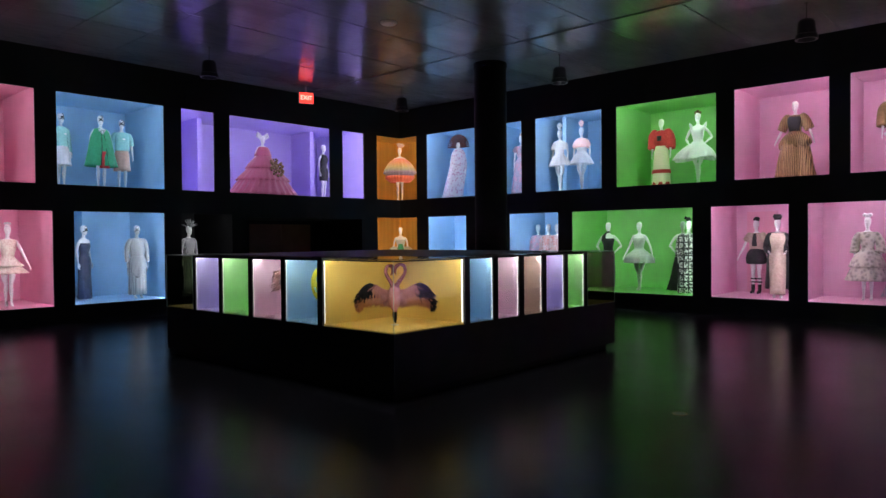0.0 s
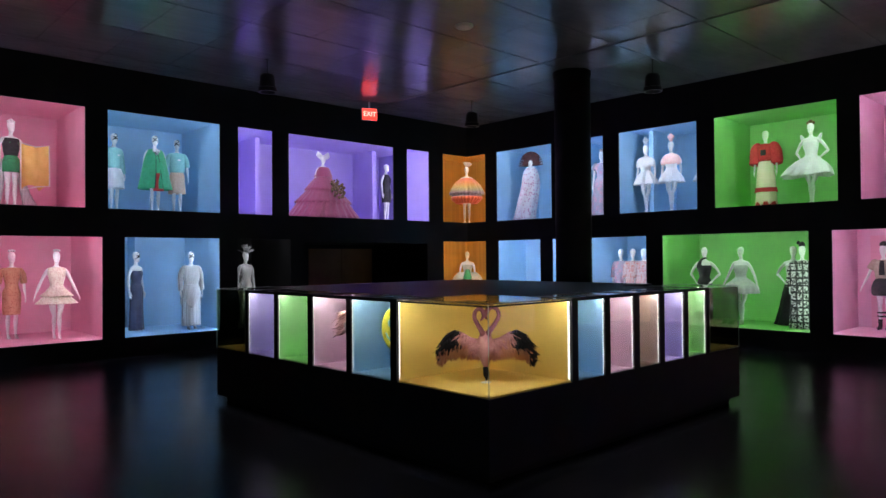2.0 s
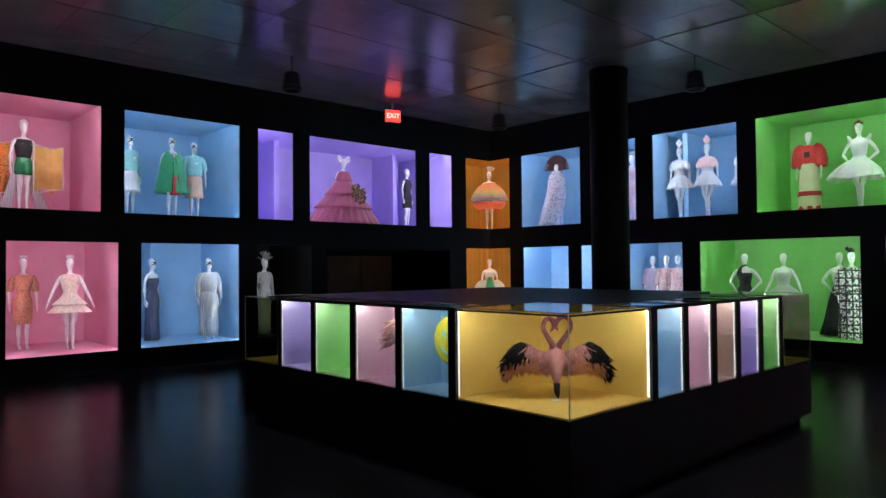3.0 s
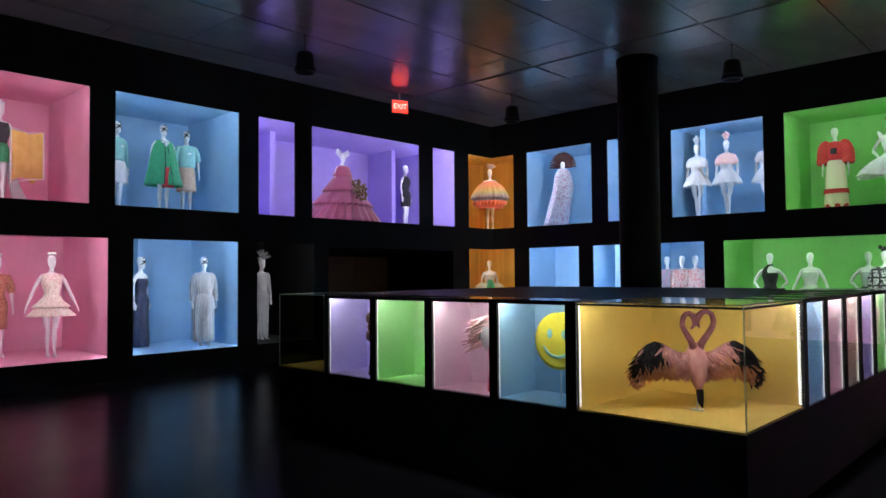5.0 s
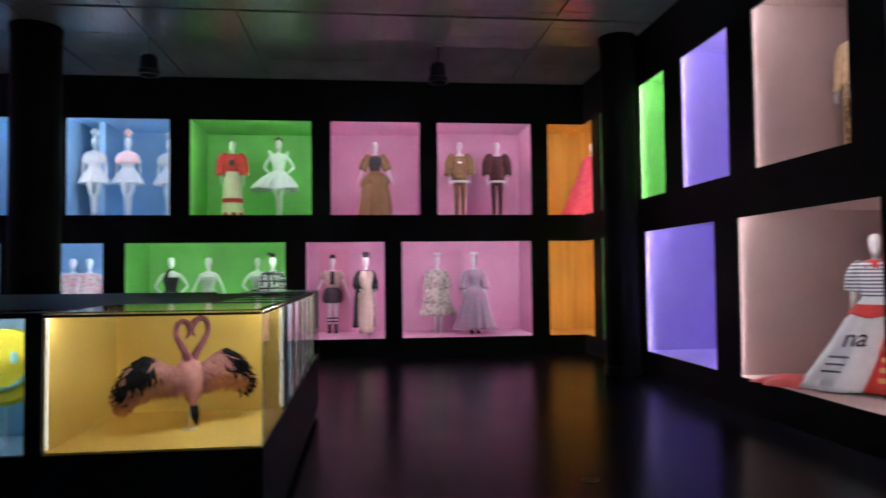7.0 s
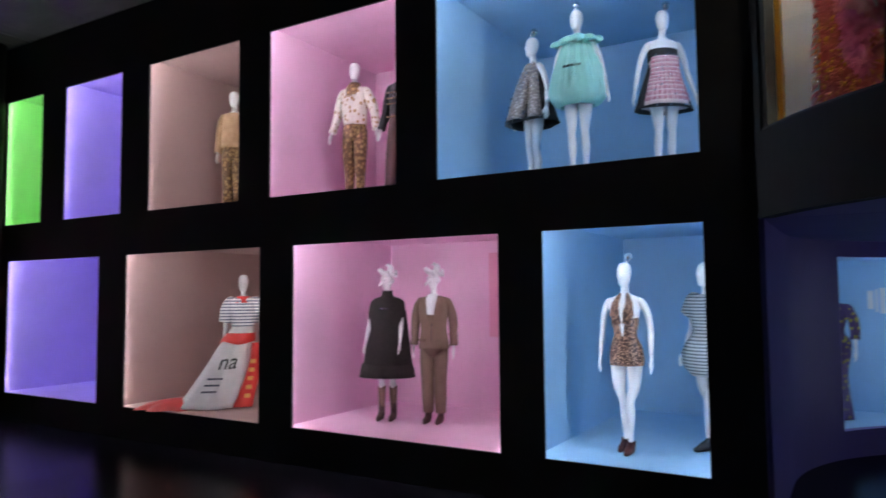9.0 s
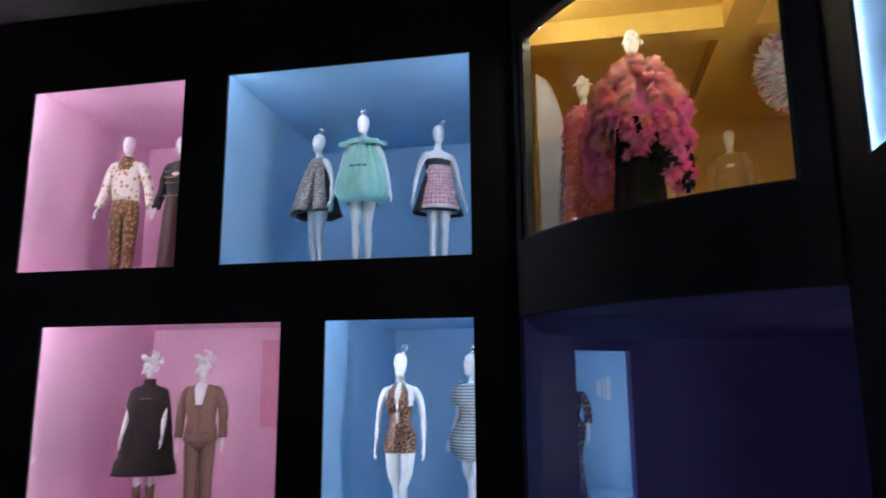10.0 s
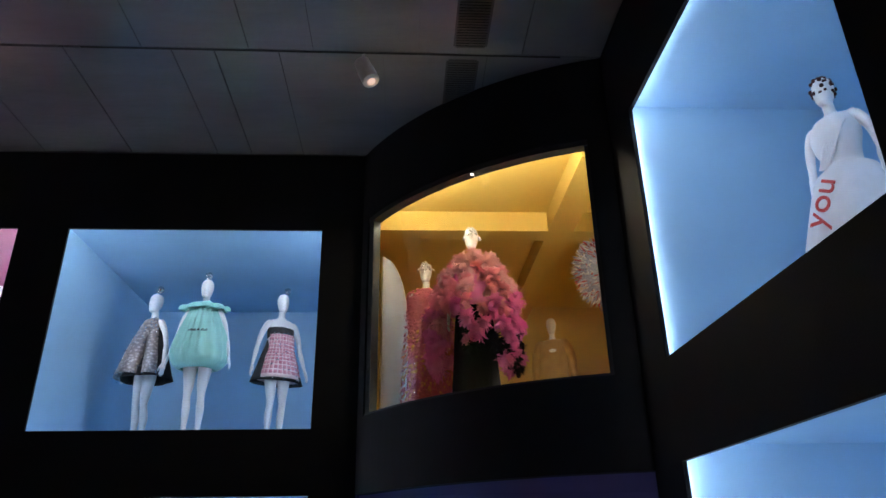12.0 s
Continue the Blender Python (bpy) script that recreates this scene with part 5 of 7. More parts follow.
for z in (0.42, 0.10):
    f.skirt("skirt_band", C["red"], "red crochet band on the cream skirt", [(z + 0.05, 0.257, 0.212), (z - 0.05, 0.272, 0.225)], 8, 0.0, category="trim")
f.skirt("motif", C["black"], "dark square motif on the red top", [(1.33, 0.06, 0.03, -0.155), (1.2, 0.06, 0.03, -0.16)], 4, 0.0, category="trim")
f = Figure(17.3, 6.69, 3.065, -92, "hip", True)
f.skirt("dress", C["white"], "white tulle cocktail dress with a wide swinging skirt", BUST + [(1.02, 0.19, 0.16), (0.92, 0.34, 0.30), (0.80, 0.46, 0.42), (0.64, 0.56, 0.50)], 12, 0.10, sweep=-0.28, ragged=0.03)
for s_ in (-1, 1):
    bm = bmesh.new()
    limb(bm, [(s_ * 0.13, 0, 1.34), (s_ * 0.19, 0.01, 1.44), (s_ * 0.24, 0.01, 1.54)], [(0.04, 0.05), (0.05, 0.03), (0.02, 0.01)], 12)
    f.wear("shoulder_wing", bm, C["white"], "stiff white tulle wing on the shoulder", "dress", 0)
f.cap("headpiece", C["goldsuit"], "gold and white flower crown", [(0, 0, 1.80, 0.055), (0.06, 0, 1.78, 0.04), (-0.06, 0, 1.78, 0.04)])
f = Figure(17.45, 4.52, 3.065, -90, "out")
f.skirt("gown", C["gold"], "gold striped court gown with puffed sleeves", [(1.46, 0.12, 0.08), (1.42, 0.2, 0.12), (1.3, 0.18, 0.14), (1.1, 0.14, 0.11), (0.96, 0.27, 0.22), (0.5, 0.38, 0.33), (0.02, 0.44, 0.38)], 16, 0.10, (0.55, 0.13, 0.09))
f.skirt("overskirt", C["gold"], "gold overskirt looped up round the hips", [(1.08, 0.15, 0.12), (0.98, 0.29, 0.24), (0.86, 0.36, 0.30), (0.76, 0.33, 0.28)], 11, 0.09, category="skirt", ragged=0.05)
f.skirt("bodice", C["black"], "black laced bodice front of the gown", [(1.42, 0.13, 0.06, -0.075), (1.30, 0.15, 0.06, -0.105), (1.10, 0.11, 0.05, -0.085)], 4, 0.0, category="bodice")
for y, m, l in ((2.56, "tan", "tan"), (1.68, "maroon", "maroon")):
    f = Figure(17.35, y, 3.065, -90, "down")
    f.skirt("doublet", C[m], f"{l} velvet doublet with huge round sleeves", boxy(0.88, 0.21), 6, 0.04, (0.8, 0.165, 0.125), "jacket")
    f.skirt("trim", C["white"], "white fur band at the hem", [(0.87, 0.225, 0.175), (0.84, 0.23, 0.18), (0.82, 0.225, 0.175)], 14, 0.02, category="trim")
    f.trousers(C[m], f"slim {l} velvet breeches to the ankle", 0.082, 0.06, 0.045)
    f.skirt("collar", C["white"], "white collar at the neck", [(1.50, 0.06, 0.06), (1.44, 0.13, 0.09, -0.02)], 6, 0.03, category="collar")
f = Figure(17.35, -0.62, 3.065, -100, "down")
f.skirt("gown", C["fuchsia"], "flowing fuchsia chiffon gown with a train", [(1.47, 0.1, 0.07), (1.42, 0.21, 0.14), (1.1, 0.34, 0.3), (0.5, 0.6, 0.5), (0.02, 0.85, 0.66)], 10, 0.09)

# east wall, lower row
for x, y, m in ((17.5, 11.55, "lilac"), (17.35, 11.1, "coral"), (17.2, 10.7, "coral")):
    f = Figure(x, y, 0.41, -85, "down")
    f.skirt("dress", C[m], "loose flower-printed dress with half sleeves", boxy(0.45, 0.3), 9, 0.05, (0.7, 0.08, 0.08))
f = Figure(16.85, 8.9, 0.41, -80, "hip")
f.skirt("gown", C["black"], "long black one-shoulder gown", sheath(0.1, BUST, 0.19), 7, 0.04)
bm = bmesh.new()
limb(bm, [(-0.10, -0.115, 1.30), (-0.10, -0.105, 1.40), (-0.06, -0.055, 1.49), (0.0, -0.045, 1.525), (0.055, 0.0, 1.53)], [(0.075, 0.012), (0.055, 0.012), (0.03, 0.014), (0.022, 0.014), (0.016, 0.014)], 10)
f.wear("strap", bm, C["black"], "broad black shoulder strap rising to the neck", "dress", 0)
f = Figure(17.2, 8.20, 0.41, -88, "out", True)
f.skirt("dress", C["greytulle"], "short pale grey tulle tutu dress", BUST + [(1.0, 0.24, 0.21), (0.88, 0.40, 0.36), (0.72, 0.42, 0.38)], 15, 0.07)
f = Figure(17.6, 7.2, 0.41, -70, "hip")
f.skirt("gown", C["black"], "sheer-topped gown with a black flared skirt", [(1.06, 0.14, 0.11), (0.9, 0.2, 0.17), (0.03, 0.42, 0.36)], 8, 0.08)
f.skirt("bodice", C["greytulle"], "pale sheer bodice over a black skirt", BUST, 5, 0.01, category="bodice")
f = Figure(16.95, 6.78, 0.41, -70, "down")
f.skirt("coat", C["bw"], "long coat in a bold black and white print", boxy(0.03, 0.32, 0.24), 6, 0.04, (1.0, 0.09, 0.08), "coat")
f.cap("hat", C["black"], "small black feathered hat", [(0, 0.02, 1.80, 0.07), (-0.08, 0.05, 1.85, 0.04)], "hat")
f = Figure(17.95, 5.53, 0.41, -90, "out")
f.skirt("blouse", C["beige"], "beige puffed blouse on a mannequin", boxy(1.06, 0.17), 7, 0.03, (0.5, 0.1, 0.08), "blouse")
f.skirt("tie", C["black"], "black scarf hanging at the front", [(1.45, 0.04, 0.02, -0.115), (1.28, 0.05, 0.02, -0.145), (1.15, 0.06, 0.02, -0.135)], 4, 0, category="scarf")
f.skirt("skirt", C["black"], "dark velvet bubble skirt", [(1.08, 0.15, 0.12), (0.95, 0.24, 0.2), (0.78, 0.25, 0.21), (0.72, 0.2, 0.17)], 8, 0.03, category="skirt")
f.boots(C["black"], "black strapped ankle boot on the foot", 0.22)
for z in (0.28, 0.36):
    f.skirt("stocking_band", C["black"], "black band round the stockings", [(z + 0.015, 0.14, 0.055), (z - 0.015, 0.14, 0.055)], 2, 0.0, category="trim")
f.cap("hat", C["black"], "small black beret on the head", [(0, 0.01, 1.79, 0.075), (0.03, 0.01, 1.80, 0.06)], "hat")
f = Figure(16.95, 4.75, 0.41, -75, "fold")
f.skirt("gown", C["beige"], "pale ruffled column gown", sheath(0.08, TOP, 0.17), 8, 0.05)
f.skirt("coat", C["black"], "black draped coat open at the front", [(1.47, 0.1, 0.08, 0.04), (1.42, 0.20, 0.12, 0.05), (1.0, 0.24, 0.15, 0.12), (0.2, 0.29, 0.18, 0.17)], 7, 0.06, (1.0, 0.08, 0.07), "coat")
f.cap("hat", C["black"], "black rolled hat on the head", [(0, 0.0, 1.80, 0.08), (0.05, 0, 1.82, 0.06), (-0.05, 0, 1.82, 0.06)], "hat")
f = Figure(17.5, 3.10, 0.41, -85, "down")
f.skirt("dress", C["floral"], "grey floral ruffled coat dress", TOP + [(0.95, 0.28, 0.24), (0.72, 0.38, 0.33), (0.71, 0.33, 0.29), (0.42, 0.46, 0.4)], 15, 0.06, (0.9, 0.08, 0.12))
f.cap("hat", C["white"], "white scroll-shaped hat on the head", [(0, 0, 1.80, 0.06), (0.06, 0, 1.83, 0.045), (-0.06, 0, 1.83, 0.045)], "hat")
f = Figure(17.15, 2.28, 0.41, -92, "down")
f.skirt("dress", C["lilac"], "lilac and pink floral layered gown with trailing sides", TOP + [(0.95, 0.27, 0.23), (0.5, 0.40, 0.36), (0.12, 0.52, 0.45)], 13, 0.09, (0.9, 0.08, 0.14))
f.boots(C["maroon"], "dark red velvet boot on the niche floor", 0.3)
f.cap("hat", C["white"], "white scroll-shaped hat on the head", [(0, 0, 1.80, 0.06), (0.06, 0, 1.83, 0.045), (-0.06, 0, 1.83, 0.045)], "hat")

# south wall
f = Figure(8.96, -1.06, 3.065, 200, "down")
f.skirt("jacket", C["camel"], "camel brown jacket with a fringed yoke", boxy(0.95, 0.21), 5, 0.02, (1.0, 0.075, 0.06), "jacket")
f.trousers(C["goldsuit"], "straight camel trousers to the ankle", 0.11, 0.05, 0.085)
f = Figure(6.78, -1.08, 3.065, 190, "ease", tall=1.02)
f.skirt("jacket", C["whitegold"], "white jacket with gold baroque embroidery", boxy(0.98, 0.18), 5, 0.02, (1.0, 0.07, 0.055), "jacket")
f.skirt("shirt", C["goldsuit"], "gold scarf knotted at the throat", [(1.52, 0.07, 0.07), (1.44, 0.1, 0.09, -0.04), (1.34, 0.07, 0.06, -0.1)], 5, 0.05, category="scarf")
f.trousers(C["goldsuit"], "slim gold baroque patterned trousers", 0.10, 0.05, 0.06)
f = Figure(6.10, -1.13, 3.065, 175, "ease")
f.skirt("jacket", C["black"], "black jacket hung with gold chains", boxy(0.98, 0.18), 5, 0.02, (1.0, 0.07, 0.055), "jacket")
bm = bmesh.new()
for z in (1.36, 1.29, 1.22, 1.06):
    pts = [(0.19 * math.cos(a), -0.06 - 0.10 * math.sin(a), z - 0.05 * math.sin(a)) for a in (0.1, 0.7, 1.3, 1.9, 2.5, 3.0)]
    tube(bm, pts, [0.008] * 6, 6)
f.wear("chains", bm, C["goldsuit"], "looped gold chains on the jacket", "jewellery", 0)
f.skirt("skirt", C["leather"], "long black leather skirt to the ankle", [(1.08, 0.14, 0.11), (0.9, 0.19, 0.15), (0.05, 0.25, 0.2)], 7, 0.04, category="skirt")
f = Figure(4.45, -1.4, 3.065, 145, "ease", tall=1.0)
jewelled = [(1.46, 0.11, 0.075, 0), (1.36, 0.175, 0.125, 0), (1.15, 0.245, 0.20, -0.02), (0.78, 0.37, 0.30, -0.04)]
bm = bmesh.new()
rings = []
for z, rx, ry, cy in smooth_prof(jewelled):
    k = (1.36 - z) / 0.58
    ring = []
    for i in range(61):
        a = -3.2 + 2.98 * i / 60
        dent = min(1.0, max(0.0, k * 1.3)) * (0.62 * math.exp(-((a + 0.88) / 0.12) ** 2) - 0.10 * math.exp(-((a + 0.50) / 0.22) ** 2) - 0.12 * math.exp(-((a + 1.40) / 0.30) ** 2))
        ring.append(bm.verts.new((rx * (1 - dent) * math.cos(a), cy + ry * (1 - dent) * math.sin(a), z)))
    rings.append(ring)
for ra, rb in zip(rings, rings[1:]):
    for i in range(60):
        bm.faces.new((ra[i], ra[i + 1], rb[i + 1], rb[i]))
f.wear("dress", bm, C["greyjewel"], "grey jewelled trapeze dress with deep box pleats", "dress", 0.012)
gems(f, jewelled, 190, 2, 1.4)
f.skirt("dress", C["black"], "black back panel of the jewelled dress", [(1.44, 0.13, 0.07, 0.03), (1.36, 0.18, 0.11, 0.02), (1.1, 0.235, 0.18, 0.03), (0.755, 0.335, 0.28, -0.01)], 5, 0.05, category="dress", sweep=0.15)
head_gem(f)
f = Figure(3.74, -0.92, 3.065, 182, "ease", tall=1.0)
f.skirt("dress", C["mint"], "mint green taffeta sack dress with a drawstring neck", [(1.43, 0.155, 0.105), (1.38, 0.175, 0.125), (1.26, 0.225, 0.165), (1.08, 0.292, 0.21), (0.95, 0.328, 0.24), (0.86, 0.325, 0.24), (0.79, 0.270, 0.21), (0.765, 0.19, 0.16)], 9, 0.018, gather=0.09, seg=150)
f.skirt("collar", C["mint"], "ruffled mint collar over the drawstring", [(1.41, 0.155, 0.108), (1.445, 0.185, 0.118), (1.478, 0.235, 0.135), (1.46, 0.272, 0.150), (1.42, 0.280, 0.152)], 9, 0.09, category="collar", gather=0.05, seg=110, ragged=0.012)
bm = bmesh.new()
for i in range(15):
    if i not in (6, 9):
        add_box(bm, -0.105 + i * 0.015, -0.099 + i * 0.015, -0.250 + 0.02 * abs(i - 7) / 7, -0.215, 1.135, 1.147 + 0.006 * (i % 3))
f.wear("lettering", bm, C["black"], "line of small black lettering across the dress", "lettering", 0)
head_gem(f, 0.0)
f = Figure(2.98, -1.4, 3.065, 212, "ease", tall=1.0)
checked = [(1.265, 0.160, 0.13, -0.012), (1.1, 0.170, 0.130, -0.018), (0.95, 0.215, 0.155, -0.026), (0.75, 0.270, 0.19, -0.036)]
f.skirt("dress", C["pinkcheck"], "strapless dress with a pink jewelled check front", checked, 5, 0.02)
bm = bmesh.new()
rows = smooth_prof(checked)
for i in range(11):
    z, rx, ry, cy = rows[1 + i]
    zt, rxt, ryt, cyt = rows[i]
    for j in range(11):
        a0, a1 = -math.pi / 2 + (j - 5.5) * 0.225 + 0.022, -math.pi / 2 + (j - 4.5) * 0.225 - 0.022
        lo, hi = z + (zt - z) * 0.10, z + (zt - z) * 0.90
        quad = [Vector((1.07 * r * math.cos(a), c + 1.07 * q * math.sin(a), h)) for a, r, q, c, h in ((a0, rx, ry, cy, lo), (a1, rx, ry, cy, lo), (a1, rxt, ryt, cyt, hi), (a0, rxt, ryt, cyt, hi))]
        mid = sum(quad, Vector()) / 4
        out = Vector((mid.x, mid.y - cy, 0)).normalized() * 0.010
        va = [bm.verts.new(p) for p in quad]
        vb = [bm.verts.new(mid + (p - mid) * 0.72 + out) for p in quad]
        bm.faces.new(vb)
        for k in range(4):
            bm.faces.new((va[k], va[(k + 1) % 4], vb[(k + 1) % 4], vb[k]))
tagged(f.wear("gemstones", bm, C["pinkgem"], "rows of square pink stones sewn on the dress", "gemstones", 0), kind="stuff")
gems(f, checked, 70, 4)
f.skirt("bodice", C["black"], "black velvet bandeau top and back panel", [(1.35, 0.168, 0.12), (1.25, 0.168, 0.13), (1.2, 0.16, 0.12, 0.01), (0.98, 0.245, 0.15, 0.03), (0.725, 0.335, 0.20, 0.03)], 5, 0.03, category="bodice")
head_gem(f, 0.05)
f = Figure(8.62, -0.95, 0.41, 222, "down")
f.skirt("gown", C["whitesilk"], "white printed gown with a long spreading side train", [(1.46, 0.11, 0.075), (1.42, 0.19, 0.11), (1.1, 0.15, 0.12), (0.9, 0.22, 0.19), (0.4, 0.36, 0.32), (0.02, 0.50, 0.44)], 7, 0.07, sweep=-0.42)
f.skirt("bodice", C["whitestripe"], "striped white bodice with puffed shoulders", [(1.47, 0.112, 0.08), (1.42, 0.2, 0.12), (1.25, 0.19, 0.145), (1.08, 0.16, 0.13)], 6, 0.03, (0.55, 0.11, 0.09), "bodice")
f.skirt("scarf", C["redsilk"], "red scarf knotted round the neck", [(1.49, 0.075, 0.07), (1.45, 0.12, 0.095, -0.01), (1.40, 0.15, 0.11, -0.02)], 7, 0.06, category="scarf")
f.skirt("sash", C["redsilk"], "broad red sash round the hips", [(0.99, 0.205, 0.18), (0.93, 0.232, 0.203), (0.86, 0.255, 0.225)], 7, 0.02, category="sash", ragged=0.02, sweep=-0.42)
bm = bmesh.new()
for x, y, z, w in ((0.10, -0.215, 0.86, 0.05), (0.10, -0.275, 0.66, 0.07), (0.06, -0.36, 0.40, 0.10), (0.0, -0.43, 0.20, 0.12), (-0.06, -0.475, 0.04, 0.14)):
    bm.verts.new((x - w + 0.10, y, z)), bm.verts.new((x + w + 0.10, y + 0.03, z))
bm.verts.ensure_lookup_table()
for k in range(0, 8, 2):
    bm.faces.new((bm.verts[k], bm.verts[k + 1], bm.verts[k + 3], bm.verts[k + 2]))
panel = f.wear("stole", bm, C["redsilk"], "red panel with yellow lettering down the skirt", "dress", 0.012)
bm = bmesh.new()
for k in range(5):
    z = 0.60 - k * 0.11
    y = -0.30 - 0.135 * (0.62 - z) * 1.9
    add_box(bm, 0.14 - 0.16 * (0.6 - z), 0.22 - 0.16 * (0.6 - z), y - 0.03, y, z, z + 0.05)
part("lettering", bm, C["mustard"], panel, "yellow letters in a column")
bm = bmesh.new()
lathe(bm, [(0.11, 0.05, 0.05), (0.10, 0.25, 0.2), (0.06, 0.45, 0.36), (0.004, 0.58, 0.44)], 60, 9, 0.10)
bmesh.ops.translate(bm, verts=bm.verts, vec=(-0.95, 0.10, 0))
f.wear("train", bm, C["redsilk"], "red satin train spread on the niche floor", "train", 0)
cu = bpy.data.curves.new("lettering", "FONT")
cu.body, cu.size, cu.extrude, cu.align_x, cu.shear = "na", 0.30, 0.004, "CENTER", 0.4
cu.materials.append(C["black"])
lettering = tagged(new("lettering", cu), "black script lettering on the white skirt", "lettering")
lettering.matrix_basis = f.m @ pose(-0.20, -0.365, 0.53, 74, -4, 0)
for k in range(3):
    z = 0.40 - 0.08 * k
    y = -0.405 - 0.03 * k
    f.wear("lettering", boxes([(-0.46 - 0.04 * k + 0.055 * q, -0.415 - 0.04 * k + 0.055 * q, y - 0.02, y, z, z + 0.022) for q in range(4)]), C["navy"], "short line of small blue letters", "lettering", 0)


def script_text(f, body, at, size, mat, label):
    cu = bpy.data.curves.new("lettering", "FONT")
    cu.body, cu.size, cu.extrude, cu.align_x, cu.shear = body, size, 0.004, "CENTER", 0.3
    cu.materials.append(mat)
    ob = new("lettering", cu)
    ob.matrix_basis = f.m @ pose(*at, 72, 0, 0) @ pose(0, 0, 0, 0, 0, 75)
    return tagged(ob, label, "lettering")


f = Figure(6.24, -1.02, 0.41, 200, "front")
f.skirt("cape", C["charcoal"], "dark wool cape dress with a feathered hem", [(1.545, 0.068, 0.064, 0.01), (1.475, 0.085, 0.075, 0.01), (1.43, 0.20, 0.105, 0.01), (1.33, 0.245, 0.135), (1.1, 0.275, 0.165), (0.6, 0.335, 0.215)], 5, 0.05, category="cape")
f.skirt("hem", C["charcoal"], "feathered hem of the cape", [(0.67, 0.335, 0.22), (0.60, 0.36, 0.24), (0.51, 0.365, 0.245)], 34, 0.06, category="trim", seg=110)
f.skirt("clasp", C["gem"], "small silver clasp bar on the cape", [(1.335, 0.06, 0.008, -0.135), (1.32, 0.06, 0.008, -0.138)], 2, 0.0, category="clasp")
f.boots(C["leather"], "dark brown lace-up ankle boot", 0.2)
for s_ in (-1, 1):
    bm = bmesh.new()
    limb(bm, [(s_ * 0.080, 0.012, 0.40), (s_ * 0.080, 0.012, 0.30), (s_ * 0.082, 0.012, 0.16)], [0.054, 0.050, 0.044], 14)
    f.wear("sock", bm, C["tweed"], "brown knitted sock above the boot", "sock", 0)
curls(f, "white paper flower wig on the head", 3)
f = Figure(5.64, -1.12, 0.41, 195, "down")
f.skirt("jacket", C["tweed"], "brown tweed jacket buttoned high", [(1.475, 0.085, 0.07, 0.012), (1.44, 0.185, 0.09, 0.01), (1.36, 0.195, 0.12), (1.22, 0.182, 0.13), (1.08, 0.172, 0.125), (0.95, 0.195, 0.145), (0.86, 0.205, 0.15)], 5, 0.012, (1.0, 0.066, 0.05), "jacket")
for s_ in (-1, 1):
    bm = bmesh.new()
    limb(bm, [(s_ * 0.055, -0.055, 1.47), (s_ * 0.085, -0.105, 1.40), (s_ * 0.065, -0.138, 1.30), (s_ * 0.012, -0.142, 1.17)], [(0.016, 0.008), (0.034, 0.008), (0.030, 0.008), (0.006, 0.006)], 10)
    f.wear("lapel", bm, C["tweed"], "brown tweed lapel of the jacket", "lapel", 0)
bm = bmesh.new()
limb(bm, [(0.0, -0.142, 1.17), (0.004, -0.138, 1.05), (0.0, -0.152, 0.87)], [0.004, 0.004, 0.004], 6)
for z in (1.14, 1.06, 0.98):
    bmesh.ops.create_icosphere(bm, subdivisions=1, radius=0.011, matrix=Matrix.Translation((0.02, -0.142 - 0.02 * (1.1 - z), z)))
f.wear("fastening", bm, C["leather"], "dark front edge and buttons of the jacket", "fastening", 0)
for s_ in (-1, 1):
    bm = bmesh.new()
    add_box(bm, s_ * 0.12 - 0.045, s_ * 0.12 + 0.045, -0.150, -0.132, 0.955, 0.975)
    f.wear("pocket_flap", bm, C["tweed"], "tweed pocket flap on the jacket", "pocket", 0)
f.trousers(C["tweed"], "brown tweed trousers with straight legs", 0.098, 0.12, 0.072)
f.boots(C["leather"], "dark brown lace-up ankle boot", 0.2)
f.skirt("cravat", C["white"], "white ruffled cravat at the throat", [(1.50, 0.06, 0.06), (1.44, 0.07, 0.04, -0.1), (1.26, 0.04, 0.03, -0.15)], 6, 0.1, category="scarf")
curls(f, "white paper flower wig on the head", 3)
f = Figure(4.36, -1.0, 0.41, 160, "down")
f.skirt("dress", C["charcoal"], "dark wool dress to the knee", sheath(0.45), 6, 0.03, (1.0, 0.07, 0.06))
f.boots(C["leather"], "dark brown lace-up ankle boot", 0.2)
curls(f, "white paper flower wig on the head", 5)
f = Figure(3.25, -0.73, 0.41, 178, "down", True)
f.skirt("romper", C["copper"], "copper sequinned playsuit with a plunging neck", [(1.26, 0.152, 0.116, -0.006), (1.20, 0.142, 0.108), (1.10, 0.124, 0.098), (0.97, 0.168, 0.128, 0.01), (0.87, 0.182, 0.135, 0.01), (0.81, 0.178, 0.128, 0.01)], 5, 0.01, category="playsuit")
for s in (-1, 1):
    bm = bmesh.new()
    tube(bm, [(s * 0.035, -0.02, 1.49), (s * 0.075, -0.09, 1.40), (s * 0.075, -0.128, 1.30), (s * 0.05, -0.115, 1.2)], [(0.016, 0.01), (0.04, 0.012), (0.06, 0.014), (0.05, 0.012)], 8)
    f.wear("strap", bm, C["copper"], "copper sequinned halter strap of the playsuit", "playsuit", 0)
bm = bmesh.new()
tube(bm, [(0, -0.108, 1.36), (0, -0.118, 1.28), (0, -0.108, 1.18), (0, -0.098, 1.09)], [(0.045, 0.014), (0.034, 0.014), (0.02, 0.012), (0.004, 0.008)], 8)
f.wear("neckline", bm, white_plastic, "deep open neckline showing the white mannequin", "playsuit", 0)
f.boots(C["maroon"], "dark red strapped high-heeled sandal", 0.11)
head_gem(f)
f = Figure(2.60, -1.2, 0.41, 140, "ease", True)
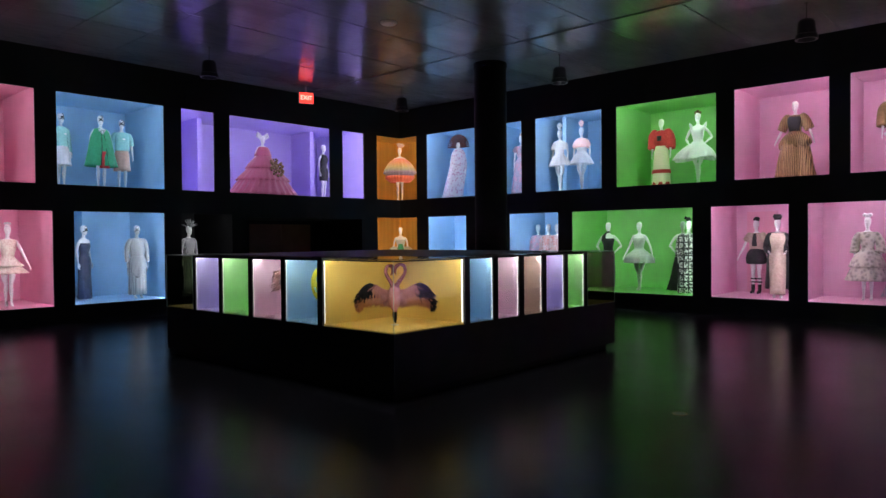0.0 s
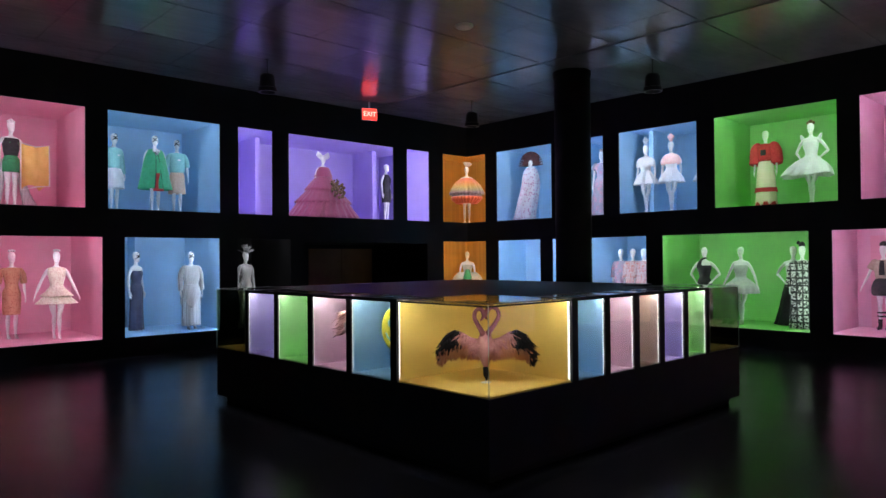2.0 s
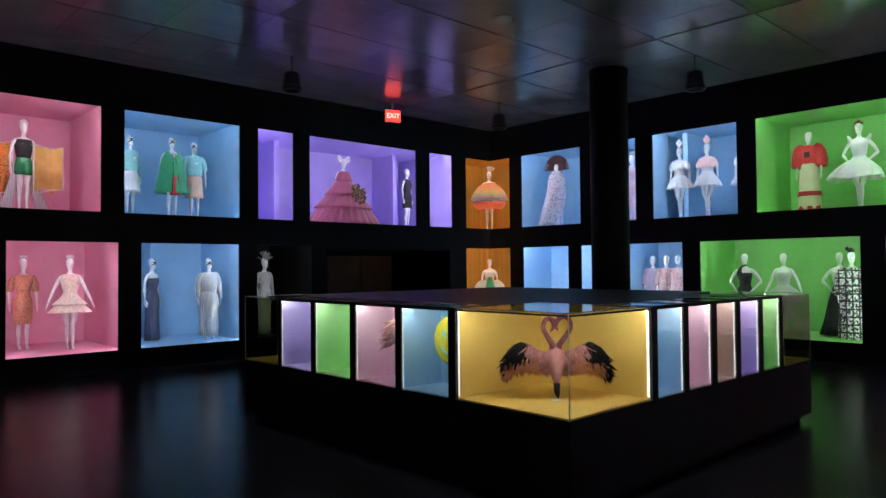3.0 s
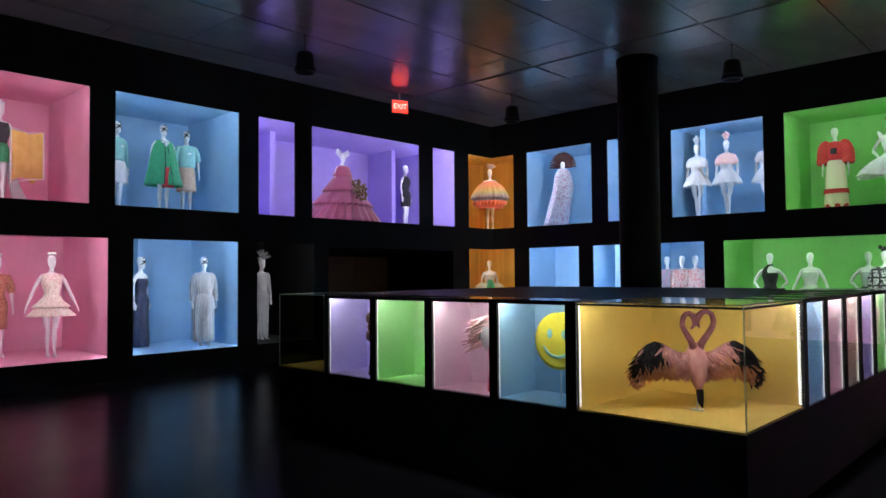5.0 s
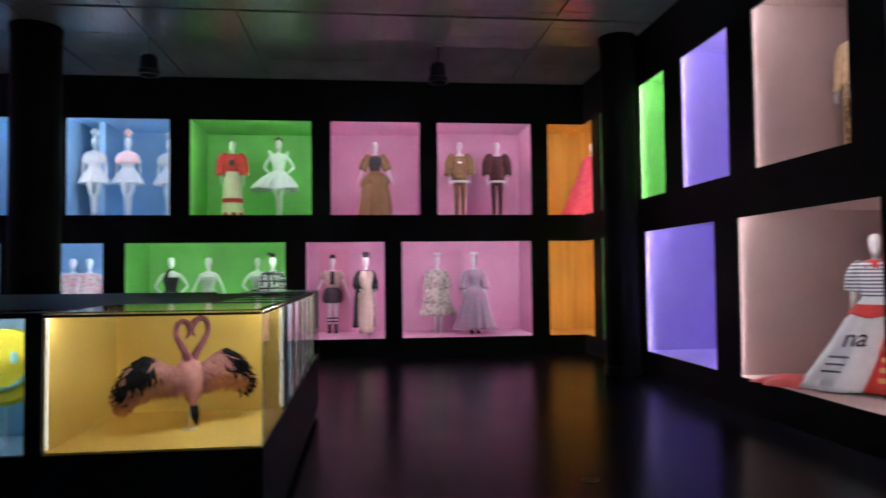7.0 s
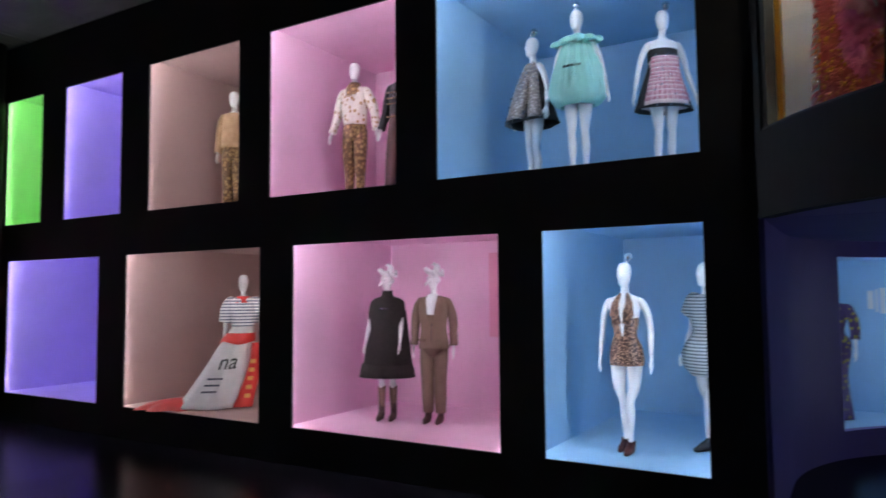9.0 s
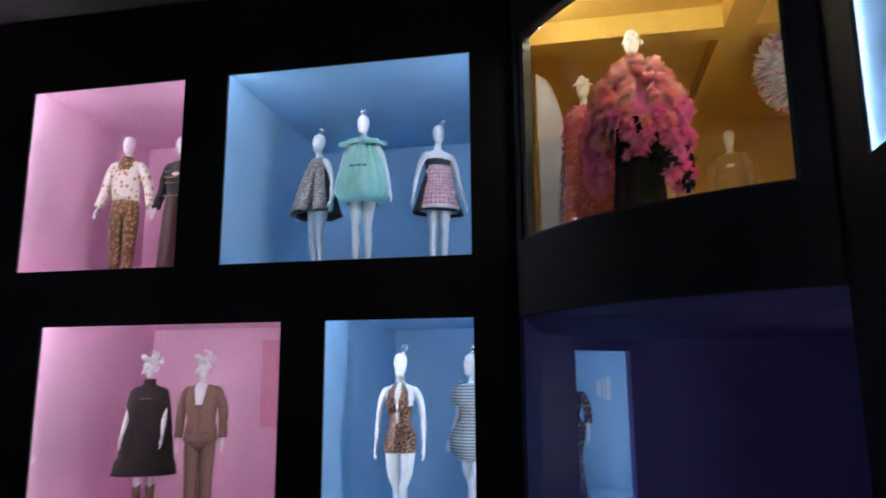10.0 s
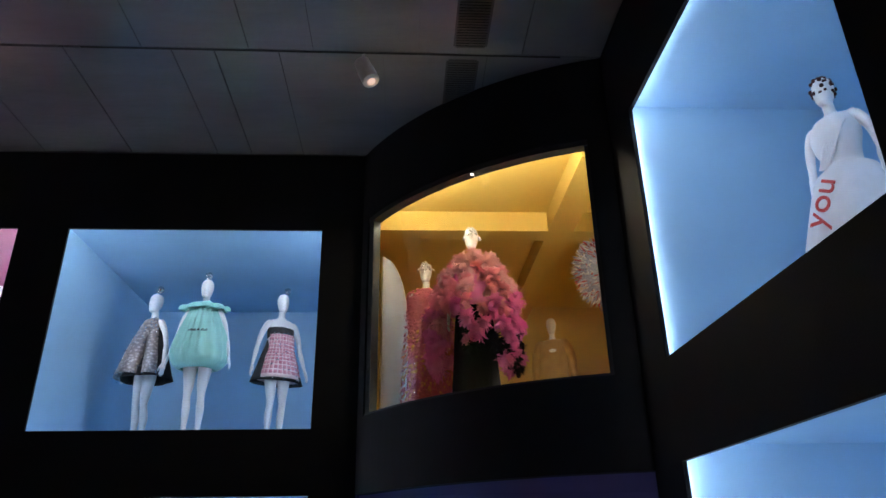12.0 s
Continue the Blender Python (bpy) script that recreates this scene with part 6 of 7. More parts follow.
f.skirt("dress", C["greyknit"], "grey ribbed dress with puffed shoulders and hips", [(1.47, 0.1, 0.07), (1.42, 0.21, 0.13), (1.28, 0.185, 0.15), (1.12, 0.14, 0.11), (1.0, 0.24, 0.20), (0.90, 0.285, 0.24), (0.78, 0.26, 0.22), (0.70, 0.18, 0.15)], 9, 0.015, (0.5, 0.125, 0.10))
f.boots(C["black"], "black high-heeled pump on the foot", 0.06)
head_gem(f)
# purple and green niches near the corner hold a dress partly behind the piers
f = Figure(10.55, -1.5, 3.065, 190, "down")
f.skirt("gown", C["yellowfloral"], "yellow and green flower-printed gown", gown(0.4), 10, 0.06)
f = Figure(12.3, -1.2, 3.065, 200, "down")
f.skirt("jacket", C["rust"], "rust patterned jacket with long sleeves", boxy(0.9, 0.22), 6, 0.03, (1.0, 0.08, 0.06), "jacket")

# west wall: white gown with red script
f = Figure(-1.2, 2.83, 3.137, 116, "down", tall=0.955)
f.skirt("gown", C["whitesilk"], "white draped gown with red script lettering", [(1.44, 0.13, 0.09), (1.38, 0.17, 0.12), (1.28, 0.17, 0.13), (1.10, 0.13, 0.105), (0.98, 0.24, 0.2), (0.5, 0.4, 0.36), (0.02, 0.5, 0.45)], 9, 0.05)
bm = bmesh.new()
for i in range(4):
    tube(bm, [(0.16 - i * 0.012, 0.02, 1.46), (0.12 - i * 0.03, -0.10, 1.34), (0.04 - i * 0.03, -0.125, 1.2), (-0.06 - i * 0.02, -0.10, 1.08)], [(0.018, 0.012)] * 4, 8)
f.wear("drape", bm, C["whitesilk"], "white drapery gathered over one shoulder", "dress", 0)
script_text(f, "you", (0.0, -0.325, 0.74), 0.25, C["redsilk"], "red script lettering on the white gown")
bm = bmesh.new()
rnd = random.Random(3)
for i in range(80):
    a, e = rnd.uniform(0, 6.28), rnd.uniform(-0.6, 1.5)
    p = Vector((0.079 * math.cos(a) * math.cos(e), 0.1 * math.sin(a) * math.cos(e), 1.69 + 0.096 * math.sin(e)))
    bmesh.ops.create_icosphere(bm, subdivisions=1, radius=rnd.choice((0.013, 0.018, 0.010)), matrix=Matrix.Translation(p))
tagged(f.wear("veil_dots", bm, C["maroon"], "cap of dark red heart-shaped beads", "headpiece", 0), kind="stuff")


# ---- curved niche: feather coat and its neighbours ----
def feathers(f, name, label, rows, n, seed, size, mats, category="coat"):
    """Soft plumes laid over rounded rings like tiles; rows are z, rx, ry."""
    rnd = random.Random(seed)
    thing = new(name)
    thing.matrix_basis = f.m
    tagged(thing, label, category)
    bms = [bmesh.new() for _ in mats]
    zs = [r[0] for r in rows]
    for i in range(n):
        t = rnd.random()
        z = zs[0] + (zs[-1] - zs[0]) * t
        for r0, r1 in zip(rows, rows[1:]):
            if r0[0] >= z >= r1[0]:
                k = (r0[0] - z) / (r0[0] - r1[0])
                rx, ry = r0[1] + (r1[1] - r0[1]) * k, r0[2] + (r1[2] - r0[2]) * k
        a = rnd.uniform(0, 2 * math.pi)
        p = Vector((rx * math.cos(a), ry * math.sin(a), z))
        out = Vector((math.cos(a), math.sin(a), 0))
        down = Vector((out.x * 0.5, out.y * 0.5, -1)).normalized()
        if rnd.random() < 0.5:
            down = (down + out * 0.8 + Vector((rnd.uniform(-1, 1), rnd.uniform(-1, 1), 0)) * 0.5).normalized()
        side = down.cross(out).normalized()
        L, W = size * rnd.uniform(0.6, 1.3), size * rnd.uniform(0.18, 0.42)
        q = min(len(mats) - 1, max(0, int((t + rnd.uniform(-0.3, 0.3)) * len(mats))))
        bm = bms[q]
        vs = []
        for j in range(5):
            u = j / 4
            w = W * math.sin(math.pi * (0.12 + 0.8 * u)) * rnd.uniform(0.7, 1.15)
            c = p + down * L * u + out * (0.03 + 0.07 * size / 0.2 * math.sin(math.pi * u))
            vs.append((bm.verts.new(c - side * w), bm.verts.new(c + out * w * 0.35), bm.verts.new(c + side * w)))
        for r, s in zip(vs, vs[1:]):
            bm.faces.new((r[0], r[1], s[1], s[0])), bm.faces.new((r[1], r[2], s[2], s[1]))
    for bm, m in zip(bms, mats):
        part("plumes", bm, m, thing, smooth=True)
    return thing


def feather_coat(f):
    """Woolly tufts of plumes set unevenly round the figure: pale above, magenta below, black towards one hem, open over the skirt."""
    rnd = random.Random(12)
    thing = tagged(new("feather_coat"), "voluminous coat of pink, magenta and black feathers", "coat")
    thing.matrix_basis = f.m
    for i in range(210):
        t = (i + rnd.random()) / 210
        z = 1.47 - 1.08 * t
        r = 0.10 + 0.34 * math.sin(min(1.0, t * 1.5 + 0.08) * 1.57) + rnd.uniform(-0.05, 0.05)
        a = (i * 2.4 + rnd.uniform(-0.4, 0.4) + math.pi) % (2 * math.pi) - math.pi
        if t > 0.55 and abs(a + 1.95) < 0.36:
            continue
        c = Vector((r * math.cos(a), 0.84 * r * math.sin(a), z))
        out = Vector((math.cos(a), math.sin(a), 0.15))
        k = t + rnd.uniform(-0.2, 0.2) + 0.12 * abs(math.cos(a))
        mat = C["blush"] if k < 0.3 else C["rose"] if k < 0.58 else C["magenta"]
        if t > 0.7 and -1.5 < a < 1.6 and rnd.random() < (0.4 if t < 0.82 else 0.72):
            mat = C["jet"]
        big = rnd.uniform(0.8, 1.25)
        bm = bmesh.new()
        for j in range(115):
            d = (out * rnd.uniform(0.1, 0.9) + Vector((rnd.gauss(0, 0.75), rnd.gauss(0, 0.75), rnd.gauss(-0.1, 0.75)))).normalized()
            side = d.cross(Vector((0.3, 0.2, 1))).normalized()
            L, W = big * rnd.uniform(0.045, 0.095), rnd.uniform(0.0045, 0.011)
            curl = Vector((rnd.uniform(-0.02, 0.02), rnd.uniform(-0.02, 0.02), -0.025))
            vs = []
            for q in range(4):
                u = q / 3
                w = W * (0.5 + 1.1 * math.sin(math.pi * (0.1 + 0.75 * u)))
                p = c + d * L * u + curl * u * u + side * rnd.uniform(-0.005, 0.005)
                vs.append((bm.verts.new(p - side * w), bm.verts.new(p + d.cross(side) * w * 0.6), bm.verts.new(p + side * w)))
            for v, w2 in zip(vs, vs[1:]):
                bm.faces.new((v[0], v[1], w2[1], w2[0])), bm.faces.new((v[1], v[2], w2[2], w2[1]))
        part("tuft", bm, mat, thing, smooth=True)


f = Figure(0.90, 0.28, 3.155, 160, "down", tall=1.0)
f.skirt("coat_lining", C["magenta"], "magenta padded lining under the feather coat", [(1.46, 0.11, 0.085), (1.3, 0.19, 0.16), (1.0, 0.29, 0.24), (0.92, 0.29, 0.23)], 6, 0.04, category="coat")
feather_coat(f)
f.skirt("skirt", C["jet"], "long black fringed skirt", [(1.0, 0.18, 0.15), (0.5, 0.22, 0.18), (0.02, 0.24, 0.2)], 22, 0.05, category="skirt")
curls(f, "white curled paper wig on the head", 7, 0.5)
f = Figure(1.32, -0.55, 3.155, 165, "down", tall=0.98)
f.skirt("gown", C["salmon"], "salmon fringed gown to the floor", [(1.46, 0.12, 0.09), (1.3, 0.22, 0.18), (0.9, 0.26, 0.22), (0.02, 0.30, 0.26)], 14, 0.06)
feathers(f, "fringe", "layered salmon, orange and rose fringe on the gown", [(1.45, 0.16, 0.12), (1.2, 0.24, 0.2), (0.6, 0.28, 0.24), (0.1, 0.31, 0.27)], 3400, 9, 0.055, [C["salmon"], C["salmon"], C["salmon"], C["marigold"], C["salmon"]], "gown")
curls(f, "white curled paper wig on the head", 11, 0.5)
f = Figure(-0.4, -2.3, 3.155, 160, "down", tall=0.95)
f.skirt("jacket", C["ghost"], "ochre patterned jacket open over a pale bodice", boxy(0.7, 0.28, 0.22), 6, 0.04, (1.0, 0.09, 0.07), "jacket")


C["periwinkle"] = node_mat("periwinkle_paper", (0.40, 0.46, 0.66), (0.52, 0.56, 0.72), rough=0.8, scale=20)


def flower_ball(x, y, z, r):
    thing = new("flower_ball")
    tagged(thing, "hanging ball of white, blue and red paper petals", "decoration")
    thing.matrix_basis = pose(x, y, z)
    bm = bmesh.new()
    bmesh.ops.create_icosphere(bm, subdivisions=3, radius=r * 0.82)
    part("core", bm, C["periwinkle"], thing)
    rnd = random.Random(6)
    mats = [C["white"], C["periwinkle"], C["redsilk"]]
    bms = [bmesh.new() for _ in mats]
    for i in range(1700):
        d = Vector((rnd.gauss(0, 1), rnd.gauss(0, 1), rnd.gauss(0, 1))).normalized()
        p = d * r * rnd.uniform(0.8, 0.95)
        s = Vector((rnd.uniform(-1, 1), rnd.uniform(-1, 1), rnd.uniform(-1, 1))) * 0.04
        tube(bms[0 if i % 10 < 3 else 1 if i % 10 < 8 else 2], [p, p + d * 0.035 + s * 0.5, p + d * 0.07 + s], [0.004, 0.009, 0.002], 5)
    for bm, m in zip(bms, mats):
        part("petals", bm, m, thing, smooth=True)
    bm = bmesh.new()
    tube(bm, [(0, 0, r * 0.8), (0, 0, 5.45 - z)], [0.004, 0.004], 6)
    part("cord", bm, metal_black, thing)


flower_ball(-0.84, -0.75, 4.93, 0.46)


def arch_panel():
    bm = bmesh.new()
    pts = [(0, 0), (0.28, 0)] + [(0.28 - 0.28 * (1 - math.cos(a)), 1.05 + 0.7 * math.sin(a)) for a in (0, 0.3, 0.6, 0.9, 1.2, 1.57)]
    vs = [bm.verts.new((x, 0, z)) for x, z in pts]
    fc = bm.faces.new(vs)
    ex = bmesh.ops.extrude_face_region(bm, geom=[fc])
    bmesh.ops.translate(bm, verts=[v for v in ex["geom"] if isinstance(v, bmesh.types.BMVert)], vec=(0, 0.05, 0))
    ob = part("arch_panel", bm, node_mat("pale_grey_panel", (0.36, 0.35, 0.38), (0.46, 0.45, 0.48), rough=0.5, scale=3))
    ob.matrix_basis = pose(1.78, -0.35, 3.155, 0, 0, 200)
    tagged(ob, "pale arched standing panel inside the curved niche", "panel")


arch_panel()
# bright point at the window head, built as a small glowing bead
bm = bmesh.new()
tube(bm, [(0, 0, 0.018), (0, 0, 0.004), (0, 0, -0.010), (0, 0, -0.013)], [0.010, 0.013, 0.012, 0.006], 12)
puck = tagged(part("glow_bead", bm, glow_mat("bead_glow", (1.0, 0.95, 0.9), 4.0), smooth=True), "tiny glowing bead under the window head", "lamp")
puck.matrix_basis = pose(0.955, 1.05, 5.118)

# lobby window figure
f = Figure(1.62, -4.15, 0.31, 165, "down", tall=0.98)
f.skirt("gown", C["yellowfloral"], "yellow and green flower-printed gown", gown(0.2), 9, 0.06, (0.8, 0.07, 0.06))


# ---- things in the glass cases ----
def flamingos():
    thing = new("flamingo_pair")
    tagged(thing, "pair of pink feathered flamingos with necks forming a heart", "flamingo figure")
    thing.matrix_basis = pose(6.22, 5.95, IZ0 + 0.014, 0, 0, -45)
    bm = bmesh.new()
    limb(bm, [(0.0, 0.01, 0.50), (0, 0, 0.44), (0.0, -0.02, 0.35), (0.0, -0.045, 0.25), (0, -0.06, 0.15)], [0.03, 0.066, 0.085, 0.062, 0.018], 16)
    part("body", bm, C["flamingo"], thing, "pink feathered body", smooth=True)
    for s, pts in ((-1, [(-0.015, -0.02, 0.42), (-0.035, -0.03, 0.50), (-0.075, -0.03, 0.57), (-0.105, -0.03, 0.635), (-0.092, -0.03, 0.70), (-0.052, -0.03, 0.72), (-0.020, -0.04, 0.69), (-0.020, -0.045, 0.64), (-0.050, -0.05, 0.605)]),
                   (1, [(0.015, -0.02, 0.42), (0.040, -0.03, 0.50), (0.095, -0.03, 0.575), (0.130, -0.03, 0.645), (0.118, -0.03, 0.71), (0.070, -0.03, 0.735), (0.020, -0.04, 0.705), (0.002, -0.045, 0.655), (0.018, -0.05, 0.615)])):
        bm = bmesh.new()
        limb(bm, pts, [0.034, 0.027, 0.023, 0.021, 0.020, 0.020, 0.024, 0.017, 0.006], 12)
        part("neck", bm, C["dusk"], thing, "curved mauve pink neck with a hooked bill", smooth=True)
        rnd = random.Random(20 + s)
        bms = [bmesh.new() for _ in range(3)]
        far = 0.93 if s > 0 else 0.90
        spine = [(0.05 * far, 0.36), (0.15 * far, 0.37), (0.25 * far, 0.405), (0.33 * far, 0.41), (0.40 * far, 0.385), (0.45 * far, 0.33), (0.48 * far, 0.28)]
        half = [0.070, 0.080, 0.105, 0.125, 0.115, 0.09, 0.05]
        limb(bms[0], [(s * x, 0.02, z) for x, z in spine], [(h * 0.22, h * 0.62) for h in half], 14)
        for i in range(1900):
            u = rnd.random() * 5.99
            k, fr = int(u), u - int(u)
            (xa, za), (xb, zb) = spine[k], spine[k + 1]
            h = half[k] + (half[k + 1] - half[k]) * fr
            a = rnd.uniform(0, 6.28)
            up = math.sin(a)
            root = Vector((s * (xa + (xb - xa) * fr), 0.02 + 0.45 * h * math.cos(a), za + (zb - za) * fr + 0.8 * h * up))
            d = Vector((s * rnd.uniform(0.0, 0.6), 0.5 * math.cos(a) + rnd.uniform(-0.3, 0.3), -0.8 + rnd.uniform(-0.3, 0.6))).normalized()
            L = rnd.uniform(0.05, 0.12)
            dark = u > 2.35 + rnd.uniform(-0.35, 0.35) and (up > -0.30 or u > 4.9) and not (s < 0 and u > 4.2 and up < 0.0)
            q = 2 if dark else 1 if up < 0.1 + rnd.uniform(-0.5, 0.5) and u > 0.8 else 0
            tube(bms[q], [root, root + d * L * 0.5, root + d * L], [(0.006, 0.004), (0.010, 0.004), (0.003, 0.002)], 5)
        part("wing", bms[0], C["flamingo"], thing, "pink wing feathers", smooth=True)
        part("wing_lining", bms[1], C["apricot"], thing, "apricot under feathers", smooth=True)
        part("wing_tip", bms[2], C["jet"], thing, "dark wing-tip feathers", smooth=True)
    bm = bmesh.new()
    tube(bm, [(0, -0.07, 0.16), (0, -0.085, 0.08), (0.01, -0.09, 0.03)], [0.03, 0.026, 0.006], 8)
    part("tail_tip", bm, C["jet"], thing, "black tail feathers", smooth=True)
    bm = bmesh.new()
    tube(bm, [(0, -0.02, 0.25), (0, -0.02, 0.0)], [0.004, 0.004], 6)
    tube(bm, [(0, -0.02, 0.004), (0, -0.02, 0.0)], [0.05, 0.05], 16)
    part("stand", bm, white_metal, thing, "thin clear stand")


flamingos()


def smiley(x, y, z, r):
    thing = new("smiling_disc")
    tagged(thing, "round yellow felt bag with a smiling face", "handbag")
    thing.matrix_basis = pose(x, y, z, 0, 0, -90)
    bm = bmesh.new()
    lathe(bm, [(0.045, r * 0.88, r * 0.88), (0.03, r, r), (-0.03, r, r), (-0.045, r * 0.88, r * 0.88)], 40)
    bm.faces.new(bm.verts[-40:])
    bmesh.ops.rotate(bm, verts=bm.verts, cent=(0, 0, 0), matrix=Matrix.Rotation(radians(90), 3, "X"))
    part("body", bm, C["sunny"], thing, "yellow felt disc")
    for s in (-1, 1):
        bm = bmesh.new()
        tube(bm, [(s * r * 0.3, -0.052, r * 0.42), (s * r * 0.3, -0.054, r * 0.25), (s * r * 0.3, -0.052, r * 0.1)], [(0.012, 0.006), (0.028, 0.008), (0.012, 0.006)], 10)
        part("eye", bm, C["aqua"], thing, "pale blue oval eye")
    bm = bmesh.new()
    tube(bm, [(r * 0.6 * math.cos(a), -0.052, r * 0.55 * math.sin(a)) for a in (3.5, 3.9, 4.3, 4.712, 5.1, 5.5, 5.9)], [(0.008, 0.008)] + [(0.014, 0.008)] * 5 + [(0.008, 0.008)], 8)
    part("mouth", bm, C["aqua"], thing, "pale blue smiling mouth")
    bm = bmesh.new()
    tube(bm, [(0, 0, -r * 0.95), (0, 0, IZ0 + 0.012 - z)], [0.006, 0.006], 6)
    part("stand", bm, white_metal, thing, "thin white stand")


smiley(5.95, 6.97, 1.25, 0.235)


def pink_bird():
    thing = new("bird_figure")
    tagged(thing, "pink and white feathered bird standing on thin pink legs", "bird figure")
    thing.matrix_basis = pose(5.86, 7.67, IZ0 + 0.014, 0, 0, -60)
    bm = bmesh.new()
    tube(bm, [(0.0, 0, 0.35), (0, 0, 0.44), (0, 0, 0.55), (0, 0, 0.62)], [0.02, 0.09, 0.08, 0.03], 12)
    part("body", bm, C["white"], thing, "white body", smooth=True)
    bm = bmesh.new()
    rnd = random.Random(2)
    for i in range(70):
        p = Vector((rnd.uniform(-0.04, 0.06), rnd.uniform(-0.06, 0.06), rnd.uniform(0.45, 0.66)))
        d = Vector((-1, rnd.uniform(-0.4, 0.4), rnd.uniform(-0.8, -0.1))).normalized()
        tube(bm, [p, p + d * 0.1, p + d * rnd.uniform(0.15, 0.24)], [0.012, (0.02, 0.008), 0.003], 5)
    part("wing", bm, C["blush"], thing, "pink wing feathers", smooth=True)
    for s in (-1, 1):
        bm = bmesh.new()
        tube(bm, [(0.01, s * 0.03, 0.38), (0.02, s * 0.03, 0.2), (0.0, s * 0.03, 0.0)], [0.008, 0.006, 0.007], 6)
        tube(bm, [(0.0, s * 0.03, 0.006), (0.05, s * 0.03, 0.004)], [0.012, 0.016], 6)
        part("leg", bm, C["fuchsia"], thing, "thin pink leg", smooth=True)


pink_bird()


def dark_bag():
    thing = new("handbag")
    tagged(thing, "small dark tufted handbag on a stand", "handbag")
    thing.matrix_basis = pose(5.84, 9.20, IZ0 + 0.014)
    bm = bmesh.new()
    for i in range(3):
        bmesh.ops.create_icosphere(bm, subdivisions=2, radius=0.075, matrix=Matrix.Translation((0.02 * (i % 2), 0, 0.40 + i * 0.09)))
    part("body", bm, C["maroon"], thing, smooth=True)
    bm = bmesh.new()
    tube(bm, [(0, 0, 0.36), (0, 0, 0.0)], [0.01, 0.05], 8)
    part("stand", bm, base_black, thing)


dark_bag()


# ---- fixtures ----
def pendant(x, y, z):
    """Black can light on a short rod."""
    thing = new("pendant_light")
    tagged(thing, "black bell-shaped can light on a short rod, off", "ceiling light", group="can lights")
    thing.matrix_basis = pose(x, y, z)
    bm = bmesh.new()
    lathe(bm, [(0.19, 0.03, 0.03), (0.18, 0.12, 0.12), (0.14, 0.145, 0.145), (-0.08, 0.165, 0.165), (-0.09, 0.185, 0.185), (-0.17, 0.19, 0.19), (-0.17, 0.16, 0.16), (-0.1, 0.14, 0.14)], 32)
    part("housing", bm, metal_black, thing, smooth=False)
    bm = bmesh.new()
    tube(bm, [(0, 0, 0.18), (0, 0, Z_C - z)], [0.007, 0.007], 8)
    part("rod", bm, metal_black, thing)
    bm = bmesh.new()
    tube(bm, [(0, 0, Z_C - z - 0.012), (0, 0, Z_C - z - 0.001)], [0.035, 0.035], 16)
    part("canopy", bm, metal_black, thing)
    return thing


lamp = pendant(8.16, 13.64, 5.486)
for x, y in ((13.85, 13.53), (13.93, 8.51), (14.03, 3.40)):
    copy_thing(lamp, pose(x, y, 5.486))


def exit_sign():
    thing = new("exit_sign")
    tagged(thing, "glowing red exit sign hung from the ceiling", "exit sign")
    thing.matrix_basis = pose(11.955, 15.305, 5.65, 0, 0, -20)
    part("housing", boxes([(-0.20, 0.20, -0.025, 0.035, -0.15, 0.15)]), white_metal, thing)
    part("face", boxes([(-0.185, 0.185, -0.032, -0.026, -0.135, 0.135)]), exit_red, thing, "glowing red face")
    part("stem", boxes([(-0.02, 0.02, -0.01, 0.03, 0.151, Z_C - 5.65)]), white_metal, thing)
    cu = bpy.data.curves.new("letters", "FONT")
    cu.body, cu.size, cu.align_x, cu.align_y, cu.extrude = "EXIT", 0.165, "CENTER", "CENTER", 0.002
    cu.materials.append(exit_letters)
    ob = new("letters", cu)
    ob.parent = thing
    ob.matrix_basis = pose(0, -0.036, 0, 90, 0, 0)
    tagged(ob, "pale letters reading EXIT")


exit_sign()


def ceiling_disc(x, y):
    bm = bmesh.new()
    lathe(bm, [(0.0, 0.16, 0.16), (-0.02, 0.16, 0.16), (-0.045, 0.13, 0.13), (-0.055, 0.05, 0.05), (-0.056, 0.002, 0.002)], 24)
    ob = part("smoke_detector", bm, white_metal, smooth=False)
    ob.matrix_basis = pose(x, y, Z_C)
    tagged(ob, "small round white ceiling detector", "detector")


ceiling_disc(9.64, 9.6)


grille_grey = node_mat("grey_metal", (0.09, 0.09, 0.09), rough=0.5, scale=10)


def grille(x0, x1, y0, y1):
    thing = new("ceiling_vent")
    tagged(thing, "long slatted air grille in the ceiling", "vent")
    z = Z_C - 0.006
    part("frame", boxes([(x0 - 0.02, x0, y0, y1, z, Z_C - 0.001), (x1, x1 + 0.02, y0, y1, z, Z_C - 0.001), (x0, x1, y0 - 0.02, y0, z, Z_C - 0.001), (x0, x1, y1, y1 + 0.02, z, Z_C - 0.001)]), node_mat("dark_grille_frame", (0.07, 0.07, 0.075), rough=0.5, scale=10), thing)
    part("backing", boxes([(x0, x1, y0, y1, z + 0.003, Z_C - 0.001)]), wall_black, thing)
    n = int((y1 - y0) / 0.032)
    sl = None
    for i in range(n):
        y = y0 + 0.016 + i * 0.032
        if sl is None:
            sl = part("slat", boxes([(x0, x1, 0, 0.018, z - 0.004, z + 0.002)]), grille_grey, thing)
            sl.location = (0, y, 0)
        else:
            o = new("slat", sl.data)
            o.parent, o.location = thing, (0, y, 0)


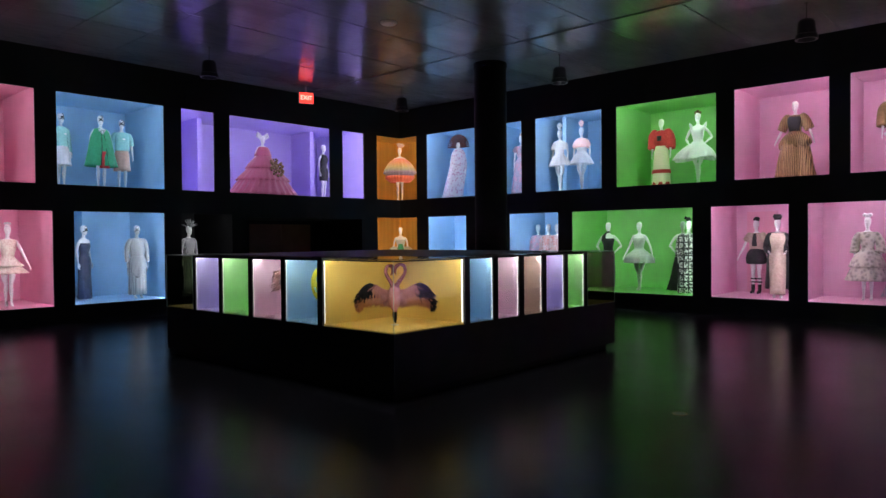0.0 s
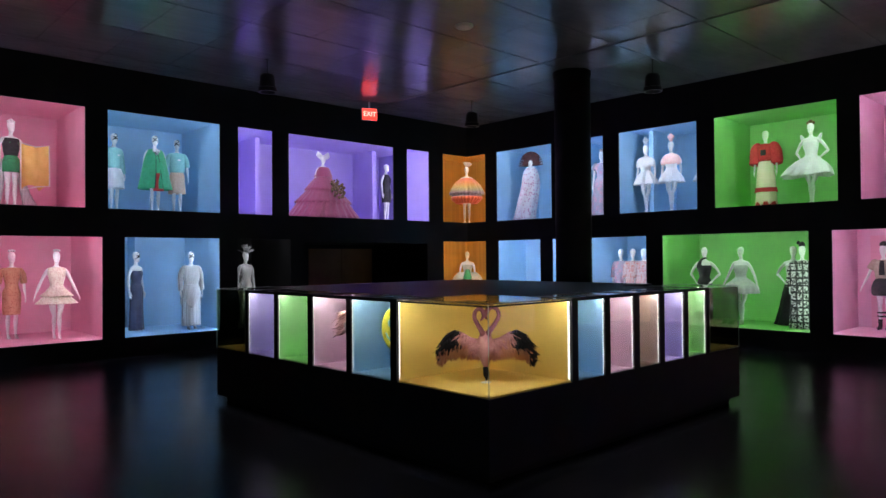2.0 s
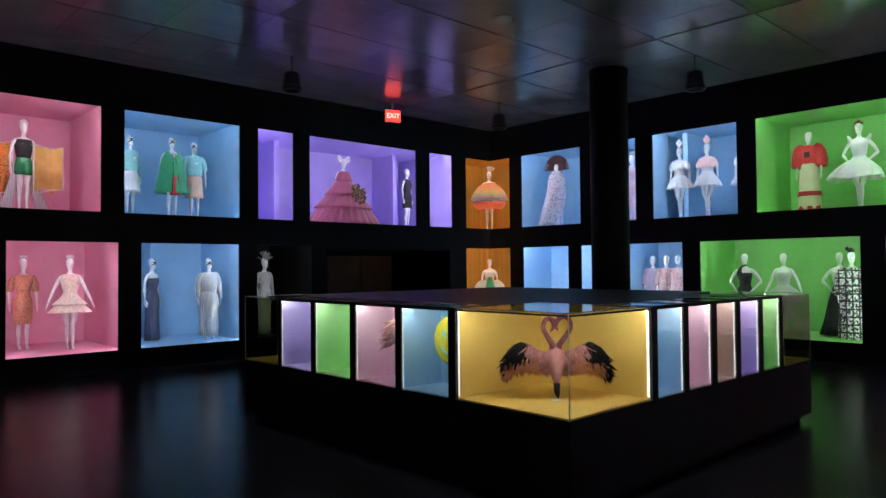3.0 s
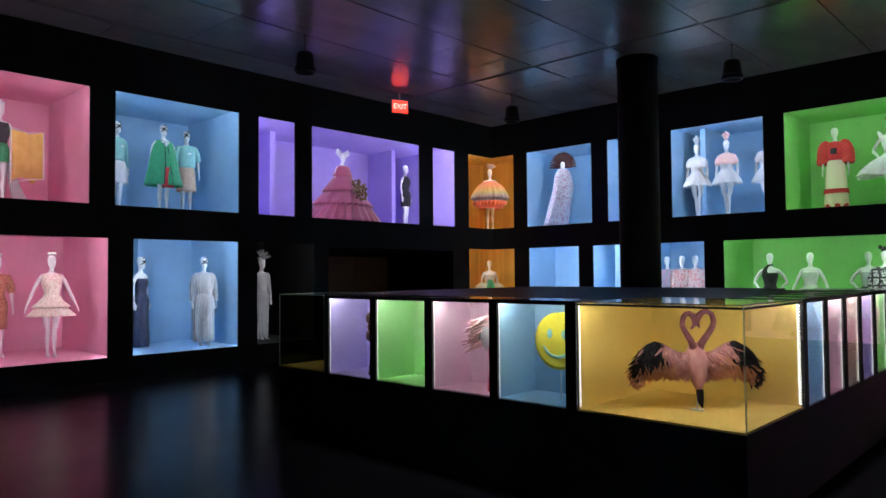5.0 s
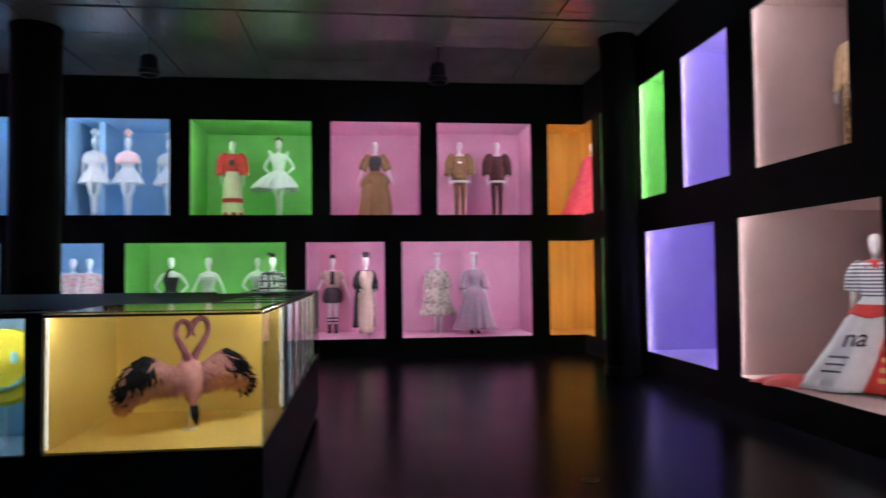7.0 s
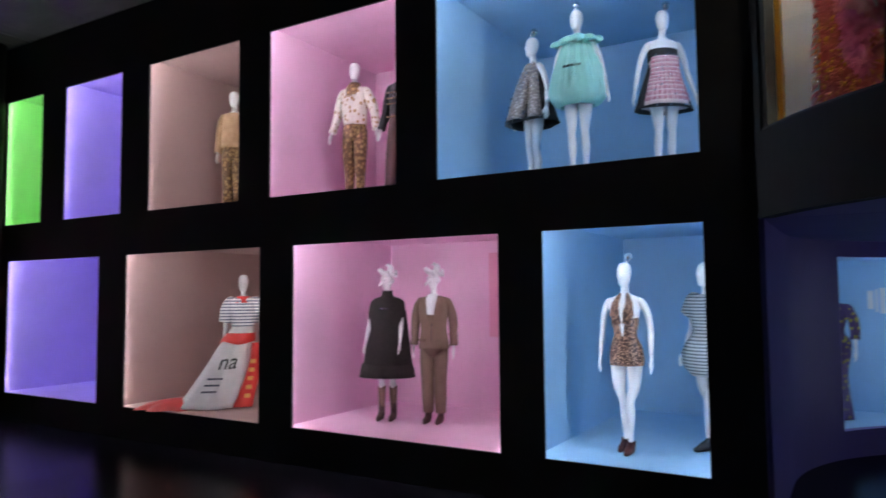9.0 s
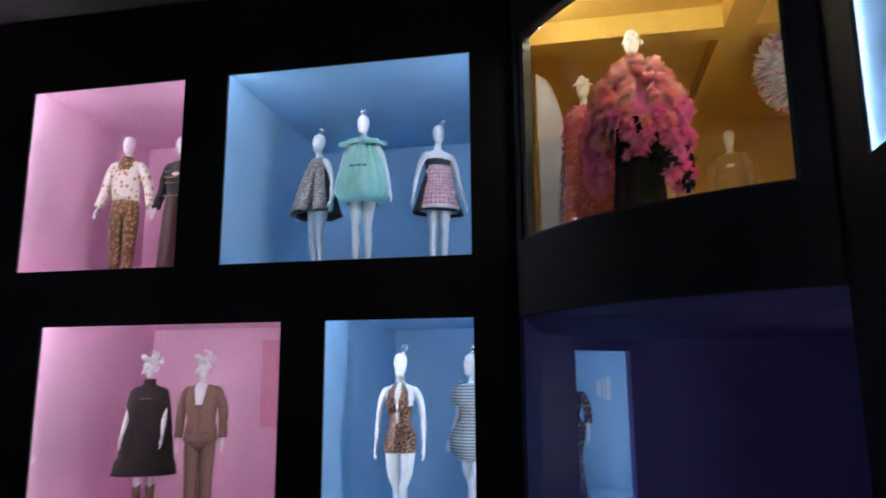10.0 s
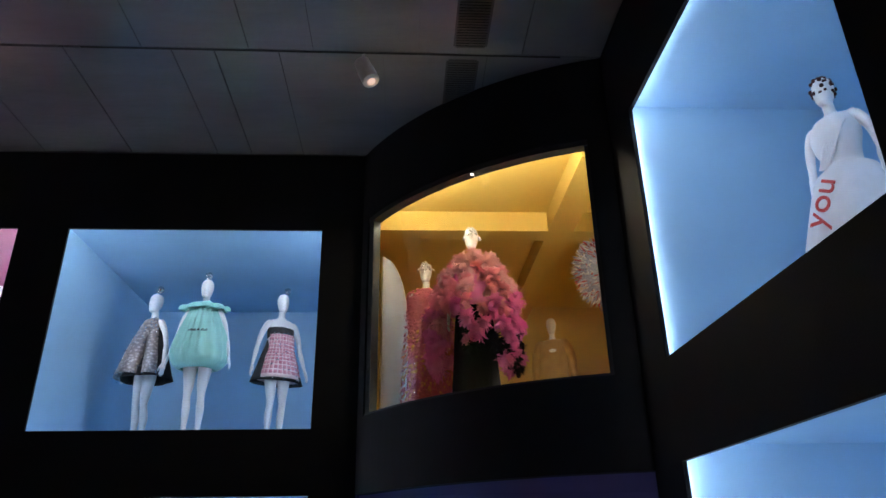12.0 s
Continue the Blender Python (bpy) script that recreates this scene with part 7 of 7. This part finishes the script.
grille(0.93, 1.18, 0.75, 1.55)
grille(0.88, 1.13, 1.75, 2.7)


def track_light():
    thing = new("track_light")
    tagged(thing, "white ceiling track spotlight in a long track", "track light")
    z = Z_C - 0.02
    part("track", boxes([(0.2, 4.3, 1.622, 1.638, Z_C - 0.006, Z_C - 0.001)]), metal_black, thing, "dark ceiling track")
    bm = bmesh.new()
    tube(bm, [(1.92, 1.63, z), (1.92, 1.63, z - 0.10)], [0.012, 0.012], 8)
    part("arm", bm, white_metal, thing)
    bm = bmesh.new()
    d = Vector((-0.35, 0.15, -0.9)).normalized()
    p = Vector((1.94, 1.62, z - 0.06))
    tube(bm, [p, p + d * 0.02, p + d * 0.12, p + d * 0.125, p + d * 0.26, p + d * 0.265], [0.04, 0.066, 0.068, 0.074, 0.074, 0.060], 20)
    part("head", bm, white_metal, thing, "white cylindrical lamp head", smooth=False)
    bm = bmesh.new()
    tube(bm, [p + d * 0.266, p + d * 0.269], [0.035, 0.035], 12)
    part("lens", bm, glow_mat("lamp_glow", (1.0, 0.62, 0.5), 0.8), thing, "faintly glowing lens")


track_light()
spot = bpy.data.lights.new("track_spot", "SPOT")
spot.energy, spot.color, spot.spot_size, spot.spot_blend, spot.shadow_soft_size = 1400, (1.0, 0.90, 0.84), radians(34), 0.8, 0.016
tagged(new("track_spot", spot), "beam of the white track spotlight", "light").matrix_basis = look((1.85, 1.66, 5.70), (0.85, 0.30, 3.9))



def floor_ring(x, y):
    """Brass ring of a floor socket."""
    thing = new("floor_socket")
    tagged(thing, "small round brass floor socket cover", "floor socket")
    bm = bmesh.new()
    lathe(bm, [(0.003, 0.062, 0.062), (0.004, 0.068, 0.068), (0.001, 0.074, 0.074)], 28, cap=False)
    o = part("ring", bm, C["tan"], thing, "dull brass ring")
    bm = bmesh.new()
    lathe(bm, [(0.002, 0.061, 0.061), (0.001, 0.061, 0.061)], 28)
    part("cover", bm, base_black, thing, "dark cover")
    thing.matrix_basis = pose(x, y, 0.0)


floor_ring(7.27, 2.84)
